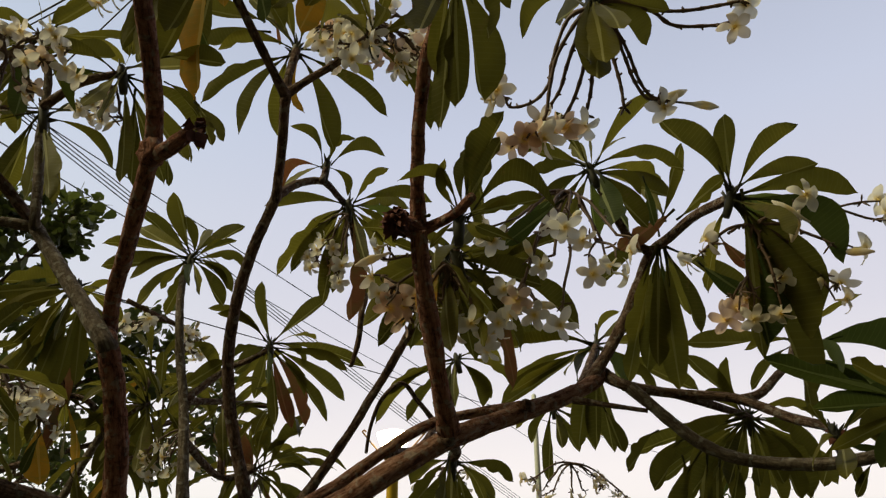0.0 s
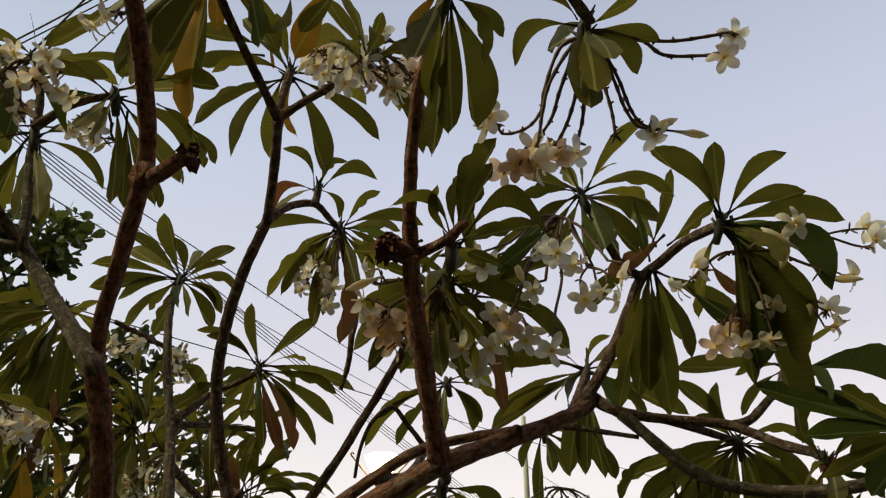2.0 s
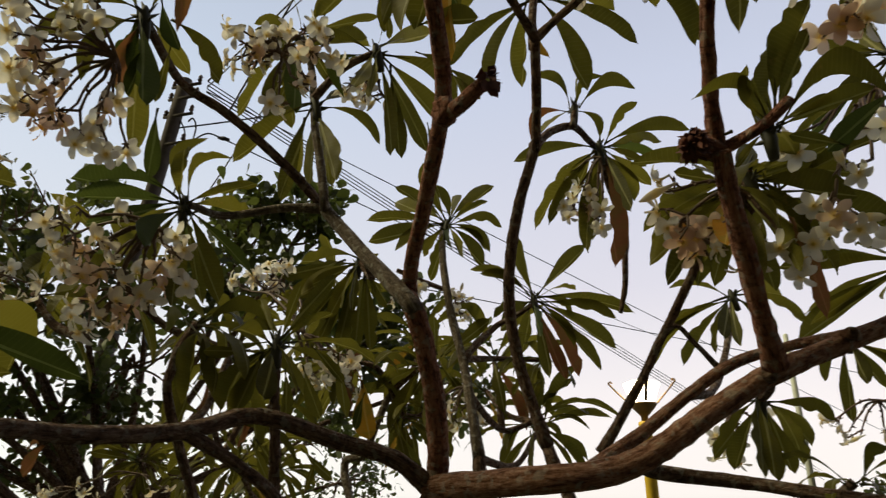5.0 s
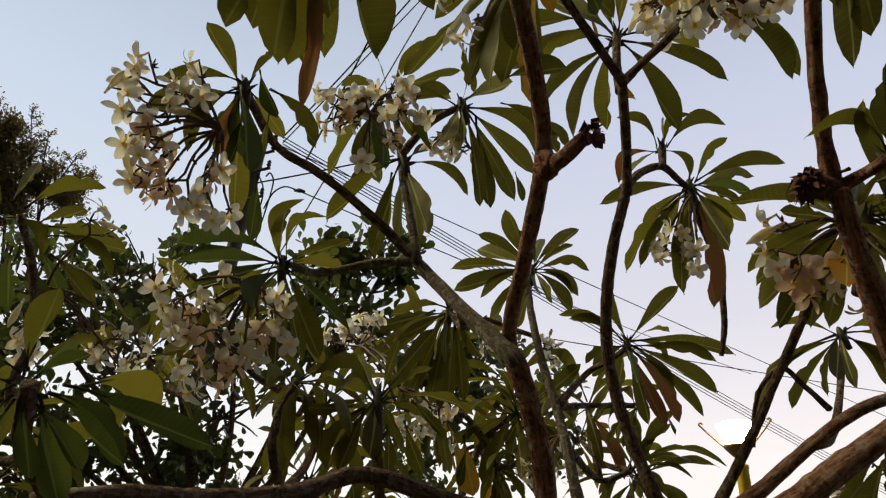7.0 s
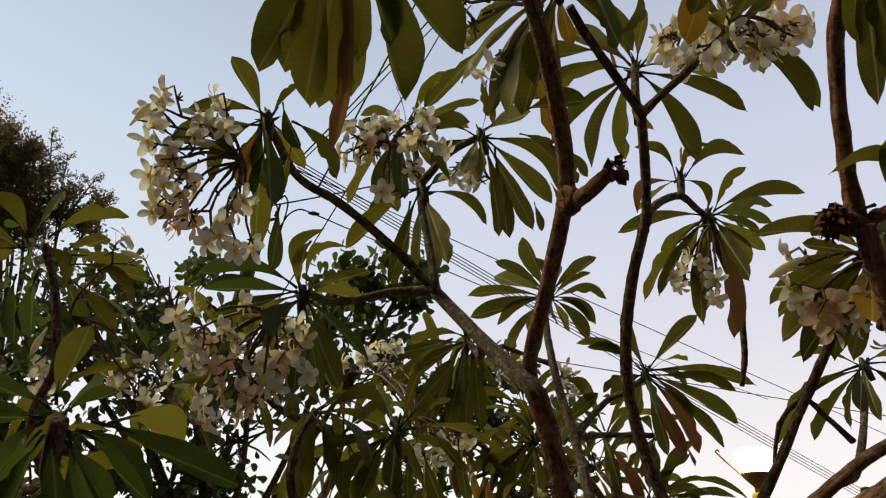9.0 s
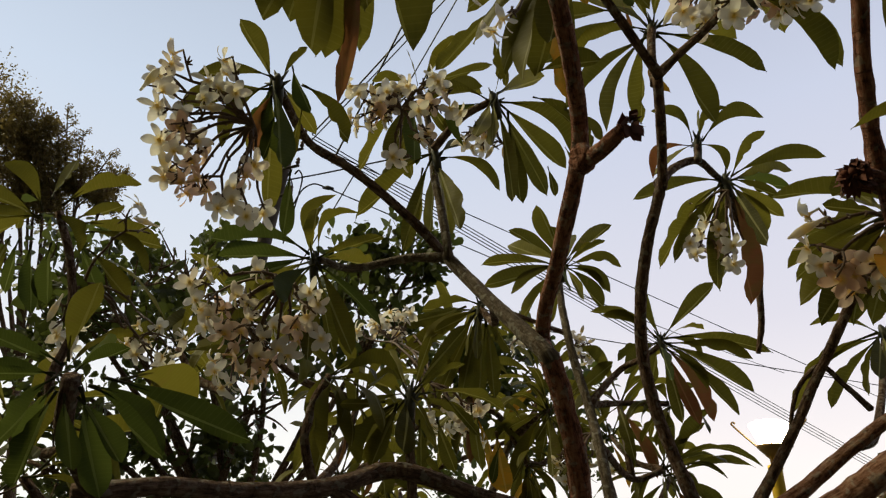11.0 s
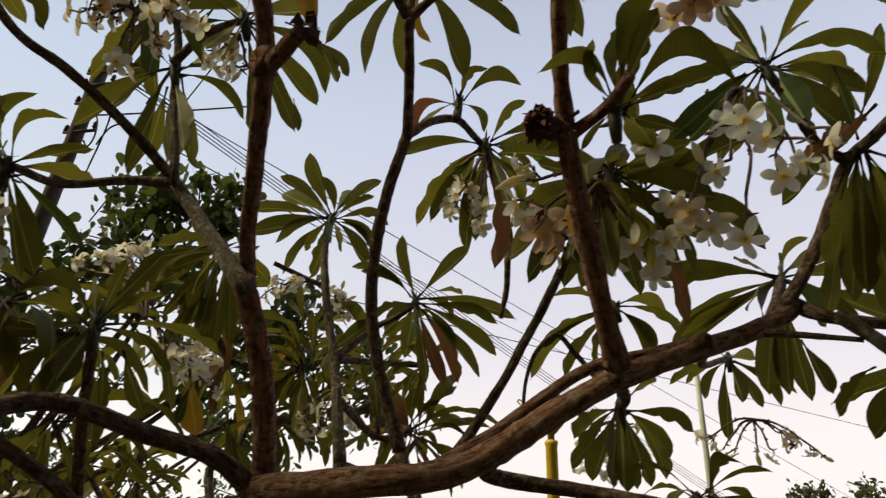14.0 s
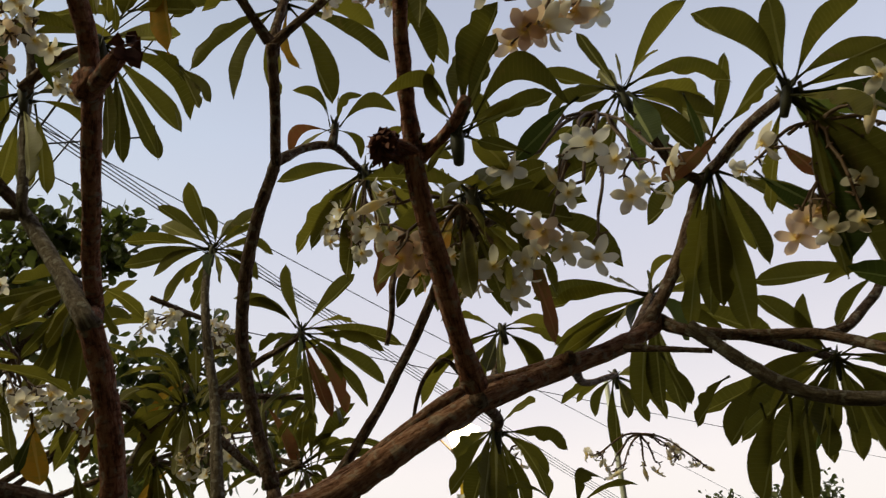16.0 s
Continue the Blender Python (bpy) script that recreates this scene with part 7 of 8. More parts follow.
# flower clusters
blossoms(left_tree, (-2.458, 2.671, 1.77), [(-2.532, 2.665, 1.699, 0), (-2.378, 2.658, 1.692, 0), (-2.815, 2.535, 1.698, 0), (-2.321, 2.703, 1.703, 0), (-2.702, 2.613, 1.694, 0), (-2.847, 2.525, 1.68, 0), (-2.663, 2.65, 1.668, 0), (-2.852, 2.512, 1.696, 1), (-2.809, 2.507, 1.673, 0), (-2.707, 2.571, 1.729, 0)], 0.075)
blossoms(near_tree, (0.007, 1.261, 2.142), [(-0.131, 1.230, 2.164, 4), (-0.139, 1.246, 2.111, 4), (-0.101, 1.251, 2.049, 5), (-0.081, 1.324, 2.048, 5), (-0.052, 1.231, 2.065, 5), (0.018, 1.289, 2.045, 4), (0.024, 1.334, 2.031, 4), (0.053, 1.258, 2.021, 3), (-0.076, 1.284, 2.067, 5), (-0.004, 1.317, 2.008, 1), (-0.138, 1.205, 2.129, 2), (-0.123, 1.260, 2.082, 1), (-0.094, 1.287, 2.092, 5), (-0.043, 1.287, 2.039, 4), (-0.016, 1.301, 2.067, 1), (0.082, 1.277, 1.996, 3)], 0.07)
blossoms(near_tree, (0.280, 1.330, 2.346), [(0.093, 1.176, 2.157, 3), (0.209, 1.186, 2.194, 3), (0.188, 1.225, 2.126, 3), (0.105, 1.254, 2.020, 3), (0.169, 1.223, 2.025, 3), (0.290, 1.239, 2.114, 3), (0.357, 1.200, 2.145, 4), (0.128, 1.238, 2.028, 1), (0.192, 1.231, 2.048, 2), (0.313, 1.193, 2.112, 1), (0.101, 1.304, 2.016, 1)], 0.07)
blossoms(near_tree, (0.280, 1.330, 2.346), [(0.227, 1.156, 2.174, 3), (0.275, 1.232, 2.184, 3), (0.119, 1.260, 2.091, 3), (0.086, 1.307, 1.982, 3), (0.221, 1.247, 2.014, 3), (0.355, 1.244, 2.114, 4), (0.137, 1.210, 2.051, 5), (0.080, 1.165, 2.175, 4), (0.166, 1.230, 2.164, 2), (0.261, 1.208, 2.227, 2)], 0.07)
blossoms(near_tree, (0.622, 1.253, 2.225), [(0.702, 1.179, 2.255, 3), (0.672, 1.273, 2.120, 3), (0.525, 1.251, 2.193, 4), (0.473, 1.231, 2.135, 4), (0.584, 1.302, 2.068, 5), (0.580, 1.352, 2.061, 5), (0.605, 1.284, 2.038, 3), (0.799, 1.295, 2.119, 4), (0.787, 1.269, 2.073, 4), (0.847, 1.265, 2.181, 4), (0.891, 1.250, 2.282, 4), (0.871, 1.205, 2.232, 4), (0.653, 1.271, 2.045, 1), (0.670, 1.194, 2.230, 2), (0.606, 1.304, 2.087, 5), (0.798, 1.222, 2.154, 2), (0.684, 1.207, 2.202, 2), (0.751, 1.287, 2.116, 2)], 0.075)
blossoms(near_tree, (-0.265, 1.733, 2.500), [(-0.384, 1.803, 2.401, 3), (-0.351, 1.752, 2.404, 4), (-0.304, 1.750, 2.403, 3), (-0.323, 1.790, 2.369, 5), (-0.277, 1.745, 2.350, 3), (-0.299, 1.802, 2.331, 4), (-0.332, 1.722, 2.416, 4), (-0.370, 1.791, 2.361, 1), (-0.368, 1.776, 2.468, 2), (-0.284, 1.761, 2.306, 1)], 0.064)
blossoms(near_tree, (-0.112, 1.140, 2.633), [(-0.187, 1.116, 2.599, 3), (-0.175, 1.135, 2.589, 3), (-0.146, 1.115, 2.596, 3), (-0.142, 1.102, 2.555, 4), (-0.077, 1.150, 2.549, 4), (-0.048, 1.193, 2.581, 3), (-0.025, 1.162, 2.573, 3), (-0.008, 1.151, 2.584, 4), (-0.096, 1.156, 2.555, 4), (-0.150, 1.102, 2.629, 4), (-0.198, 1.121, 2.565, 4), (-0.181, 1.097, 2.518, 1), (-0.107, 1.167, 2.611, 5), (-0.038, 1.156, 2.602, 5), (-0.058, 1.191, 2.612, 3), (-0.208, 1.065, 2.550, 2)], 0.07)
blossoms(near_tree, (-1.062, 0.851, 2.390), [(-1.103, 0.787, 2.448, 3), (-1.107, 0.761, 2.408, 3), (-1.224, 0.760, 2.479, 4), (-1.190, 0.725, 2.394, 4), (-1.205, 0.745, 2.514, 4), (-1.216, 0.787, 2.358, 3), (-1.216, 0.784, 2.313, 2), (-1.164, 0.811, 2.357, 3), (-1.198, 0.751, 2.334, 4), (-1.219, 0.859, 2.275, 5), (-1.144, 0.873, 2.234, 3), (-1.097, 0.949, 2.246, 3), (-1.055, 0.848, 2.270, 5), (-1.169, 0.764, 2.386, 3), (-1.183, 0.779, 2.321, 3), (-1.161, 0.826, 2.278, 5), (-1.124, 0.774, 2.467, 4), (-1.194, 0.806, 2.378, 2), (-1.235, 0.731, 2.479, 2)], 0.07)
blossoms(near_tree, (-1.062, 0.851, 2.390), [(-1.086, 0.785, 2.476, 3), (-1.066, 0.755, 2.480, 4), (-1.236, 0.746, 2.494, 4), (-1.181, 0.728, 2.516, 4), (-1.183, 0.725, 2.425, 3), (-1.154, 0.757, 2.352, 5), (-1.228, 0.814, 2.310, 4), (-1.165, 0.839, 2.343, 5), (-1.193, 0.816, 2.273, 5), (-1.166, 0.857, 2.269, 5), (-1.114, 0.876, 2.244, 3), (-1.071, 0.878, 2.315, 4), (-1.128, 0.892, 2.284, 3), (-1.172, 0.814, 2.312, 5), (-1.229, 0.801, 2.287, 4), (-1.048, 0.781, 2.414, 3), (-1.092, 0.773, 2.390, 2), (-1.072, 0.878, 2.203, 1)], 0.07)
blossoms(near_tree, (-1.102, 1.057, 2.138), [(-1.164, 1.028, 2.163, 3), (-1.290, 0.989, 2.103, 3), (-1.296, 0.970, 2.138, 4), (-1.034, 1.071, 2.084, 4), (-1.229, 1.023, 2.032, 5), (-1.202, 1.065, 2.073, 3), (-1.149, 1.081, 2.053, 3), (-1.089, 1.134, 2.046, 3), (-1.190, 1.047, 1.952, 3), (-1.242, 1.050, 1.926, 4), (-1.302, 1.074, 1.993, 4), (-1.047, 1.056, 2.055, 4), (-1.122, 1.073, 1.998, 3), (-1.186, 1.034, 2.093, 3), (-1.248, 0.991, 2.064, 3), (-1.102, 1.107, 2.025, 5), (-1.243, 0.962, 2.066, 4)], 0.07)
blossoms(near_tree, (-1.102, 1.057, 2.138), [(-1.195, 1.010, 2.105, 3), (-1.223, 0.946, 2.145, 4), (-1.055, 1.067, 2.112, 4), (-1.298, 1.037, 2.059, 3), (-1.196, 1.035, 2.034, 5), (-1.156, 1.060, 2.024, 3), (-1.080, 1.066, 2.040, 5), (-1.168, 1.061, 1.988, 3), (-1.276, 1.109, 1.950, 3), (-1.230, 1.126, 1.954, 5), (-1.169, 1.101, 1.986, 5), (-1.032, 1.090, 2.016, 4), (-1.118, 1.098, 1.992, 3), (-1.259, 1.038, 2.092, 5), (-1.157, 1.071, 1.957, 5), (-1.201, 1.032, 1.987, 5), (-1.272, 1.056, 1.964, 3)], 0.07)
blossoms(near_tree, (-0.889, 1.121, 2.550), [(-0.986, 1.051, 2.597, 4), (-0.988, 1.064, 2.520, 4), (-0.950, 1.096, 2.560, 3), (-0.920, 1.105, 2.597, 3), (-0.914, 1.113, 2.552, 3), (-0.876, 1.119, 2.609, 4), (-0.782, 1.097, 2.573, 3), (-0.826, 1.127, 2.567, 4), (-0.909, 1.166, 2.443, 4), (-0.945, 1.084, 2.590, 2), (-0.830, 1.098, 2.511, 3), (-0.766, 1.167, 2.533, 1), (-0.836, 1.151, 2.485, 5)], 0.064)
blossoms(near_tree, (-0.889, 1.121, 2.550), [(-0.944, 1.029, 2.546, 3), (-0.989, 1.095, 2.516, 4), (-0.916, 1.078, 2.546, 3), (-0.917, 1.072, 2.512, 5), (-0.891, 1.107, 2.594, 3), (-0.922, 1.103, 2.518, 4), (-0.773, 1.107, 2.553, 4), (-0.906, 1.124, 2.428, 3), (-0.791, 1.086, 2.583, 4), (-0.813, 1.117, 2.534, 5), (-0.773, 1.136, 2.526, 4), (-0.959, 1.091, 2.520, 4), (-0.842, 1.137, 2.463, 4)], 0.064)
blossoms(near_tree, (-0.722, 1.245, 2.564), [(-0.783, 1.233, 2.494, 4), (-0.785, 1.276, 2.509, 4), (-0.737, 1.253, 2.510, 3), (-0.764, 1.288, 2.505, 1), (-0.741, 1.205, 2.490, 4), (-0.810, 1.259, 2.525, 2), (-0.745, 1.295, 2.497, 2), (-0.705, 1.285, 2.481, 2), (-0.736, 1.242, 2.527, 5)], 0.056)
blossoms(near_tree, (-0.433, 0.855, 2.537), [(-0.549, 0.767, 2.468, 0), (-0.533, 0.815, 2.393, 0), (-0.512, 0.808, 2.403, 0), (-0.539, 0.746, 2.424, 1), (-0.573, 0.74, 2.473, 2), (-0.564, 0.752, 2.5, 0)], 0.064)
blossoms(left_tree, (-1.63, 0.959, 2.185), [(-1.54, 1.095, 2.071, 0), (-1.449, 1.081, 1.993, 0), (-1.416, 1.015, 2.067, 0), (-1.35, 1.03, 2.038, 0), (-1.62, 0.919, 2.052, 0), (-1.64, 0.949, 2.01, 0), (-1.687, 1.014, 2.1, 0), (-1.424, 0.903, 2.32, 0), (-1.557, 1.076, 2.048, 0), (-1.567, 1.08, 2.112, 1), (-1.604, 0.89, 2.096, 2), (-1.629, 0.961, 2.033, 0), (-1.541, 1.071, 2.036, 0), (-1.57, 1.059, 2.059, 0), (-1.446, 0.946, 2.301, 2), (-1.603, 0.91, 2.043, 0), (-1.428, 1.048, 2.012, 0), (-1.498, 1.138, 2.042, 0)], 0.064)
blossoms(left_tree, (-0.969, 1.448, 1.996), [(-0.915, 1.462, 1.916, 0), (-0.954, 1.487, 1.949, 0), (-0.89, 1.473, 1.891, 0), (-1.123, 1.562, 2.217, 0), (-1.195, 1.535, 2.203, 0), (-1.24, 1.521, 2.188, 0), (-1.145, 1.574, 2.176, 0), (-0.901, 1.454, 1.921, 0), (-1.117, 1.589, 2.238, 0), (-0.891, 1.448, 1.911, 0), (-1.231, 1.499, 2.175, 0), (-0.867, 1.495, 1.935, 0), (-1.188, 1.544, 2.194, 0), (-0.913, 1.504, 1.94, 0)], 0.064)
blossoms(far_tree, (-0.776, 2.136, 1.978), [(-0.85, 2.119, 1.93, 0), (-0.794, 2.166, 1.887, 0), (-0.73, 2.089, 1.887, 0), (-0.787, 2.074, 1.842, 0), (-0.732, 2.17, 1.87, 0), (-0.874, 2.166, 1.88, 0), (-0.742, 2.067, 1.926, 0), (-0.89, 2.126, 1.889, 1), (-0.912, 2.167, 1.913, 2), (-0.806, 2.056, 1.886, 0), (-0.839, 2.181, 1.863, 2), (-0.823, 2.129, 1.929, 0), (-0.912, 2.17, 1.866, 0), (-0.882, 2.174, 1.844, 0)], 0.064)
blossoms(far_tree, (-0.849, 2.023, 2.284), [(-0.9, 1.984, 2.255, 0), (-0.917, 1.951, 2.227, 0), (-0.864, 1.942, 2.264, 0), (-0.87, 1.949, 2.26, 2), (-0.936, 1.944, 2.256, 0), (-0.96, 1.957, 2.218, 0)], 0.06)
blossoms(far_tree, (0.457, 2.563, 1.935), [(0.29, 2.511, 1.869, 0), (0.367, 2.574, 1.821, 2), (0.451, 2.562, 1.813, 2), (0.55, 2.56, 1.889, 0), (0.609, 2.579, 1.827, 0), (0.564, 2.558, 1.872, 0), (0.537, 2.564, 1.853, 1), (0.328, 2.532, 1.837, 0), (0.351, 2.615, 1.814, 0), (0.268, 2.476, 1.872, 1), (0.491, 2.583, 1.817, 0), (0.652, 2.569, 1.814, 2), (0.311, 2.492, 1.845, 2), (0.572, 2.58, 1.875, 0)], 0.064)
blossoms(far_tree, (-1.187, 1.839, 2.04), [(-1.176, 1.842, 1.979, 0), (-1.132, 1.863, 1.963, 0), (-1.073, 1.871, 1.966, 0), (-1.231, 1.662, 2.256, 0), (-1.266, 1.655, 2.223, 0), (-1.252, 1.639, 2.239, 0), (-1.074, 1.81, 2.042, 1), (-1.037, 1.896, 1.929, 1), (-1.243, 1.663, 2.24, 1), (-1.054, 1.81, 1.97, 0), (-1.061, 1.83, 1.985, 0)], 0.064)
blossoms(far_tree, (-1.187, 1.839, 2.04), [(-1.084, 1.853, 1.99, 0), (-1.155, 1.772, 1.984, 0), (-1.082, 1.803, 2.012, 0), (-1.181, 1.648, 2.263, 0), (-1.25, 1.716, 2.238, 0), (-1.162, 1.865, 1.956, 0), (-1.044, 1.871, 2.012, 0), (-1.087, 1.884, 2.005, 1), (-1.158, 1.851, 1.971, 2), (-1.21, 1.634, 2.27, 0)], 0.064)
blossoms(far_tree, (-0.001, 2.004, 1.849), [(-0.047, 1.959, 1.749, 0), (-0.012, 1.957, 1.768, 0), (-0.065, 1.962, 1.783, 1), (0.064, 2.013, 1.794, 1), (0.067, 2.012, 1.835, 0), (-0.071, 1.983, 1.769, 1), (-0.014, 1.978, 1.716, 0), (-0.071, 1.926, 1.728, 1)], 0.06)
blossoms(far_tree, (-0.845, 2.187, 2.231), [(-0.798, 2.124, 2.229, 0), (-0.783, 2.128, 2.192, 0), (-0.803, 2.122, 2.276, 1), (-0.763, 2.145, 2.268, 2), (-0.771, 2.081, 2.289, 2), (-0.78, 2.121, 2.267, 1), (-0.837, 2.16, 2.273, 0), (-0.78, 2.084, 2.262, 1), (-0.809, 2.08, 2.274, 0), (-0.778, 2.165, 2.22, 1)], 0.05)
blossoms(near_tree, (-0.144, 1.219, 2.724), [(-0.272, 1.228, 2.675, 3), (-0.215, 1.187, 2.662, 3), (-0.234, 1.210, 2.716, 4), (-0.153, 1.260, 2.645, 5), (-0.104, 1.213, 2.614, 5), (-0.062, 1.228, 2.658, 3), (-0.076, 1.246, 2.658, 5), (-0.184, 1.201, 2.748, 4), (-0.057, 1.244, 2.714, 4), (-0.089, 1.251, 2.687, 4), (-0.235, 1.248, 2.651, 3), (-0.153, 1.185, 2.661, 2)], 0.07)
blossoms(near_tree, (-0.144, 1.219, 2.724), [(-0.259, 1.263, 2.680, 3), (-0.210, 1.236, 2.681, 4), (-0.168, 1.222, 2.637, 4), (-0.243, 1.263, 2.639, 4), (-0.082, 1.261, 2.638, 3), (-0.100, 1.251, 2.614, 3), (-0.277, 1.179, 2.679, 4), (-0.119, 1.183, 2.739, 3), (-0.049, 1.188, 2.696, 5), (-0.301, 1.239, 2.692, 2), (-0.265, 1.241, 2.719, 5), (-0.120, 1.224, 2.696, 2)], 0.07)

spray(near_tree, (0.241, 0.856, 2.422), [
    [(0.202, 0.868, 2.406), (0.178, 0.900, 2.347), (0.172, 0.919, 2.316), (0.149, 0.934, 2.294), (0.113, 0.942, 2.288), (0.101, 0.939, 2.306)],
    [(0.215, 0.867, 2.399), (0.184, 0.891, 2.350), (0.172, 0.914, 2.301), (0.166, 0.932, 2.264), (0.147, 0.941, 2.248)],
    [(0.223, 0.875, 2.394), (0.204, 0.902, 2.348), (0.191, 0.926, 2.310), (0.171, 0.944, 2.284), (0.155, 0.956, 2.270)],
    [(0.235, 0.875, 2.394), (0.231, 0.902, 2.348), (0.218, 0.928, 2.306), (0.201, 0.948, 2.276), (0.183, 0.958, 2.268)],
    [(0.241, 0.874, 2.394), (0.243, 0.901, 2.347), (0.242, 0.924, 2.309), (0.234, 0.945, 2.274)],
    [(0.259, 0.864, 2.390), (0.271, 0.880, 2.341), (0.282, 0.894, 2.296), (0.286, 0.904, 2.260)],
    [(0.271, 0.865, 2.397), (0.296, 0.882, 2.355), (0.314, 0.900, 2.312), (0.331, 0.909, 2.288), (0.351, 0.911, 2.279)],
    [(0.265, 0.862, 2.400), (0.291, 0.884, 2.345), (0.304, 0.896, 2.310), (0.323, 0.906, 2.281), (0.342, 0.905, 2.276)],
    [(0.280, 0.857, 2.428), (0.336, 0.863, 2.422), (0.375, 0.876, 2.402), (0.441, 0.879, 2.404), (0.468, 0.879, 2.411)],
    [(0.273, 0.849, 2.427), (0.313, 0.851, 2.415), (0.375, 0.850, 2.407), (0.430, 0.844, 2.411), (0.472, 0.838, 2.416)],
], [(0.086, 0.896, 2.287, 3), (0.078, 0.899, 2.268, 4), (0.128, 0.924, 2.215, 5), (0.112, 0.963, 2.227, 5), (0.161, 0.948, 2.265, 3), (0.145, 0.933, 2.226, 5), (0.230, 0.942, 2.249, 3), (0.196, 0.931, 2.241, 5), (0.178, 0.937, 2.235, 4), (0.353, 0.913, 2.269, 3), (0.421, 0.923, 2.278, 2), (0.463, 0.855, 2.379, 3), (0.479, 0.841, 2.413, 3), (0.369, 0.912, 2.288, 2), (0.162, 0.927, 2.217, 4)], 0.066)

# ---- withered stubs ----
def dry_scales(host, centre, size, count):
    """Curled dry scales on a broken end."""
    rng = random.Random(count)
    bm = bmesh.new()
    for _ in range(count):
        way = Vector((rng.uniform(-1, 1), rng.uniform(-1, 1), rng.uniform(-1, 0.8))).normalized()
        side = way.orthogonal().normalized() * size * rng.uniform(0.25, 0.45)
        base = Vector(centre) + way * size * 0.25
        mid, tip = base + way * size * 0.45 + Vector((0, 0, rng.uniform(-0.3, 0.3))) * size, base + way * size * rng.uniform(0.6, 1.0) - Vector((0, 0, 0.3 * size))
        a, b, c, d, e = [bm.verts.new(q) for q in (base - side * 0.5, base + side * 0.5, mid + side, mid - side, tip)]
        bm.faces.new((a, b, c, d))
        bm.faces.new((d, c, e))
    ob = new("withered_bud", mesh_of("withered_bud", bm, scale_dry))
    tagged(ob, "withered red-brown scales")
    world_child(ob, host)


def knobs(host, centre, size, count):
    """A knobby withered bud of many small rounded bumps."""
    rng = random.Random(count + 1)
    bm = bmesh.new()
    for _ in range(count):
        way = Vector((rng.uniform(-1, 1), rng.uniform(-1, 1), rng.uniform(-1, 1))).normalized()
        r = size * rng.uniform(0.16, 0.3)
        spot = Matrix.Translation(Vector(centre) + way * size * rng.uniform(0.45, 0.8)) @ Matrix.Diagonal((r, r * rng.uniform(0.6, 1), r * rng.uniform(0.7, 1.3), 1))
        bmesh.ops.create_icosphere(bm, subdivisions=1, radius=1, matrix=spot)
    ob = new("withered_bud", mesh_of("withered_bud", bm, scale_dry))
    tagged(ob, "dark red knobby withered bud")
    world_child(ob, host)


def world_knot(host, centre, size):
    """A swollen joint with a sunken scar."""
    bm = bmesh.new()
    bm.verts.layers.float_vector.new("grain")
    bmesh.ops.create_icosphere(bm, subdivisions=3, radius=size)
    grain = bm.verts.layers.float_vector["grain"]
    scar = Vector((-0.3, -0.9, -0.1)).normalized()
    for v in bm.verts:
        way = v.co.normalized()
        v[grain] = v.co
        v.co *= 1 + 0.22 * noise.noise(way * 2.3) - 0.3 * max(0.0, (way.dot(scar) - 0.86) / 0.14)
        v.co.z *= 1.25
    bmesh.ops.translate(bm, verts=bm.verts, vec=centre)
    ob = new("knot", mesh_of("knot", bm, bark_stem))
    world_child(ob, host)


dry_scales(stub, (-0.328, 0.771, 2.127), 0.021, 24)
world_knot(stem_left_top, (-0.405, 0.822, 2.124), 0.019)
knobs(bud_stub, (-0.076, 0.985, 2.101), 0.022, 60)
dry_scales(bud_stub, (-0.076, 0.985, 2.101), 0.026, 70)
dry_scales(right_limb, (0.768, 1.388, 1.835), 0.02, 16)

# ---- street lamp ----
yellow_paint = plain("yellow_paint", (0.88, 0.58, 0.05), 0.45, grain=12, depth=0.15)
lamp_metal = plain("lamp_metal", (0.28, 0.17, 0.06), 0.45, 0.2)
n = Nodes("lamp_glow")
n.bsdf.inputs["Base Color"].default_value = (1, 0.9, 0.75, 1)
n.bsdf.inputs["Emission Color"].default_value = (1, 0.78, 0.5, 1)
n.bsdf.inputs["Emission Strength"].default_value = 12
lamp_glow = n.mat
LAMP = Vector((-0.488, 7.028, 2.555))
street_lamp = thing("street_lamp", "yellow street lamp with flared arms round a lit glass cone", "lamp", (LAMP.x, LAMP.y, 0))


def lathe(profile, sides=24):
    bm = bmesh.new()
    rings = [[bm.verts.new((r * math.cos(2 * math.pi * k / sides), r * math.sin(2 * math.pi * k / sides), z)) for k in range(sides)] for r, z in profile]
    for a, b in zip(rings, rings[1:]):
        for k in range(sides):
            bm.faces.new((a[k], a[(k + 1) % sides], b[(k + 1) % sides], b[k]))
    bm.faces.new(rings[-1])
    bm.faces.new(rings[0][::-1])
    return bm


def bmesh_at(bm, place):
    bmesh.ops.translate(bm, verts=bm.verts, vec=place)
    return bm


h = LAMP.z
part("pole", lathe([(0.09, 0), (0.09, 0.04), (0.066, 0.06), (0.06, 0.5), (0.056, h - 0.16), (0.064, h - 0.15), (0.064, h - 0.12), (0.05, h - 0.11)]), yellow_paint, street_lamp)
part("cup", lathe([(0.032, h - 0.12), (0.034, h - 0.06), (0.05, h - 0.045), (0.1, h + 0.01), (0.128, h + 0.045), (0.13, h + 0.058), (0.11, h + 0.06)]), lamp_metal, street_lamp)
part("lantern_glass", lathe([(0.1, h + 0.062), (0.125, h + 0.12), (0.15, h + 0.18), (0.172, h + 0.235), (0.168, h + 0.25), (0.11, h + 0.272), (0.03, h + 0.28)]), lamp_glow, street_lamp, "glowing cone of glass, wider at the top")
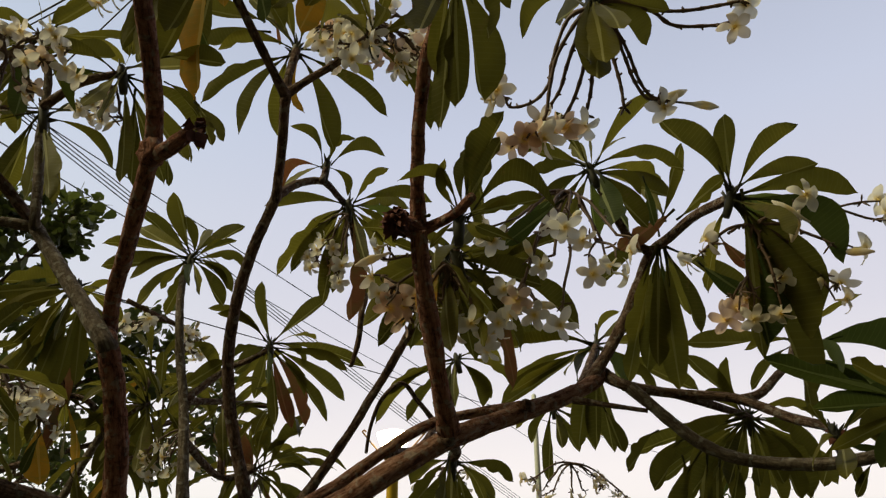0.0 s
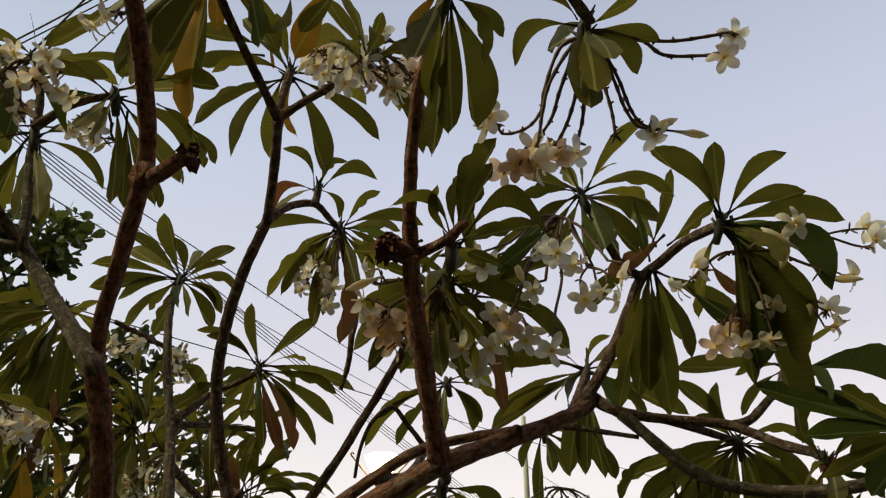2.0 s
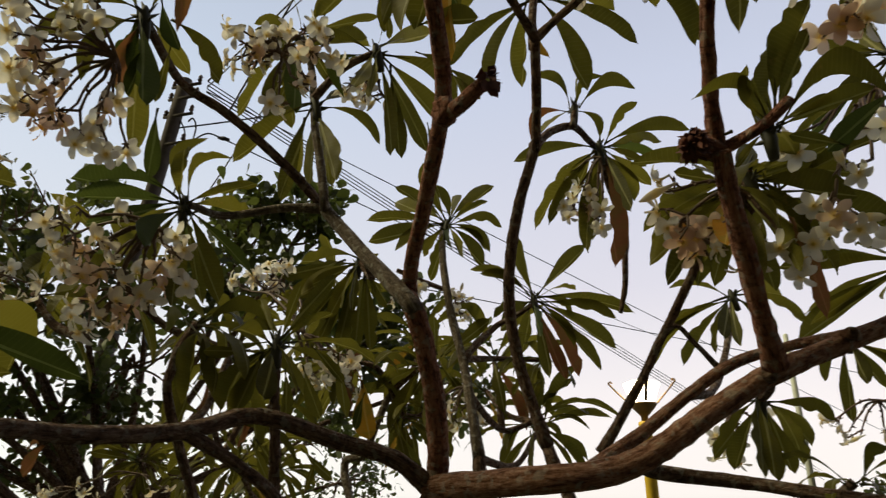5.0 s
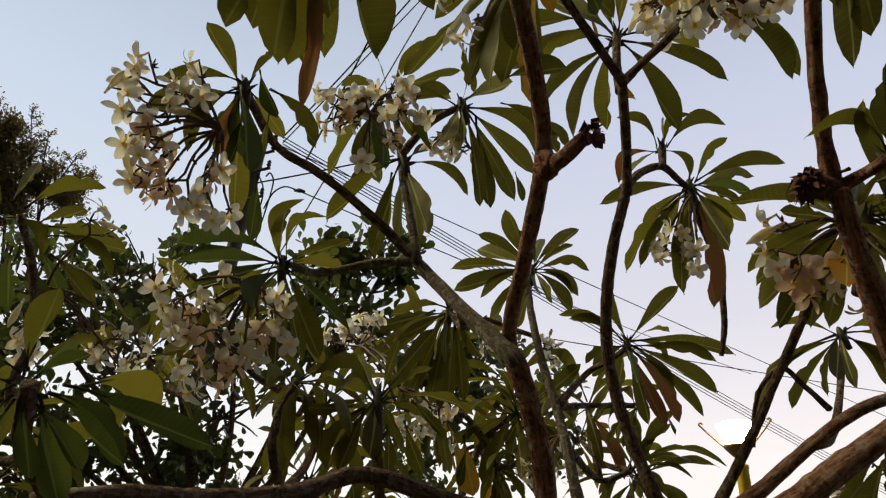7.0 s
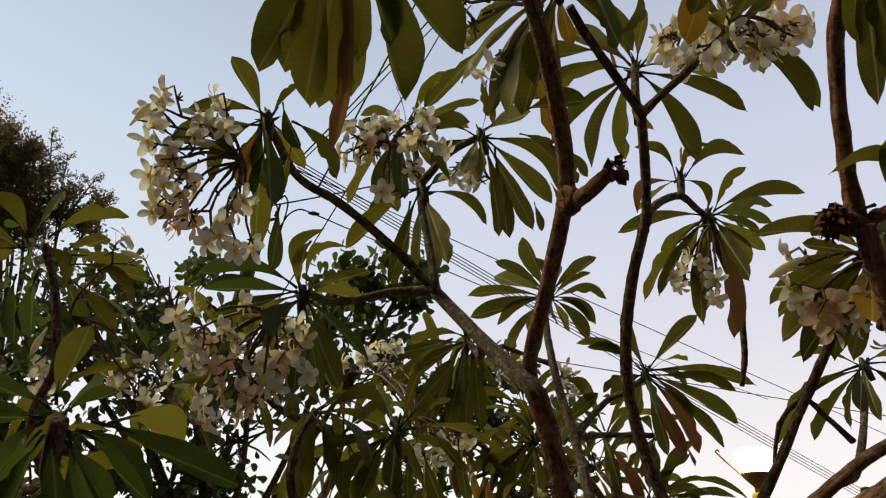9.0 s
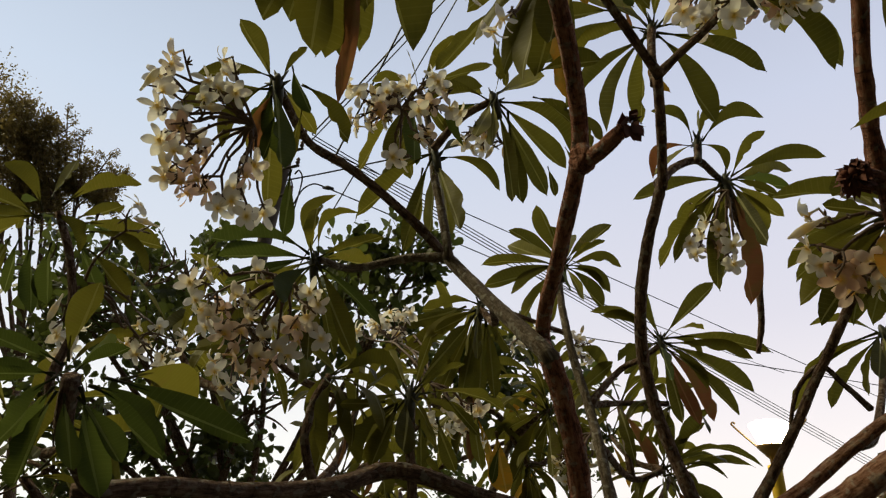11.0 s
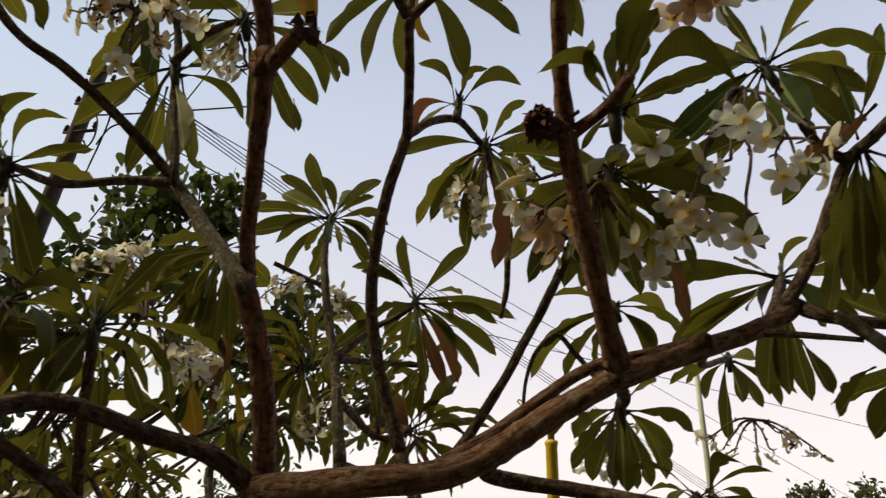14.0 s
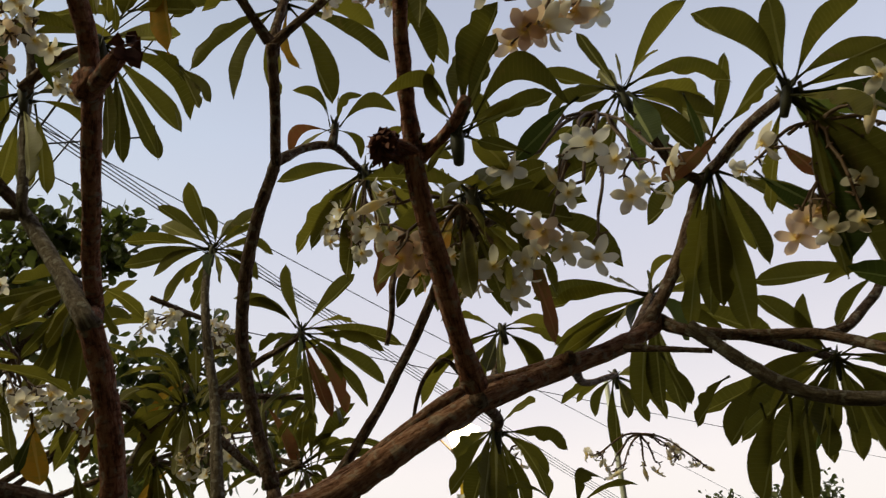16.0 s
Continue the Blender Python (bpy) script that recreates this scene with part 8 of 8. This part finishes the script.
for k in range(3):
    a = math.pi * (0.03, 0.5, 0.97)[k]
    bm = bmesh.new()
    tube(bm, glide([(math.cos(a) * r, math.sin(a) * r, h + z, 0.008) for r, z in ((0.12, 0.05), (0.19, 0.125), (0.25, 0.19), (0.3, 0.25), (0.315, 0.27), (0.3, 0.285), (0.28, 0.27))], 4), 6)
    part("arm", bm, lamp_metal, street_lamp)

# ---- poles and wires ----
pole_grey = plain("pole_concrete", (0.075, 0.06, 0.05), 0.9, grain=14, depth=0.3)
pole_white = plain("pole_paint", (0.62, 0.64, 0.56), 0.5, grain=10, depth=0.12)
insulator_brown = plain("insulator", (0.07, 0.035, 0.022), 0.35, grain=30)
wire_black = plain("wire_black", (0.03, 0.03, 0.035), 0.6)
FOOT = Vector((-5.754, 6.165, 6.884))
utility_pole = thing("utility_pole", "weathered grey utility pole with cable brackets", "pole", (FOOT.x, FOOT.y, 0))
LEAN = 0.15


def leaning(bm):
    """Shears a part of the pole, which stands askew."""
    for v in bm.verts:
        v.co.x -= LEAN * (FOOT.z - v.co.z)
    return bm


shaft = [(0.115 - 0.03 * k / 12, FOOT.z * k / 12) for k in range(13)]
part("shaft", leaning(lathe([*shaft, (0.07, FOOT.z + 0.012)], 14)), pole_grey, utility_pole)
for k in (0.12, 0.3, 0.55, 0.95):
    bm = bmesh.new()
    tube(bm, [np.array((-0.12, -0.06, FOOT.z - k, 0.02)), np.array((0.32, -0.06, FOOT.z - k - 0.02, 0.02))], 8)
    part("bracket", leaning(bm), pole_grey, utility_pole)
    for s in (-0.1, 0.29):
        part("insulator", leaning(bmesh_at(lathe([(0.015, 0), (0.032, 0.02), (0.018, 0.045), (0.03, 0.06), (0.012, 0.09)], 10), (s, -0.06, FOOT.z - k + 0.01))), insulator_brown, utility_pole)
for line in (
    [(-5.758, 6.191, 6.299), (-5.737, 6.271, 6.164), (-5.791, 6.337, 5.987), (-5.874, 6.354, 5.878), (-5.909, 6.306, 5.939)],
    [(-5.678, 6.232, 6.293), (-5.616, 6.240, 6.334), (-5.604, 6.305, 6.219), (-5.742, 6.391, 5.926), (-5.880, 6.460, 5.668), (-5.990, 6.521, 5.451)],
    [(-5.794, 6.216, 6.218), (-5.401, 6.365, 6.287), (-4.928, 6.539, 6.378), (-4.095, 6.843, 6.544)],
    [(-5.780, 6.384, 5.906), (-5.706, 6.366, 6.008), (-5.603, 6.358, 6.117), (-5.471, 6.392, 6.172), (-5.355, 6.463, 6.138), (-5.236, 6.546, 6.085)],
):
    bm = bmesh.new()
    tube(bm, glide([(*(Vector(q) - Vector((FOOT.x, FOOT.y, 0))), 0.011) for q in line], 6), 6)
    part("cable", bm, wire_black, utility_pole)
box = Vector((-5.310, 6.491, 6.125)) - Vector((FOOT.x, FOOT.y, 0))
bm = bmesh.new()
tube(bm, [np.array((*(box + Vector((-0.08, 0, 0.022))), 0.016)), np.array((*box, 0.032)), np.array((*(box + Vector((0.09, 0, -0.035))), 0.016))], 8)
part("cable_joint", bm, wire_black, utility_pole)
FAR = Vector((1.924, 14.693, 4.914))
flag_pole = thing("lamp_post", "slim pale painted post far behind the trees", "post", (FAR.x, FAR.y, 0))
part("shaft", lathe([(0.07, 0), (0.05, FAR.z), (0.02, FAR.z + 0.03)], 12), pole_white, flag_pole)


def wire(a, b, thick, sag):
    a, b = Vector(a), Vector(b)
    line = [np.array((*(a.lerp(b, k / 16) - Vector((0, 0, sag * 4 * k / 16 * (1 - k / 16)))), thick)) for k in range(17)]
    bm = bmesh.new()
    tube(bm, line, 5)
    tagged(new("power_line", mesh_of("power_line", bm, wire_black)), "thin black overhead power line", "cable", "overhead lines")


wire((-5.5, 6.28, 6.894), (3.828, 25.757, 2.995), 0.008, 0.1)
wire((-5.5, 6.28, 6.84), (3.828, 25.757, 2.905), 0.008, 0.1)
wire((-5.5, 6.28, 6.785), (3.828, 25.757, 2.815), 0.008, 0.1)
wire((-5.5, 6.28, 6.73), (3.828, 25.757, 2.725), 0.008, 0.1)
wire((-5.236, 6.546, 6.085), (-0.469, 23.846, 7.169), 0.009, 0.1)
wire((-5.754, 6.165, 4.684), (15.669, 31.161, 4.399), 0.008, 0.05)
wire((-5.5, 6.28, 6.744), (12.164, 35.753, 2.476), 0.008, 0.05)
wire((-5.5, 6.28, 6.9), (-3.163, 6.214, 8.882), 0.012, 0.05)
wire((-6.058, 6.865, 5.114), (-3.212, 6.322, 8.642), 0.01, 0.05)
wire((-5.5, 6.28, 6.8), (-2.945, 6.289, 8.939), 0.009, 0.02)
wire((-5.283, 6.487, 6.492), (-3.490, 6.010, 8.959), 0.014, 0.02)

# ---- trees behind ----
def leafy(name, material, sprays, leaf, count, seed, stretch=1.0):
    """A crown of many small leaves along its sprays, each (start, end, spread)."""
    rng = np.random.default_rng(seed)
    verts, faces = [], []
    for start, end, spread in sprays:
        start, end = np.array(start), np.array(end)
        for _ in range(count):
            c = start + (end - start) * rng.uniform(0.25, 1.08) ** 0.7 + rng.normal(size=3) * spread
            u = rng.normal(size=3) + 0.8 * (end - start) / np.linalg.norm(end - start)
            u /= np.linalg.norm(u)
            v = np.cross(u, rng.normal(size=3))
            v /= np.linalg.norm(v)
            w = np.cross(u, v)
            s = leaf * rng.uniform(0.55, 1.25)
            k = len(verts)
            for a, b, h in ((0, 0, 0), (0.4, 0.22, 0.06), (0.75, 0.31, 0.05), (0.97, 0.14, 0), (0.97, -0.14, 0), (0.75, -0.31, 0.05), (0.4, -0.22, 0.06)):
                verts.append(c + u * a * s + v * b * s * stretch + w * h * s)
            faces += [(k, k + 1, k + 2, k + 3, k + 4, k + 5, k + 6)]
    me = bpy.data.meshes.new(name)
    me.from_pydata(verts, [], faces)
    me.materials.append(material)
    return me


def crown_material(name, a, b, through):
    n = Nodes(name)
    geo = n.tree.nodes.new("ShaderNodeNewGeometry")
    base = n.ramp(geo.outputs["Random Per Island"], (0, a), (1, b))
    n.link(base, n.bsdf.inputs["Base Color"])
    n.bsdf.inputs["Roughness"].default_value = 0.5
    soft = n.tree.nodes.new("ShaderNodeBsdfTranslucent")
    soft.inputs["Color"].default_value = (*through, 1)
    both = n.tree.nodes.new("ShaderNodeMixShader")
    both.inputs[0].default_value = 0.3
    n.link(n.bsdf.outputs[0], both.inputs[1])
    n.link(soft.outputs[0], both.inputs[2])
    n.link(both.outputs[0], n.out.inputs["Surface"])
    return n.mat


crown_green = crown_material("crown_green", (0.015, 0.021, 0.006), (0.085, 0.095, 0.022), (0.16, 0.2, 0.04))
crown_dusty = crown_material("crown_dusty", (0.055, 0.046, 0.018), (0.22, 0.165, 0.065), (0.4, 0.3, 0.09))


def background_tree(label, foot, clumps, leaf, count, material, seed, trunk=0.09, stretch=1.0, sprays=12):
    """Trunk, branches to each clump (x, y, z, radius), fine crooked twigs and leafy sprays round each end."""
    tree = thing("tree", label, "tree", (foot[0], foot[1], 0), "trees behind")
    mid = sum((Vector(c[:3]) for c in clumps), Vector()) / len(clumps)
    fork = Vector((foot[0], foot[1], 0)).lerp(mid, 0.55)
    limb("trunk", tree, [(foot[0], foot[1], -0.05, trunk), (*Vector((foot[0], foot[1], 0)).lerp(fork, 0.5), trunk * 0.8), (*fork, trunk * 0.6)], bark, 1.2)
    rng = random.Random(seed)
    made = []
    for x, y, z, r in clumps:
        end = Vector((x, y, z))
        bend = fork.lerp(end, 0.5) + Vector((rng.uniform(-1, 1), rng.uniform(-1, 1), rng.uniform(0, 1))) * r * 0.3
        limb("branch", tree, [(*fork, trunk * 0.34), (*bend, trunk * 0.22), (*end, trunk * 0.12)], bark, 1.2)
        for _ in range(sprays):
            way = Vector((rng.gauss(0, 1), rng.gauss(0, 0.8), rng.gauss(0.1, 1))).normalized()
            start = bend.lerp(end, rng.uniform(0.6, 1))
            tip = end + way * r * rng.uniform(0.6, 1.15)
            kink = start.lerp(tip, 0.5) + Vector((rng.uniform(-1, 1), rng.uniform(-1, 1), rng.uniform(-1, 1))) * r * 0.16
            limb("twig", tree, [(*start, trunk * 0.1), (*kink, trunk * 0.07), (*tip, trunk * 0.04)], bark, 1.0)
            if rng.random() < 0.8:
                made.append((start.lerp(tip, 0.35), tip, r * 0.17))
    crown = new("crown", leafy("crown", material, made, leaf, count, seed, stretch))
    tagged(crown, kind="stuff")
    world_child(crown, tree)
    return tree


def plume(tree, low, high, seed):
    """A slender upright shoot with short sprigs of tiny leaves."""
    rng = random.Random(seed)
    limb("twig", tree, [(*low, 0.014), (*low.lerp(high, 0.5), 0.01), (*high, 0.005)], bark, 1.0)
    sprigs = [(low.lerp(high, 0.8), high, 0.02)]
    for k in range(13):
        start = low.lerp(high, 0.2 + 0.06 * k)
        way = Vector((rng.uniform(-1, 1), rng.uniform(-0.6, 0.6), rng.uniform(0.1, 0.9))).normalized()
        end = start + way * (0.34 - 0.018 * k)
        limb("twig", tree, [(*start, 0.006), (*start.lerp(end, 0.6), 0.005), (*end, 0.003)], bark, 1.0)
        sprigs.append((start, end, 0.022))
    leaves = new("crown", leafy("crown", crown_dusty, sprigs, 0.036, 34, seed, 0.8))
    tagged(leaves, kind="stuff")
    world_child(leaves, tree)


round_tree = background_tree("dense tree with small rounded dark green leaves", (-3.547, 3.788, 0), [(-4.603, 2.884, 2.144, 0.47), (-4.24, 3.121, 2.055, 0.36), (-4.226, 2.836, 3.233, 0.41), (-3.693, 3.019, 3.374, 0.34), (-3.141, 3.221, 3.048, 0.43), (-2.654, 3.539, 3.355, 0.34), (-2.308, 3.753, 3.501, 0.23), (-2.575, 3.672, 2.958, 0.37), (-3.909, 3.008, 2.749, 0.47), (-3.31, 3.421, 2.533, 0.47), (-2.306, 4.13, 2.59, 0.41), (-4.664, 2.653, 3.4, 0.42), (-1.894, 4.219, 2.797, 0.28), (-1.691, 4.615, 2.484, 0.38), (-4.476, 3.078, 2.342, 0.44), (-3.837, 3.441, 2.253, 0.44), (-4.712, 2.822, 2.825, 0.41)], 0.085, 46, crown_green, 3, 0.085, 1.0)
dusty_tree = background_tree("tall feathery tree with dusty olive foliage", (-10.272, 6.911, 0), [(-9.720, 4.608, 7.053, 0.62), (-9.461, 4.882, 6.787, 0.50), (-9.224, 4.834, 7.116, 0.32), (-9.492, 4.598, 7.301, 0.38), (-10.073, 4.599, 6.714, 0.90), (-9.159, 5.201, 6.478, 0.42), (-9.738, 4.943, 6.391, 0.70), (-8.855, 5.357, 6.485, 0.36), (-10.083, 4.326, 7.228, 0.80), (-9.435, 5.060, 6.472, 0.50), (-8.507, 5.573, 6.420, 0.30)], 0.055, 230, crown_dusty, 5, 0.1, 0.75, 14)
plumes = (
    ((-9.250, 5.390, 6.502), (-9.000, 4.962, 7.573)),
    ((-9.131, 5.450, 6.505), (-8.855, 5.205, 7.254)),
    ((-8.973, 5.543, 6.486), (-8.539, 5.511, 6.984)),
    ((-8.794, 5.650, 6.461), (-8.404, 5.733, 6.695)),
    ((-9.339, 5.305, 6.575), (-9.169, 5.013, 7.307)),
    ((-9.347, 5.164, 6.838), (-9.276, 4.907, 7.402)),
)
for number, (low, high) in enumerate(plumes):
    plume(dusty_tree, Vector(low), Vector(high), number)
background_tree("low distant tree crowns on the skyline", (12.715, 47.93, 0), [(10.377, 46.202, 3.322, 1.46), (12.273, 46.682, 3.205, 1.30), (14.849, 47.056, 3.702, 1.79), (18.018, 47.815, 3.609, 1.95)], 0.4, 40, crown_green, 7, 0.3, 1.0)
background_tree("far leafy tree above the roadside", (-6.529, 8.276, 0), [(-6.801, 7.709, 2.182, 0.66), (-7.936, 7.407, 1.976, 0.59), (-4.661, 8.24, 2.661, 0.44), (-4.322, 8.607, 2.046, 0.59), (-5.717, 8.161, 1.977, 0.66), (-5.303, 9.369, 2.756, 0.37)], 0.11, 40, crown_green, 9, 0.12, 0.7)
for line in (
    [(-2.956, 2.155, 2.814), (-2.872, 2.158, 2.891), (-2.831, 2.134, 2.980)],
    [(-2.872, 2.158, 2.891), (-2.813, 2.175, 2.918), (-2.785, 2.153, 2.988)],
    [(-2.956, 2.155, 2.814), (-2.858, 2.194, 2.836), (-2.779, 2.219, 2.868), (-2.735, 2.203, 2.944)],
    [(-2.779, 2.219, 2.868), (-2.738, 2.230, 2.889), (-2.700, 2.220, 2.945)],
    [(-2.858, 2.194, 2.836), (-2.804, 2.196, 2.888)],
    [(-2.917, 2.155, 2.853), (-2.911, 2.123, 2.920)],
    [(-2.779, 2.219, 2.868), (-2.769, 2.251, 2.819), (-2.744, 2.276, 2.794)],
):
    limb("twig", round_tree, [(*q, 0.0055 - 0.0012 * k) for k, q in enumerate(line)], bark, 1.0)
